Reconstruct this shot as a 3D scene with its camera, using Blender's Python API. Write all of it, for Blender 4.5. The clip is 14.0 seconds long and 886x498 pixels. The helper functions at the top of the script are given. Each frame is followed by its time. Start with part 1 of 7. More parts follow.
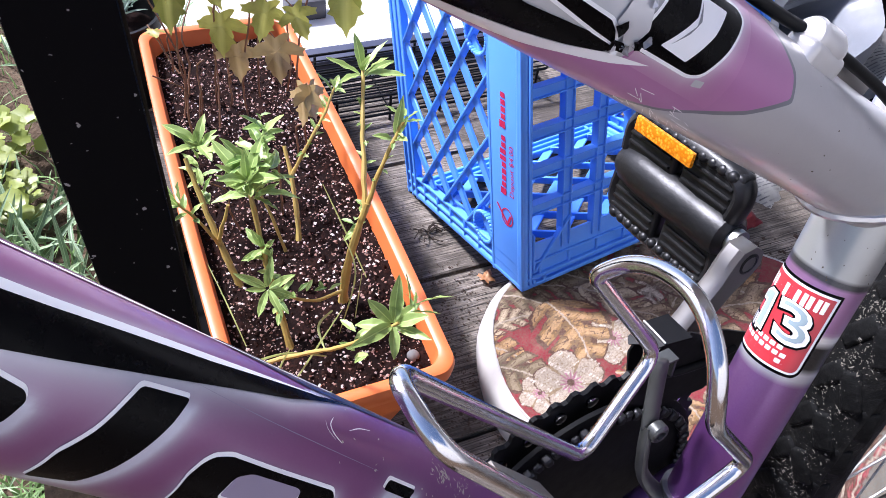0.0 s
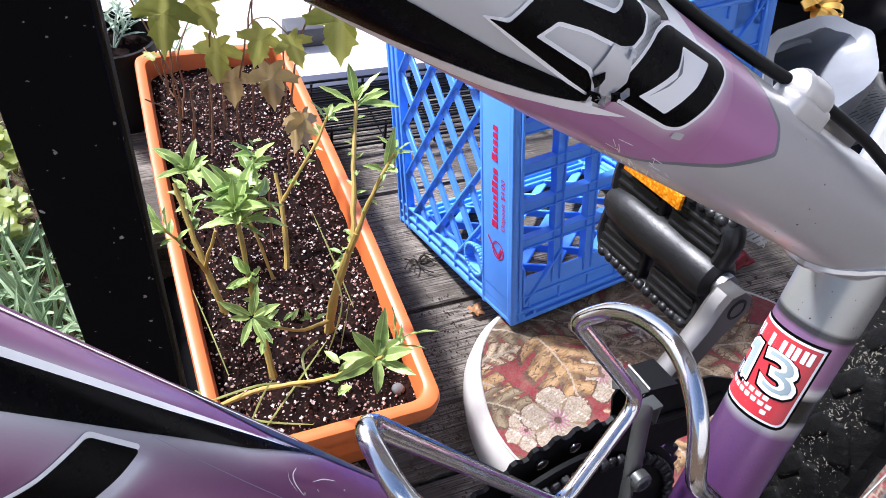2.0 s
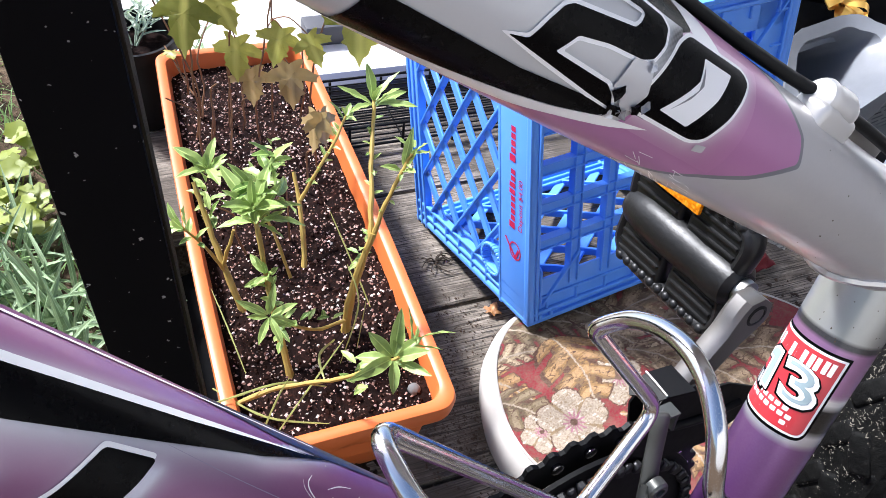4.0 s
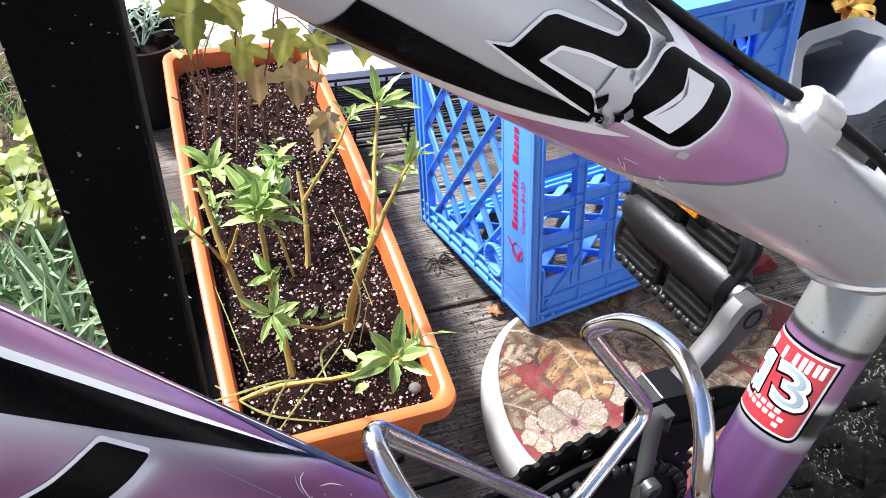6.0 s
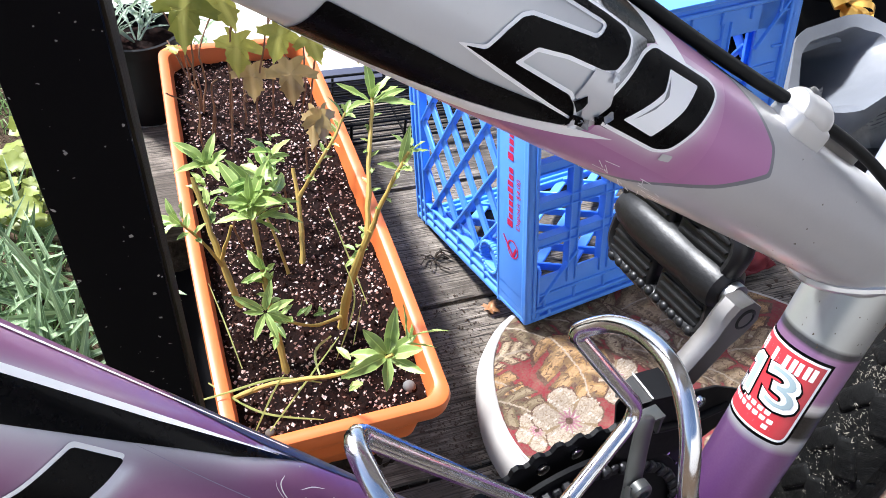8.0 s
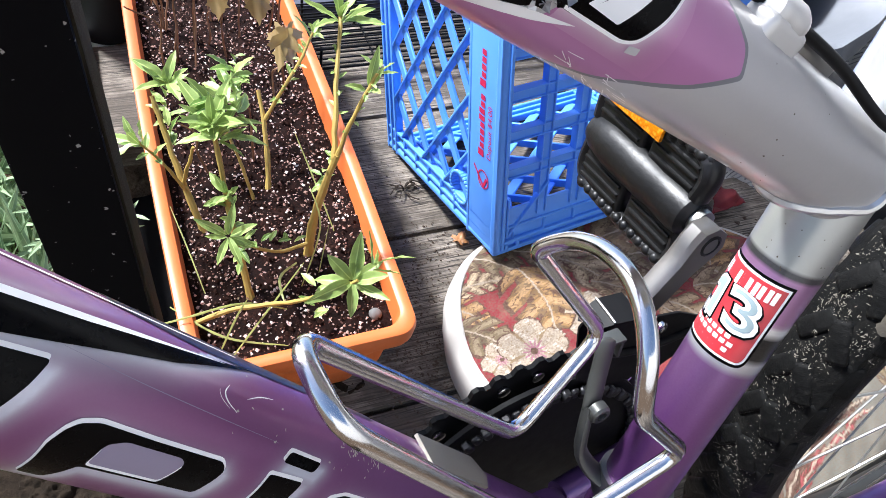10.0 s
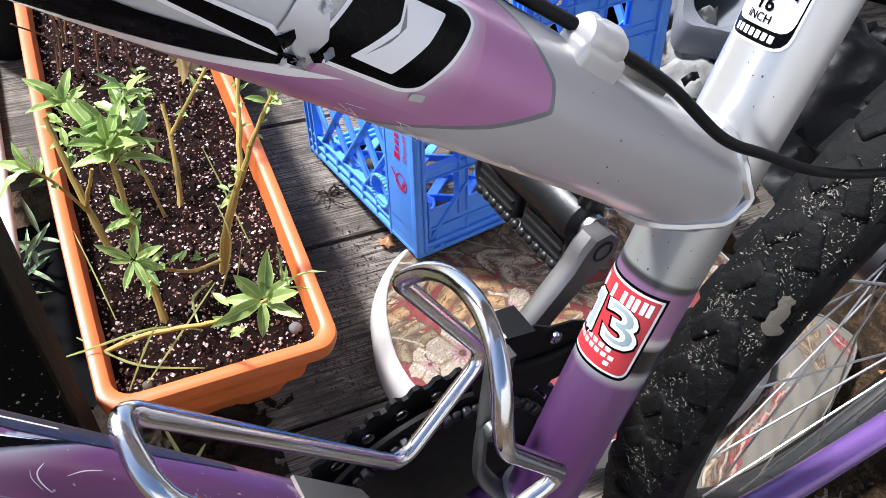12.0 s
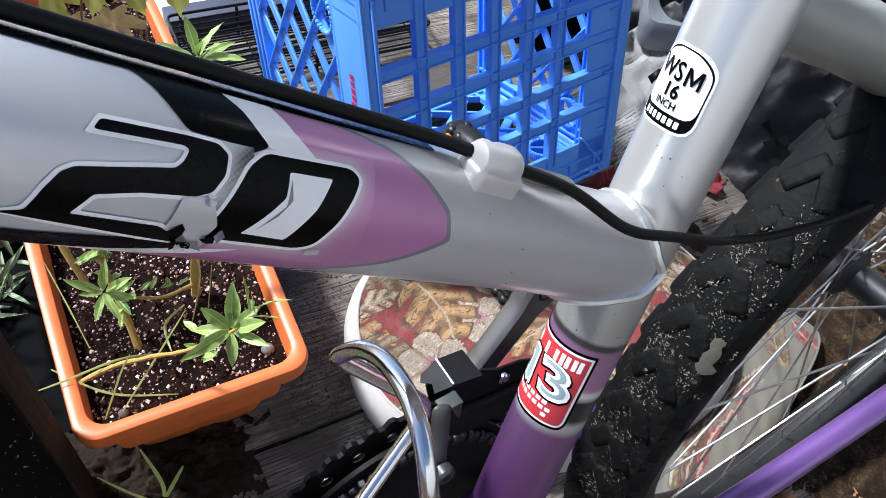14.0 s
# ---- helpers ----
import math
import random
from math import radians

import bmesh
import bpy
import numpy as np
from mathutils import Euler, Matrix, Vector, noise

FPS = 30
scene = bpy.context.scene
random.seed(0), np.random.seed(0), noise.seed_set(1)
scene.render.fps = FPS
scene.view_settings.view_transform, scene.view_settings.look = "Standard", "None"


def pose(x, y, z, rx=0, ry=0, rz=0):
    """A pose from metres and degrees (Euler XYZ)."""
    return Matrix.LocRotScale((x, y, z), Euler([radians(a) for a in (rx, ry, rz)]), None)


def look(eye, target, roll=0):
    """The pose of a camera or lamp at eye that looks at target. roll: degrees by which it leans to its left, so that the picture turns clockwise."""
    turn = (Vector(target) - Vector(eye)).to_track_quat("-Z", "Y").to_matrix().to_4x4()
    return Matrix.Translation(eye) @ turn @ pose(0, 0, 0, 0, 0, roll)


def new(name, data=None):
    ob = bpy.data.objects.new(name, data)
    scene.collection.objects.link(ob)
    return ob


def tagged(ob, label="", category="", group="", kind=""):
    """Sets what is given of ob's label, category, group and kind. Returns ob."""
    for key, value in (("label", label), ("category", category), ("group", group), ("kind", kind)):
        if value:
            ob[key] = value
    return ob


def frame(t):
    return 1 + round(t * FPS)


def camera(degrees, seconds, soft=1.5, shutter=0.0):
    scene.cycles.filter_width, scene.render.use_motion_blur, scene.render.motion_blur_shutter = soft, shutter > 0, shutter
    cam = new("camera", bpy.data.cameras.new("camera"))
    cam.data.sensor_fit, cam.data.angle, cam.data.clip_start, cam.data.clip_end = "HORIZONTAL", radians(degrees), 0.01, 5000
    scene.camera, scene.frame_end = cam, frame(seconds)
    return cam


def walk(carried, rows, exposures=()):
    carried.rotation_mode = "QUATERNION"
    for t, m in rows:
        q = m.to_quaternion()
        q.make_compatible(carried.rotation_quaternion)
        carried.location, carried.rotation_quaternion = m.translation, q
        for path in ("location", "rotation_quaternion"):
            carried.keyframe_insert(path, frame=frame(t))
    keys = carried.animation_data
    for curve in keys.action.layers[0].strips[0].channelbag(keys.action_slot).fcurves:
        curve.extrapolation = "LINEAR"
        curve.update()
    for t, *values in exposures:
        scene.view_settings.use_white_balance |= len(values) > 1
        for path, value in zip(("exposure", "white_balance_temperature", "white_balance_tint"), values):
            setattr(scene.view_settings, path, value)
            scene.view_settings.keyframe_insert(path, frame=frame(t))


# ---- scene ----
from mathutils.geometry import tessellate_polygon

cam = camera(61.28, 14.0, 0.5)
PATH = [
    (0.0, -0.0000, -0.0000, 0.7784, 42.47, -5.35, 0.08),
    (0.5, 0.0013, 0.0094, 0.7779, 44.81, -5.88, -0.96),
    (1.0, 0.0009, 0.0060, 0.7774, 44.26, -5.95, 0.29),
    (1.5, 0.0035, 0.0078, 0.7797, 44.66, -6.34, 0.45),
    (2.0, 0.0072, 0.0098, 0.7778, 44.41, -6.65, 0.99),
    (2.5, 0.0059, 0.0132, 0.7791, 44.29, -6.38, 1.23),
    (3.0, 0.0055, 0.0152, 0.7790, 44.20, -6.19, 1.49),
    (5.5, 0.0106, 0.0098, 0.7833, 43.87, -6.01, 3.02),
    (6.0, 0.0115, 0.0111, 0.7841, 43.90, -6.01, 2.97),
    (6.5, 0.0133, 0.0110, 0.7838, 43.59, -6.03, 3.18),
    (7.0, 0.0161, 0.0134, 0.7833, 43.56, -6.29, 3.06),
    (9.5, 0.0175, 0.0151, 0.7858, 43.45, -5.80, 3.13),
    (10.0, 0.0244, 0.0149, 0.7701, 38.86, -8.36, 2.58),
    (10.5, 0.0316, 0.0186, 0.7661, 36.94, -8.94, 2.41),
    (11.0, 0.0328, 0.0253, 0.7667, 37.20, -9.04, 2.18),
    (11.5, 0.0412, 0.0316, 0.7671, 37.78, -9.32, 0.53),
    (12.0, 0.0631, 0.0355, 0.7783, 38.74, -8.70, -2.30),
    (12.5, 0.0783, 0.0421, 0.7989, 39.61, -8.12, -4.16),
    (13.0, 0.0847, 0.0480, 0.8085, 38.61, -7.68, -4.58),
    (13.5, 0.0840, 0.0545, 0.8151, 37.72, -8.10, -4.05),
    (14.0, 0.0824, 0.0565, 0.8185, 37.37, -8.21, -4.28),
]
walk(cam, [(t, pose(x, y, z, rx, ry, rz)) for t, x, y, z, rx, ry, rz in PATH], [(0.0, 1.05, 5650, 20), (2.0, 1.0, 5750, 15), (5.5, 1.2, 5900, 12), (10.5, 1.2, 5850, 10), (12.0, 0.98, 5850, 12), (13.0, 0.9, 5700, 11), (14.0, 0.72, 5700, 9)])

# ---- world and light ----
world = bpy.data.worlds.new("sky")
scene.world = world
world.use_nodes = True
wn = world.node_tree
sky = wn.nodes.new("ShaderNodeTexSky")
sky.sky_type = "NISHITA"
sky.sun_disc = False
sky.sun_elevation, sky.sun_rotation = radians(50), radians(-62)
sky.dust_density = 3.0
wn.links.new(sky.outputs[0], wn.nodes["Background"].inputs[0])
wn.nodes["Background"].inputs[1].default_value = 0.1
sun_data = bpy.data.lights.new("sun", "SUN")
sun_data.energy, sun_data.angle, sun_data.color = 5.0, radians(7), (1.0, 0.97, 0.92)
sun = new("sun", sun_data)
sun.matrix_world = look((-1.9, 1.0, 2.5), (0, 0, 0))


# ---- small tools ----
def part(name, bm, material, parent=None, label="", smooth=True):
    """Link a bmesh as one mesh object under a thing or a part."""
    me = bpy.data.meshes.new(name)
    bm.to_mesh(me)
    bm.free()
    for m in material if isinstance(material, (list, tuple)) else [material]:
        me.materials.append(m)
    if smooth:
        me.shade_smooth()
        me.set_sharp_from_angle(angle=radians(38))
    ob = new(name, me)
    ob.parent = parent
    if label:
        ob["label"] = label
    return ob


def thing(name, label, category, m=None, group="", kind=""):
    """An Empty at the base of a thing, which parents its parts."""
    ob = new(name)
    ob.empty_display_size = 0.05
    if m is not None:
        ob.matrix_world = m
    return tagged(ob, label, category, group, kind)


def axes(origin, x, y, z):
    m = Matrix.Identity(4)
    for i, v in enumerate((x, y, z)):
        for k in range(3):
            m[k][i] = v[k]
    for k in range(3):
        m[k][3] = origin[k]
    return m


def V(*a):
    return Vector(a)


def box(bm, c, size, bevel=0.0, m=None, seg=2):
    """Add a bevelled block with centre c and full size to bm."""
    t = bmesh.new()
    bmesh.ops.create_cube(t, size=1.0, matrix=Matrix.Translation(c) @ Matrix.Diagonal((*size, 1)))
    if bevel > 0:
        bmesh.ops.bevel(t, geom=t.edges[:], offset=bevel, segments=seg, profile=0.6, affect="EDGES")
    join(bm, t, m)
    return bm


def join(bm, t, m=None, mat=None):
    """Move all of t into bm."""
    if m is not None:
        t.transform(m)
    vs = [bm.verts.new(v.co) for v in t.verts]
    t.verts.index_update()
    for fc in t.faces:
        nf = bm.faces.new([vs[v.index] for v in fc.verts])
        nf.material_index = fc.material_index if mat is None else mat
    t.free()


def smooth_path(pts, n=6, closed=False):
    """Catmull-Rom points through pts."""
    pts = [Vector(p) for p in pts]
    k = len(pts)
    out = []
    for i in range(k if closed else k - 1):
        a, b, c, d = (pts[(i - 1) % k] if closed or i > 0 else pts[i], pts[i], pts[(i + 1) % k], pts[(i + 2) % k] if closed or i + 2 < k else pts[(i + 1) % k])
        for j in range(n):
            s = j / n
            out.append(0.5 * ((2 * b) + (c - a) * s + (2 * a - 5 * b + 4 * c - d) * s * s + (3 * b - a - 3 * c + d) * s ** 3))
    if not closed:
        out.append(pts[-1])
    return out


def rounded(pts, r, n=5, closed=False):
    """A polyline with its corners rounded to about radius r."""
    pts = [Vector(p) for p in pts]
    k, out = len(pts), []
    for i, p in enumerate(pts):
        if not closed and i in (0, k - 1):
            out.append(p)
            continue
        a, b = pts[i - 1] - p, pts[(i + 1) % k] - p
        ra = min(r, a.length * 0.48, b.length * 0.48)
        p0, p1 = p + a.normalized() * ra, p + b.normalized() * ra
        for j in range(n + 1):
            s = j / n
            out.append(p0 * (1 - s) ** 2 + p * 2 * s * (1 - s) + p1 * s * s)
    return out


def sweep(bm, path, r, sides=12, closed=False, up=None, cap=True, mat=0, flat=1.0):
    """A tube along path; r is a number or one radius a point; flat squeezes it along the side vector."""
    path = [Vector(p) for p in path]
    k = len(path)
    rad = r if isinstance(r, (list, tuple)) else [r] * k
    rings, side = [], None
    for i, p in enumerate(path):
        t = (path[(i + 1) % k] - path[i - 1]) if closed or 0 < i < k - 1 else (path[1] - path[0] if i == 0 else path[-1] - path[-2])
        t.normalize()
        if side is None:
            ref = Vector(up) if up is not None else (Vector((0, 0, 1)) if abs(t.z) < 0.9 else Vector((1, 0, 0)))
            side = t.cross(ref).normalized()
        side = (side - t * side.dot(t)).normalized()
        other = side.cross(t)
        rings.append([bm.verts.new(p + rad[i] * (math.cos(a) * side * flat + math.sin(a) * other)) for a in (2 * math.pi * j / sides for j in range(sides))])
    for i in range(k if closed else k - 1):
        a, b = rings[i], rings[(i + 1) % k]
        for j in range(sides):
            bm.faces.new((a[j], b[j], b[(j + 1) % sides], a[(j + 1) % sides])).material_index = mat
    if cap and not closed:
        bm.faces.new(list(reversed(rings[0]))).material_index = mat
        bm.faces.new(rings[-1]).material_index = mat
    return bm


def lathe(bm, profile, m=None, sides=24, mat=0):
    """Turn (radius, height) pairs about z."""
    t = bmesh.new()
    rings = [[t.verts.new((r * math.cos(a), r * math.sin(a), h)) for a in (2 * math.pi * j / sides for j in range(sides))] for r, h in profile]
    for a, b in zip(rings, rings[1:]):
        for j in range(sides):
            t.faces.new((a[j], a[(j + 1) % sides], b[(j + 1) % sides], b[j])).material_index = mat
    t.faces.new(list(reversed(rings[0]))).material_index = mat
    t.faces.new(rings[-1]).material_index = mat
    join(bm, t, m)
    return bm


def along(a, b):
    """A pose whose z runs from a to b, at a."""
    a, b = Vector(a), Vector(b)
    return Matrix.Translation(a) @ (b - a).to_track_quat("Z", "Y").to_matrix().to_4x4()


# ---- materials ----
class Nodes:
    """Short hand for a node material."""

    def __init__(self, name, rough=0.5, metal=0.0, base=(0.5, 0.5, 0.5)):
        self.m = bpy.data.materials.new(name)
        self.m.use_nodes = True
        self.t = self.m.node_tree
        self.b = self.t.nodes["Principled BSDF"]
        self.b.inputs["Roughness"].default_value = rough
        self.b.inputs["Metallic"].default_value = metal
        self.b.inputs["Base Color"].default_value = (*base, 1)
        self.tc = self.t.nodes.new("ShaderNodeTexCoord")

    def n(self, kind, **kw):
        nd = self.t.nodes.new(kind)
        for k, v in kw.items():
            nd.inputs[k.replace("_", " ")].default_value = v
        return nd

    def link(self, a, b):
        self.t.links.new(a, b)

    def coord(self, scale=(1, 1, 1), rot=(0, 0, 0), kind="Object"):
        mp = self.n("ShaderNodeMapping")
        mp.inputs["Scale"].default_value = scale
        mp.inputs["Rotation"].default_value = rot
        self.link(self.tc.outputs[kind], mp.inputs["Vector"])
        return mp.outputs[0]

    def noise(self, scale=5.0, detail=4.0, rough=0.55, vec=None, dist=0.0):
        nd = self.n("ShaderNodeTexNoise", Scale=scale, Detail=detail, Roughness=rough, Distortion=dist)
        self.link(vec if vec is not None else self.coord(), nd.inputs["Vector"])
        return nd.outputs["Fac"]

    def ramp(self, fac, stops, ease="LINEAR"):
        nd = self.n("ShaderNodeValToRGB")
        cr = nd.color_ramp
        cr.interpolation = ease
        while len(cr.elements) < len(stops):
            cr.elements.new(0.5)
        for e, (p, c) in zip(cr.elements, stops):
            e.position, e.color = p, (*(c if isinstance(c, (tuple, list)) else (c, c, c)), 1)
        self.link(fac, nd.inputs[0])
        return nd.outputs[0]

    def mix(self, fac, a, b, kind="MIX"):
        nd = self.t.nodes.new("ShaderNodeMix")
        nd.data_type, nd.blend_type = "RGBA", kind
        for src, sock in ((fac, nd.inputs[0]), (a, nd.inputs[6]), (b, nd.inputs[7])):
            if isinstance(src, (int, float)):
                sock.default_value = src
            elif isinstance(src, (tuple, list)):
                sock.default_value = (*src, 1)
            else:
                self.link(src, sock)
        return nd.outputs[2]

    def math(self, op, a, b=0.0, clamp=False):
        nd = self.t.nodes.new("ShaderNodeMath")
        nd.operation, nd.use_clamp = op, clamp
        for src, sock in ((a, nd.inputs[0]), (b, nd.inputs[1])):
            if isinstance(src, (int, float)):
                sock.default_value = src
            else:
                self.link(src, sock)
        return nd.outputs[0]

    def base(self, col):
        self.link(col, self.b.inputs["Base Color"])
        return self

    def rough(self, fac):
        self.link(fac, self.b.inputs["Roughness"])
        return self

    def bump(self, fac, strength=0.3, dist=0.002):
        nd = self.n("ShaderNodeBump", Strength=strength, Distance=dist)
        self.link(fac, nd.inputs["Height"])
        if self.b.inputs["Normal"].is_linked:
            self.link(self.b.inputs["Normal"].links[0].from_socket, nd.inputs["Normal"])
        self.link(nd.outputs[0], self.b.inputs["Normal"])
        return self

    def value(self, fac, lo, hi):
        nd = self.n("ShaderNodeMapRange", To_Min=lo, To_Max=hi)
        self.link(fac, nd.inputs[0])
        return nd.outputs[0]


def plain(name, col, rough=0.5, metal=0.0, vary=0.25, scale=40.0, bump=0.1, dist=0.0005, coat=0.0, gloss=0.5):
    """A colour with stains at two scales and a fine relief."""
    k = Nodes(name, rough, metal)
    big, fine = k.noise(scale * 0.15, 3), k.noise(scale, 5, 0.65)
    dark = tuple(c * (1 - vary) for c in col)
    light = tuple(min(1, c * (1 + vary * 0.5)) for c in col)
    k.base(k.mix(k.math("MULTIPLY", k.math("ADD", big, fine), 0.5), dark, light))
    k.rough(k.value(fine, max(0.02, rough - 0.12), min(1, rough + 0.15)))
    if bump:
        k.bump(fine, bump, dist)
    if gloss < 0.5:
        k.b.inputs["Specular IOR Level"].default_value = gloss
    if coat:
        k.b.inputs["Coat Weight"].default_value = coat
        k.b.inputs["Coat Roughness"].default_value = 0.08
    return k.m


def weathered_wood():
    k = Nodes("weathered_wood", 0.85)
    info = k.n("ShaderNodeObjectInfo")
    sh = k.n("ShaderNodeVectorMath")
    sh.operation = "ADD"
    comb = k.n("ShaderNodeCombineXYZ")
    k.link(k.math("MULTIPLY", info.outputs["Random"], 37.0), comb.inputs[1])
    k.link(k.tc.outputs["Object"], sh.inputs[0])
    k.link(comb.outputs[0], sh.inputs[1])
    mp = k.n("ShaderNodeMapping")
    mp.inputs["Scale"].default_value = (4, 95, 95)
    k.link(sh.outputs[0], mp.inputs[0])
    grain = k.noise(3.0, 6, 0.7, mp.outputs[0], 0.6)
    mp2 = k.n("ShaderNodeMapping")
    mp2.inputs["Scale"].default_value = (8, 230, 230)
    k.link(sh.outputs[0], mp2.inputs[0])
    crack = k.noise(2.0, 3, 0.6, mp2.outputs[0], 0.3)
    dirt = k.noise(7.0, 5, 0.65)
    col = k.ramp(grain, [(0.32, (0.05, 0.04, 0.03)), (0.5, (0.22, 0.185, 0.15)), (0.68, (0.42, 0.37, 0.315))])
    col = k.mix(k.ramp(crack, [(0.4, 1.0), (0.5, 0.0)]), col, (0.025, 0.02, 0.016))
    col = k.mix(k.ramp(dirt, [(0.42, 0.85), (0.6, 0.0)]), col, (0.05, 0.04, 0.03))
    k.base(col)
    k.bump(grain, 0.5, 0.0015).bump(crack, 0.6, 0.0015)
    return k.m


def soil_like(name, stops, scale, bump, dist, rough=0.95):
    k = Nodes(name, rough)
    k.b.inputs["Specular IOR Level"].default_value = 0.12
    a, b = k.noise(scale, 6, 0.7), k.noise(scale * 6, 4, 0.7)
    k.base(k.ramp(k.math("ADD", k.math("MULTIPLY", a, 0.6), k.math("MULTIPLY", b, 0.4)), stops))
    k.bump(a, bump, dist).bump(b, bump, dist * 0.4)
    return k.m


def leaf_mat(name, dark, light, back=0.25, rough=0.45, veins=0.3):
    """Leaf tissue with its own shade on every leaf, thin enough to let some light through."""
    k = Nodes(name, rough)
    geo = k.n("ShaderNodeNewGeometry")
    fine = k.noise(90.0, 4)
    f = k.math("ADD", k.math("MULTIPLY", geo.outputs["Random Per Island"], 0.6), k.math("MULTIPLY", fine, 0.4))
    col = k.ramp(f, [(0.15, dark), (0.85, light)])
    sep = k.n("ShaderNodeSeparateXYZ")
    k.link(k.tc.outputs["UV"], sep.inputs[0])
    off = k.math("ABSOLUTE", k.math("SUBTRACT", sep.outputs[0], 0.5))
    rib = k.ramp(off, [(0.02, 1.0), (0.07, 0.0)])
    side = k.n("ShaderNodeTexWave", Scale=5.0, Distortion=0.6)
    lane = k.n("ShaderNodeCombineXYZ")
    k.link(k.math("SUBTRACT", sep.outputs[1], k.math("MULTIPLY", off, 0.8)), lane.inputs[0])
    k.link(lane.outputs[0], side.inputs["Vector"])
    col = k.mix(k.math("MULTIPLY", side.outputs["Fac"], veins), col, tuple(c * 0.6 for c in dark))
    col = k.mix(k.math("MULTIPLY", rib, 0.75), col, tuple(min(1, c * 1.35 + 0.03) for c in light))
    col = k.mix(k.ramp(off, [(0.4, 0.0), (0.5, 0.45)]), col, tuple(min(1, c * 1.25 + 0.03) for c in light))
    k.base(col)
    k.bump(fine, 0.2, 0.0006).bump(side.outputs["Fac"], veins * 0.8, 0.0006)
    tr = k.n("ShaderNodeBsdfTranslucent")
    k.link(col, tr.inputs[0])
    mx = k.n("ShaderNodeMixShader")
    mx.inputs[0].default_value = back
    k.link(k.b.outputs[0], mx.inputs[1])
    k.link(tr.outputs[0], mx.inputs[2])
    k.link(mx.outputs[0], k.t.nodes["Material Output"].inputs[0])
    return k.m


WOOD = weathered_wood()
SOIL = soil_like("potting_soil", [(0.3, (0.003, 0.0015, 0.0012)), (0.5, (0.009, 0.0035, 0.0027)), (0.7, (0.034, 0.011, 0.007))], 60, 0.9, 0.004)
EARTH = soil_like("garden_earth", [(0.3, (0.022, 0.015, 0.01)), (0.5, (0.085, 0.058, 0.038)), (0.72, (0.2, 0.15, 0.1))], 12, 0.9, 0.02)


def perlite_mat():
    """Grains from clean white to soaked brown."""
    k = Nodes("perlite", 0.95)
    geo = k.n("ShaderNodeNewGeometry")
    k.base(k.ramp(geo.outputs["Random Per Island"], [(0.0, (0.12, 0.05, 0.035)), (0.45, (0.34, 0.2, 0.16)), (0.8, (0.68, 0.5, 0.46)), (1.0, (0.85, 0.78, 0.75))]))
    k.bump(k.noise(500.0, 3), 0.3, 0.0005)
    return k.m


PERLITE = perlite_mat()
TERRACOTTA = plain("orange_plastic", (0.6, 0.145, 0.035), 0.42, 0, 0.2, 30, 0.12, 0.0004)
BLUE = plain("blue_plastic", (0.115, 0.33, 0.92), 0.36, 0, 0.18, 25, 0.1, 0.0004)
BLACK_PLASTIC = plain("black_plastic", (0.006, 0.006, 0.0065), 0.5, 0, 0.4, 90, 0.3, 0.0005, gloss=0.16)
CHROME = plain("polished_aluminium", (0.72, 0.72, 0.73), 0.16, 1.0, 0.15, 120, 0.04, 0.0002)
STEEL = plain("dull_steel", (0.42, 0.42, 0.41), 0.4, 1.0, 0.35, 120, 0.1, 0.0003)
DARK_STEEL = plain("dark_steel", (0.05, 0.05, 0.052), 0.45, 0.8, 0.5, 90, 0.1, 0.0003)
WHITE_PAINT = plain("white_paint", (0.8, 0.8, 0.78), 0.5, 0, 0.12, 20, 0.1, 0.0004)
CONCRETE = plain("pale_concrete", (0.74, 0.73, 0.71), 0.85, 0, 0.12, 9, 0.3, 0.002)
GREEN_LEAF = leaf_mat("willow_leaf", (0.09, 0.19, 0.028), (0.44, 0.55, 0.17), veins=0.12)
GRASS_MAT = leaf_mat("grass_blade", (0.06, 0.15, 0.03), (0.24, 0.36, 0.12), 0.3)

# ---- setting: ground, deck, distance ----
SIDE, LONG = Vector((0.923, 0.384, 0)).normalized(), Vector((-0.384, 0.923, 0)).normalized()


def ground():
    bm = bmesh.new()
    rings = [0.0, 0.4, 0.8, 1.2, 1.6, 2.2, 3, 5, 9, 20, 60, 200]
    sides = 48
    prev = None
    for r in rings:
        if r == 0:
            prev = [bm.verts.new((0, 0.6, -0.13))]
            continue
        cur = []
        for j in range(sides):
            a = 2 * math.pi * j / sides
            x, y = r * math.cos(a), 0.6 + r * math.sin(a)
            cur.append(bm.verts.new((x, y, -0.13 + 0.02 * noise.noise((x * 2.2, y * 2.2, 0)) * min(1, r))))
        for j in range(sides):
            if len(prev) == 1:
                bm.faces.new((prev[0], cur[j], cur[(j + 1) % sides]))
            else:
                bm.faces.new((prev[j], cur[j], cur[(j + 1) % sides], prev[(j + 1) % sides]))
        prev = cur
    ob = part("ground", bm, EARTH)
    tagged(ob, "dark crumbly garden earth with weeds round the deck", "ground", kind="structure")


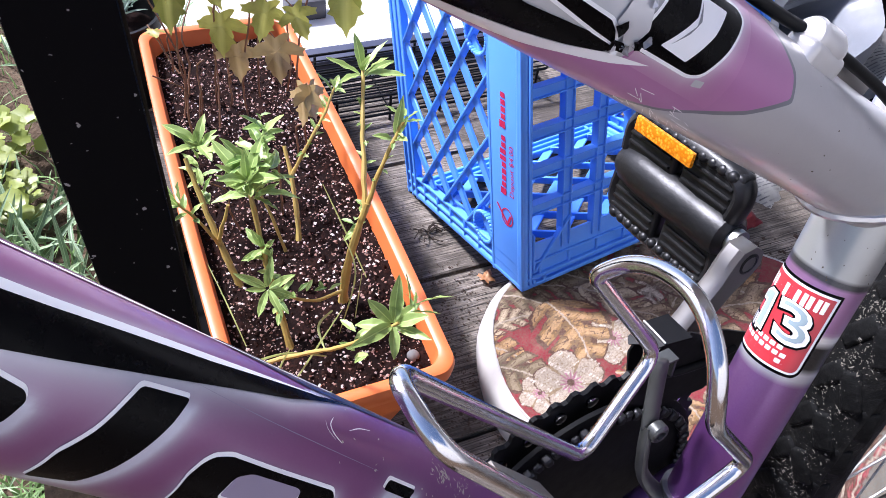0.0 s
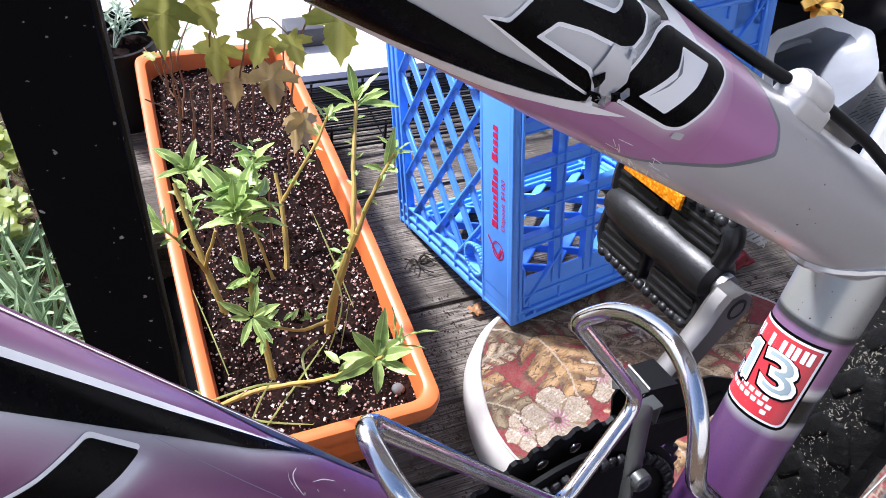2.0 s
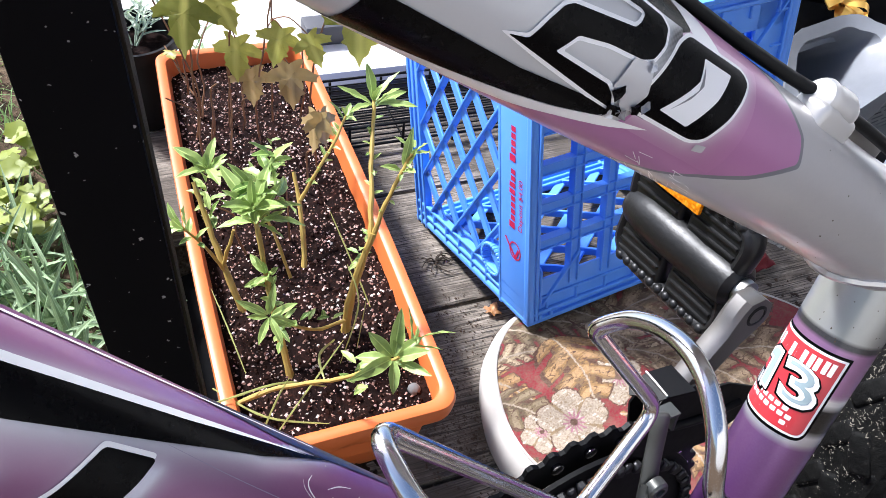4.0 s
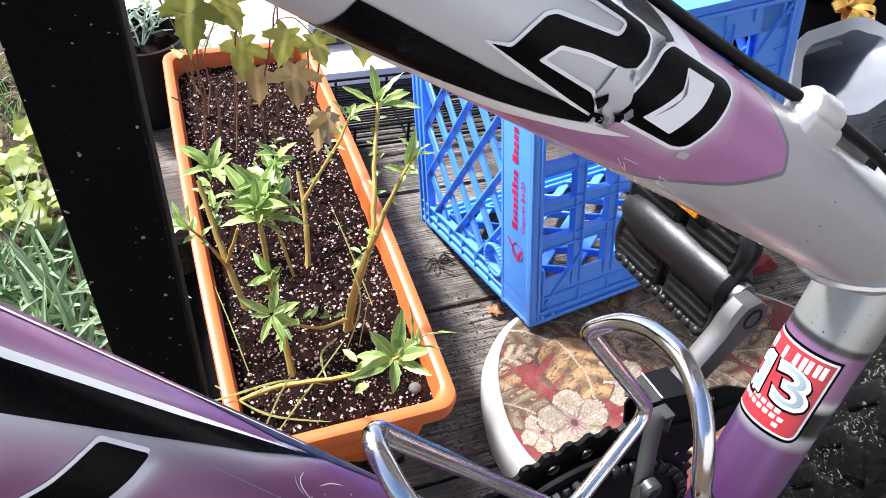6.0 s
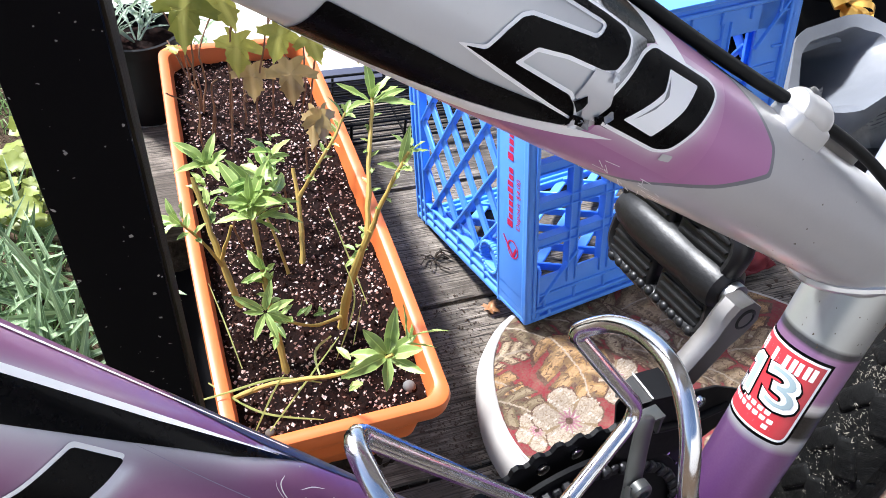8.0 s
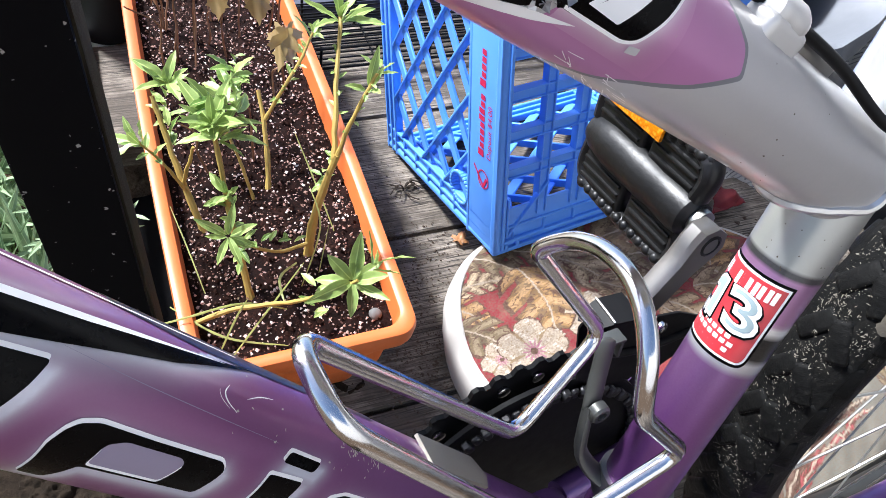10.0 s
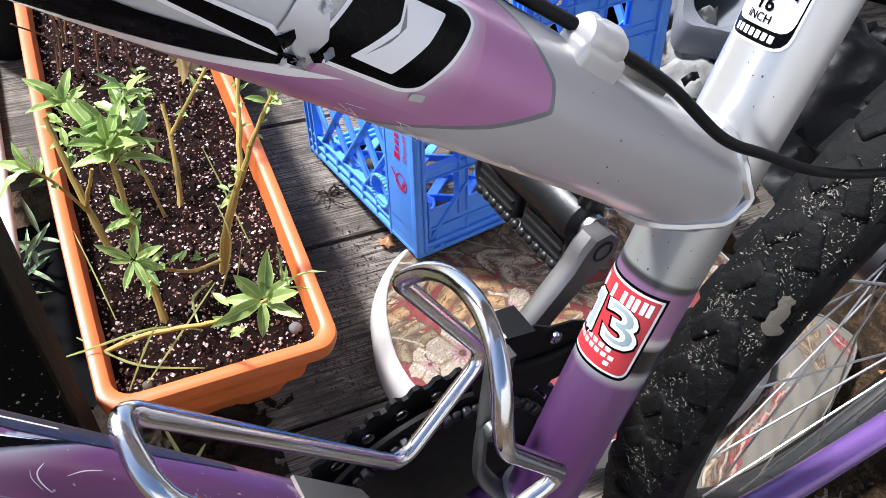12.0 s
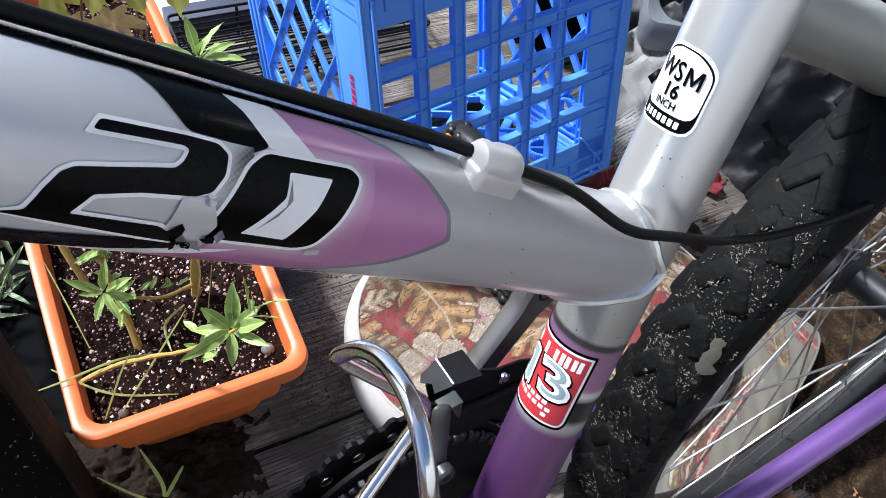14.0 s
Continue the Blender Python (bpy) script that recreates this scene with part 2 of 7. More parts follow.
def deck():
    """Weathered boards across the planter's length, each with worn edges."""
    top = thing("deck", "weathered grey wooden deck with dirty cracked boards", "deck", kind="structure")
    o = Vector((-0.125, 0.333, 0)) - SIDE * 0.13
    wide, gap = 0.235, 0.005
    for i in range(-4, 3):
        bm = bmesh.new()
        y0 = i * wide
        start = 0.0 if i >= 2 else 0.125 + 0.012 * math.sin(i * 2.1)
        box(bm, ((1.8 + start) / 2, y0 + (wide - gap) / 2, -0.019), (1.8 - start, wide - gap, 0.038), 0.004)
        ob = part("board", bm, WOOD, top)
        ob.matrix_world = axes(o, SIDE, LONG, (0, 0, 1)) @ pose(0, 0, random.uniform(-0.0015, 0.0015))


def gap_shade():
    """Added black sheet that puts shade into the gap between deck and garden."""
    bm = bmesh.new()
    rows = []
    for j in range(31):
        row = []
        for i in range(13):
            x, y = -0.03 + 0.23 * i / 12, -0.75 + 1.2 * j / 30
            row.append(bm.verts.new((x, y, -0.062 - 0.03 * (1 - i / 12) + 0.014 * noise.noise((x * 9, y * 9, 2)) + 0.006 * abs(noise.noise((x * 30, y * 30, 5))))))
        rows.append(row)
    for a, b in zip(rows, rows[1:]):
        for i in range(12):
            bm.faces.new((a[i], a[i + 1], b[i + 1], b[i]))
    ob = part("gap_shade_sheet", bm, plain("gap_shade_black", (0.004, 0.004, 0.0045), 0.75, 0, 0.5, 60, 0.3, 0.001, gloss=0.03))
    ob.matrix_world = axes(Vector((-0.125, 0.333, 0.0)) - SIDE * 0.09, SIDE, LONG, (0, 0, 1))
    tagged(ob, "creased black sheet added for shade beside the deck edge", "plastic sheet")


def terrace():
    """Pale paving beyond the deck."""
    bm = bmesh.new()
    box(bm, (1.5, 1.5, -0.06), (3.0, 3.0, 0.1), 0.01)
    ob = part("pavement", bm, CONCRETE)
    ob.matrix_world = axes(Vector((-0.125, 0.333, -0.005)) - SIDE * 0.13 + LONG * 0.71, SIDE, LONG, (0, 0, 1))
    tagged(ob, "pale sunlit concrete slab beyond the wooden deck", "pavement", kind="structure")


def enclosure():
    """Unseen walls behind the deck and to its side, and a roof, added to shape light."""
    m = axes(Vector((-0.125, 0.333, 0.0)) - SIDE * 0.13, SIDE, LONG, (0, 0, 1))
    siding = plain("painted_siding", (0.55, 0.54, 0.52), 0.7, 0, 0.2, 12, 0.2, 0.001)
    for name, c, size, label in (("added_wall_south", (1.3, -3.0, 1.15), (6.0, 0.1, 2.4), "unseen painted wall added across the yard to bounce light"), ("added_wall_east", (2.7, -1.05, 1.15), (0.1, 3.8, 2.4), "unseen painted wall added at the deck end")):
        bm = bmesh.new()
        box(bm, c, size, 0.01)
        ob = part(name, bm, siding)
        ob.matrix_world = m
        tagged(ob, label, "wall", kind="structure")
    # Unseen roof, added to hold sky light off the deck.
    bm = bmesh.new()
    box(bm, (1.27, 0.2, 2.36), (2.9, 1.6, 0.06), 0.01)
    for i in range(3):
        box(bm, (1.27, -0.4 + i * 0.56, 2.28), (2.9, 0.05, 0.1), 0.006)
    ob = part("added_roof", bm, plain("pale_roof_boards", (0.5, 0.48, 0.44), 0.8, 0, 0.3, 15, 0.3, 0.002))
    ob.matrix_world = m
    tagged(ob, "unseen pale boarded roof added over the deck to block sky", "roof", kind="structure")


ground()
deck()
gap_shade()
terrace()
enclosure()


# ---- planter ----
def planter():
    m = axes(Vector((-0.125, 0.333, 0.0)) - SIDE * 0.002, SIDE, LONG, (0, 0, 1))
    top = thing("planter", "long orange plastic planter box filled with dark potting soil", "planter", m)
    w, l, h = 0.221, 0.69, 0.15

    def ring(inset, z, r):
        pts = []
        for cx, cy, a0 in ((w - inset - r, l - inset - r, 0), (inset + r, l - inset - r, 90), (inset + r, inset + r, 180), (w - inset - r, inset + r, 270)):
            for j in range(7):
                a = radians(a0 + 15 * j)
                pts.append((cx + r * math.cos(a), cy + r * math.sin(a), z))
        dense = []
        for i, p in enumerate(pts):
            q = pts[(i + 1) % len(pts)]
            n = 14 if abs(q[1] - p[1]) > 0.2 else 1
            dense += [tuple(a + (b - a) * k / n for a, b in zip(p, q)) for k in range(n)]
        return [(x + math.copysign(0.005 * math.sin(math.pi * y / l), x - w / 2) * (z / h), y, z) for x, y, z in dense]

    prof = [(0.046, 0.0, 0.02), (0.042, 0.004, 0.022), (0.013, h - 0.028, 0.024), (0.0035, h - 0.026, 0.02), (0.0012, h - 0.02, 0.021), (0.0, h - 0.006, 0.021), (0.0015, h - 0.001, 0.021), (0.004, h, 0.019),
            (0.011, h, 0.021), (0.014, h - 0.002, 0.019), (0.0155, h - 0.008, 0.018), (0.0185, h - 0.04, 0.016), (0.025, 0.06, 0.014)]
    bm = bmesh.new()
    rings = [[bm.verts.new(p) for p in ring(*q)] for q in prof]
    for a, b in zip(rings, rings[1:]):
        for j in range(len(a)):
            bm.faces.new((a[j], a[(j + 1) % len(a)], b[(j + 1) % len(a)], b[j]))
    bm.faces.new(list(reversed(rings[0])))
    bm.faces.new(rings[-1])
    part("box", bm, TERRACOTTA, top)
    # soil: an uneven sheet a little below the rim
    bm = bmesh.new()
    nx, ny, i0 = 40, 120, 0.0125
    grid = []
    for j in range(ny + 1):
        row = []
        for i in range(nx + 1):
            x, y = i0 + (w - 2 * i0) * i / nx, i0 + (l - 2 * i0) * j / ny
            z = 0.122 + 0.006 * noise.noise((x * 14, y * 14, 3)) + 0.004 * noise.noise((x * 60, y * 60, 1)) + 0.003 * noise.noise((x * 160, y * 160, 7))
            row.append(bm.verts.new((x, y, z)))
        grid.append(row)
    for j in range(ny):
        for i in range(nx):
            bm.faces.new((grid[j][i], grid[j][i + 1], grid[j + 1][i + 1], grid[j + 1][i]))
    part("soil", bm, SOIL, top, "dark peaty potting soil")
    return top


planter()


def mound(name, label, category, s0, s1, l0, l1, rise, mat, seed, n=70):
    """A thin uneven spread of loose earth on the boards; its edge runs out into them."""
    bm = bmesh.new()
    rows = []
    for j in range(n + 1):
        row = []
        for i in range(n + 1):
            a, b = i / n, j / n
            p = V(s0 + (s1 - s0) * a, l0 + (l1 - l0) * b, 0)
            edge = min(a, 1 - a, b, 1 - b) * 2
            q = p * 9 + V(seed, 0, 0)
            z = rise * (min(1.0, edge * 1.8) - 0.42 + 0.55 * noise.noise(q) + 0.4 * noise.noise(q * 3.1) + 0.3 * noise.noise(q * 9) + 0.2 * noise.noise(q * 21))
            row.append(bm.verts.new((p.x, p.y, max(-0.004, z))))
        rows.append(row)
    for a, b in zip(rows, rows[1:]):
        for i in range(n):
            bm.faces.new((a[i], a[i + 1], b[i + 1], b[i]))
    ob = part(name, bm, mat)
    ob.matrix_world = axes(Vector((-0.125, 0.333, 0.0)), SIDE, LONG, (0, 0, 1))
    tagged(ob, label, category, kind="stuff")


# Dirt colour kept extra dark for the shade in front of the planter.
DECK_DIRT_SHADE = soil_like("deck_dirt_shade", [(0.3, (0.005, 0.0035, 0.0025)), (0.5, (0.02, 0.014, 0.009)), (0.7, (0.04, 0.029, 0.02))], 110, 0.9, 0.004)
LITTER_EARTH = soil_like("litter_earth", [(0.3, (0.006, 0.004, 0.003)), (0.5, (0.026, 0.016, 0.009)), (0.7, (0.12, 0.078, 0.038))], 45, 0.9, 0.006)
mound("soil_and_shade", "dark spilt potting soil, also for shade, in front of the planter", "soil", -0.2, 0.15, -0.42, 0.1, 0.006, DECK_DIRT_SHADE, 2.0, 150)
# Bank added for the shade on the planter's lower front.
mound("soil_and_shade", "dark soil mound added for shade against the planter", "soil", -0.19, 0.18, -0.1, 0.1, 0.024, DECK_DIRT_SHADE, 5.0, 110)
mound("leaf_litter", "brown rotted leaf litter behind the wheel", "litter", 0.55, 1.5, -0.75, 0.12, 0.022, LITTER_EARTH, 7.0, 110)


# ---- bicycle ----
BIKE = axes((0.3026, 0.2050, 0.0003), (0.88285, 0.46966, 0.0), (-0.46471, 0.87355, -0.14474), (-0.06798, 0.12778, 0.98947))


def bike_paint(name, a, b, stops, metal=0.55, rough=0.32):
    """Metallic lacquer whose colour fades along a tube from a to b, with fine flake and dust."""
    k = Nodes(name, rough, metal)
    d = (Vector(b) - Vector(a))
    dot = k.n("ShaderNodeVectorMath")
    dot.operation = "DOT_PRODUCT"
    sub = k.n("ShaderNodeVectorMath")
    sub.operation = "SUBTRACT"
    k.link(k.tc.outputs["Object"], sub.inputs[0])
    sub.inputs[1].default_value = a
    k.link(sub.outputs[0], dot.inputs[0])
    dot.inputs[1].default_value = d / d.length_squared
    flake, cloud, dust = k.noise(900.0, 2), k.noise(28.0, 3), k.noise(160.0, 6, 0.75)
    pos = k.math("ADD", dot.outputs["Value"], k.math("MULTIPLY", k.math("SUBTRACT", cloud, 0.5), 0.004))
    col = k.ramp(pos, stops)
    col = k.mix(k.math("MULTIPLY", flake, 0.035), col, (0.9, 0.9, 0.9))
    col = k.mix(k.ramp(dust, [(0.66, 0.0), (0.78, 0.6)]), col, (0.42, 0.38, 0.32))
    k.base(col)
    k.rough(k.value(dust, rough - 0.1, rough + 0.2))
    k.b.inputs["Coat Weight"].default_value = 0.5
    k.b.inputs["Coat Roughness"].default_value = 0.12
    k.bump(k.noise(60.0, 4), 0.04, 0.0004)
    return k.m


def decal_mat(name, col, rough=0.3, metal=0.0, wear=0.25, gloss=0.5):
    k = Nodes(name, rough, metal)
    scuff, big = k.noise(140.0, 6, 0.75), k.noise(25.0, 3)
    c = k.mix(k.math("MULTIPLY", big, 0.3 if max(col) < 0.8 else 0.08), col, tuple(x * 0.7 for x in col))
    k.base(k.mix(k.ramp(scuff, [(0.68, 0.0), (0.76, wear)]), c, (0.5, 0.48, 0.45)))
    k.rough(k.value(scuff, rough - 0.08, rough + 0.2))
    k.b.inputs["Specular IOR Level"].default_value = gloss
    k.b.inputs["Coat Weight"].default_value = 0.4 if gloss > 0.3 else 0.02
    k.b.inputs["Coat Roughness"].default_value = 0.12
    return k.m


SEAT_A, SEAT_B, SEAT_R = V(-0.0966, -0.013, 0.4342), V(-0.0073, 0.0086, 0.7207), 0.019
TT_A, TT_B, TT_R = V(-0.0739, -0.0088, 0.5872), V(-0.3474, 0.0043, 0.7607), 0.0211
DT_A, DT_B, DT_R = V(-0.2714, 0.0014, 0.4608), V(-0.3946, 0.0077, 0.6187), 0.0258
BB, AXLE = V(-0.141, -0.012, 0.298), V(0.307, -0.015, 0.343)
seat_dir, tt_dir, dt_dir = (SEAT_B - SEAT_A).normalized(), (TT_B - TT_A).normalized(), (DT_B - DT_A).normalized()
SIL, LIL, PUR, DPUR = (0.62, 0.62, 0.61), (0.42, 0.22, 0.4), (0.17, 0.05, 0.22), (0.1, 0.03, 0.15)
SILVER = bike_paint("silver_paint", (0, 0, 0), (0, 0, 1), [(0, SIL), (1, SIL)], 0.8, 0.3)
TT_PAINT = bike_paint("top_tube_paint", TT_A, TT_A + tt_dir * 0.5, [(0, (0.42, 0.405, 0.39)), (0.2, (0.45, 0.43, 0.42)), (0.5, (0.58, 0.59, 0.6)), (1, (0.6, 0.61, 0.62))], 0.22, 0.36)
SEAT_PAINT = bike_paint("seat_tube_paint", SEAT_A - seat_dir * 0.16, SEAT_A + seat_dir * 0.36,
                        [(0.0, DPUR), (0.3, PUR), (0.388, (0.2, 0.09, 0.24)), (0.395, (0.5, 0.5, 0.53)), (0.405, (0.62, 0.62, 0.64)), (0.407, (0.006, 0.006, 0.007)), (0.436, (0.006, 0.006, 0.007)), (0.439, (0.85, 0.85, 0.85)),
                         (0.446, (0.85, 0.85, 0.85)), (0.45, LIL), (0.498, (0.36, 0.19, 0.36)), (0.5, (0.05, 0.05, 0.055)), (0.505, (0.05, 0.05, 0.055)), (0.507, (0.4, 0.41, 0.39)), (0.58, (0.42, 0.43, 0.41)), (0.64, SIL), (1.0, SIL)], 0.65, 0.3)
DT_PAINT = bike_paint("down_tube_paint", DT_A - dt_dir * 0.15, DT_B + dt_dir * 0.1, [(0, DPUR), (0.3, (0.14, 0.045, 0.17)), (0.6, (0.21, 0.065, 0.22)), (0.85, (0.26, 0.09, 0.25)), (1, (0.24, 0.09, 0.24))], 0.35, 0.33)
PURPLE = bike_paint("purple_paint", (0, 0, 0), (1, 0, 0), [(0, (0.16, 0.07, 0.27)), (1, (0.16, 0.07, 0.27))], 0.45, 0.3)


def tyre_rubber():
    """Worn black rubber with a dusting of dried mud in blots and smears."""
    k = Nodes("tyre_rubber", 0.7)
    fine, smear, blot = k.noise(190.0, 6, 0.75), k.noise(46.0, 6, 0.72, dist=0.8), k.noise(13.0, 3)
    f = k.math("ADD", k.math("MULTIPLY", smear, 0.7), k.math("MULTIPLY", blot, 0.3))
    col = k.ramp(fine, [(0.3, (0.002, 0.002, 0.002)), (0.7, (0.0075, 0.0074, 0.007))])
    col = k.mix(k.ramp(f, [(0.5, 0.0), (0.68, 0.35)]), col, (0.035, 0.032, 0.027))
    col = k.mix(k.math("MULTIPLY", k.ramp(fine, [(0.6, 0.0), (0.66, 1.0)]), k.ramp(f, [(0.5, 0.0), (0.58, 0.9)])), col, (0.2, 0.18, 0.15))
    k.base(col)
    k.rough(k.value(fine, 0.45, 0.8))
    k.b.inputs["Specular IOR Level"].default_value = 0.1
    k.bump(smear, 0.5, 0.003).bump(fine, 0.35, 0.001)
    return k.m


RUBBER = tyre_rubber()
D_BLACK, D_WHITE, D_LILAC = decal_mat("black_decal", (0.002, 0.002, 0.0025), 0.2, wear=0.1, gloss=0.07), decal_mat("white_decal", (0.92, 0.91, 0.9), 0.35), decal_mat("lilac_decal", (0.46, 0.19, 0.38), 0.3, 0.15)
D_TEAL = decal_mat("teal_decal", (0.3, 0.38, 0.4), 0.35)
D_GREY, D_RED, D_SILVER = decal_mat("grey_decal", (0.2, 0.2, 0.215), 0.3, 0.2), decal_mat("red_decal", (0.5, 0.03, 0.04), 0.35), decal_mat("silver_decal", (0.62, 0.62, 0.63), 0.3, 0.35)
bicycle = thing("bicycle", "purple and silver mountain bicycle leaning over the deck", "bicycle", BIKE)


def tube(name, a, b, r, mat, label="", n=30, sides=48, bulge=None):
    """A round frame tube; bulge gives the radius factor along it."""
    bm = bmesh.new()
    a, b = Vector(a), Vector(b)
    sweep(bm, [a.lerp(b, i / n) for i in range(n + 1)], [r * (bulge(i / n) if bulge else 1) for i in range(n + 1)], sides, up=(0, 1, 0))
    return part(name, bm, mat, bicycle, label)


class Skin:
    """Lays flat shapes in millimetres (along, around) on the near side of a tube."""

    def __init__(self, a, b, r, forward=False):
        self.a, self.d, self.r = a, (b - a).normalized(), r
        near = V(0, -1, 0)
        self.near = (near - self.d * near.dot(self.d)).normalized()
        m = self.d.cross(self.near)
        self.m = m if (m.x < 0 if forward else m.z > 0) else -m

    def at(self, s, c, lift):
        ang = c / 1000 / self.r
        return self.a + self.d * (s / 1000) + (self.near * math.cos(ang) + self.m * math.sin(ang)) * (self.r + lift / 1000)

    def lay(self, bm, lift):
        """Cut a flat bmesh (x along, y around, mm) finely round the tube and wrap it."""
        bmesh.ops.triangulate(bm, faces=bm.faces[:])
        ys = [v.co.y for v in bm.verts]
        lo, hi = min(ys), max(ys)
        step = 1.25
        y = math.ceil(lo / step) * step
        while y < hi:
            bmesh.ops.bisect_plane(bm, geom=bm.verts[:] + bm.edges[:] + bm.faces[:], plane_co=(0, y, 0), plane_no=(0, 1, 0), dist=1e-5)
            y += step
        for v in bm.verts:
            v.co = self.at(v.co.x, v.co.y, lift * 1.7 + v.co.z)
        bmesh.ops.recalc_face_normals(bm, faces=bm.faces[:])
        c = sum((f.normal.dot(self.near) * f.calc_area() for f in bm.faces), 0.0)
        if c < 0:
            bmesh.ops.reverse_faces(bm, faces=bm.faces[:])
        return bm

    def shape(self, pts, mat, parent, lift, label="", grow=0.0, soft=1.5, name="decal"):
        pts = [Vector((p[0], p[1], 0)) for p in pts]
        area = sum(p.x * q.y - q.x * p.y for p, q in zip(pts, pts[1:] + pts[:1]))
        if grow:
            out = []
            for i, p in enumerate(pts):
                e0, e1 = (p - pts[i - 1]).normalized(), (pts[(i + 1) % len(pts)] - p).normalized()
                nrm = Vector((e0.y + e1.y, -e0.x - e1.x, 0))
                nrm = nrm.normalized() * (grow / max(0.5, math.sqrt(max(0.05, (1 + e0.dot(e1)) / 2)))) if nrm.length > 1e-4 else Vector((0, 0, 0))
                out.append(p + nrm * (1 if area > 0 else -1))
            pts = out
        if soft:
            pts = rounded(pts, soft, 4, True)
        bm = bmesh.new()
        vs = [bm.verts.new(p) for p in pts]
        for tri in tessellate_polygon([pts]):
            try:
                bm.faces.new([vs[i] for i in tri])
            except ValueError:
                pass
        return part(name, self.lay(bm, lift), mat, parent, label)


def letters(body, size, x=0.0, y=0.0, bold=0.0):
    """A flat bmesh of built-in type, centred at x, y."""
    cu = bpy.data.curves.new("type", "FONT")
    cu.body, cu.size, cu.align_x, cu.align_y, cu.offset, cu.resolution_u = body, size, "CENTER", "CENTER", bold, 3
    ob = bpy.data.objects.new("type", cu)
    scene.collection.objects.link(ob)
    bpy.context.view_layer.update()
    me = bpy.data.meshes.new_from_object(ob.evaluated_get(bpy.context.evaluated_depsgraph_get()))
    bpy.data.objects.remove(ob)
    bm = bmesh.new()
    bm.from_mesh(me)
    bpy.data.meshes.remove(me)
    bm.transform(Matrix.Translation((x, y, 0)))
    return bm


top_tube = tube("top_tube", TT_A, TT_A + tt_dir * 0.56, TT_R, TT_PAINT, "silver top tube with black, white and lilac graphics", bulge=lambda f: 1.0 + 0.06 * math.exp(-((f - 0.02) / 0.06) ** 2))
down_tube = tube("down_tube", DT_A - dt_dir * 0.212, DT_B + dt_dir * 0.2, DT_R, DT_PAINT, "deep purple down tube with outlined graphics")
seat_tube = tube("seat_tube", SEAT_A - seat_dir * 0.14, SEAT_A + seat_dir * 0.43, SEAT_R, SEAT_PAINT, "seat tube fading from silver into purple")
TT, DT, ST = Skin(TT_A, TT_B, TT_R), Skin(DT_A, DT_B, DT_R), Skin(SEAT_A, SEAT_B, SEAT_R, True)
# weld beads
for a, b, r, rr in ((TT_A + tt_dir * 0.0195, seat_dir, 0.0205, 0.0022),):
    bm = bmesh.new()
    ring = []
    x = tt_dir.cross(V(0, 1, 0)).normalized()
    for i in range(64):
        an = 2 * math.pi * i / 64
        p = (x * math.cos(an) + V(0, 1, 0) * math.sin(an)) * (TT_R + 0.0012)
        q = SEAT_A + seat_dir * (a - SEAT_A).dot(seat_dir)
        side = p.dot(V(0, 1, 0))
        depth = math.sqrt(max(0, (SEAT_R + 0.002) ** 2 - side ** 2))
        ring.append(TT_A + tt_dir * (depth * 1.02 + 0.0005 * math.sin(an * 23) - 0.002 - p.dot(seat_dir) * 0.35) + p)
    sweep(bm, ring, 0.0024, 8, True)
    part("weld", bm, SILVER, top_tube)

def painted(name, rough=0.32, metal=0.35):
    """Lacquer that takes its colours from the mesh's own airbrushed fades."""
    k = Nodes(name, rough, metal)
    at = k.n("ShaderNodeAttribute")
    at.attribute_name = "fade"
    flake, dust = k.noise(900.0, 2), k.noise(160.0, 6, 0.75)
    col = k.mix(k.math("MULTIPLY", flake, 0.015), at.outputs["Color"], (0.9, 0.9, 0.9))
    col = k.mix(k.ramp(dust, [(0.66, 0.0), (0.78, 0.6)]), col, (0.42, 0.38, 0.32))
    k.base(col)
    k.rough(k.value(dust, rough - 0.1, rough + 0.2))
    k.b.inputs["Coat Weight"].default_value = 0.25
    k.b.inputs["Coat Roughness"].default_value = 0.12
    k.bump(k.noise(60.0, 4), 0.04, 0.0004)
    return k.m


AIRBRUSH = painted("airbrushed_lacquer")


def poly_distance(px, py, poly):
    """Distance to a polygon's edge, negative inside."""
    best = np.full(px.shape, 1e9)
    inside = np.zeros(px.shape, bool)
    for (x0, y0), (x1, y1) in zip(poly, poly[1:] + poly[:1]):
        dx, dy = x1 - x0, y1 - y0
        f = np.clip(((px - x0) * dx + (py - y0) * dy) / (dx * dx + dy * dy), 0, 1)
        best = np.minimum(best, np.hypot(px - x0 - f * dx, py - y0 - f * dy))
        if y0 != y1:
            inside ^= ((y0 > py) != (y1 > py)) & (px < x0 + (py - y0) * dx / dy)
    return np.where(inside, -best, best)


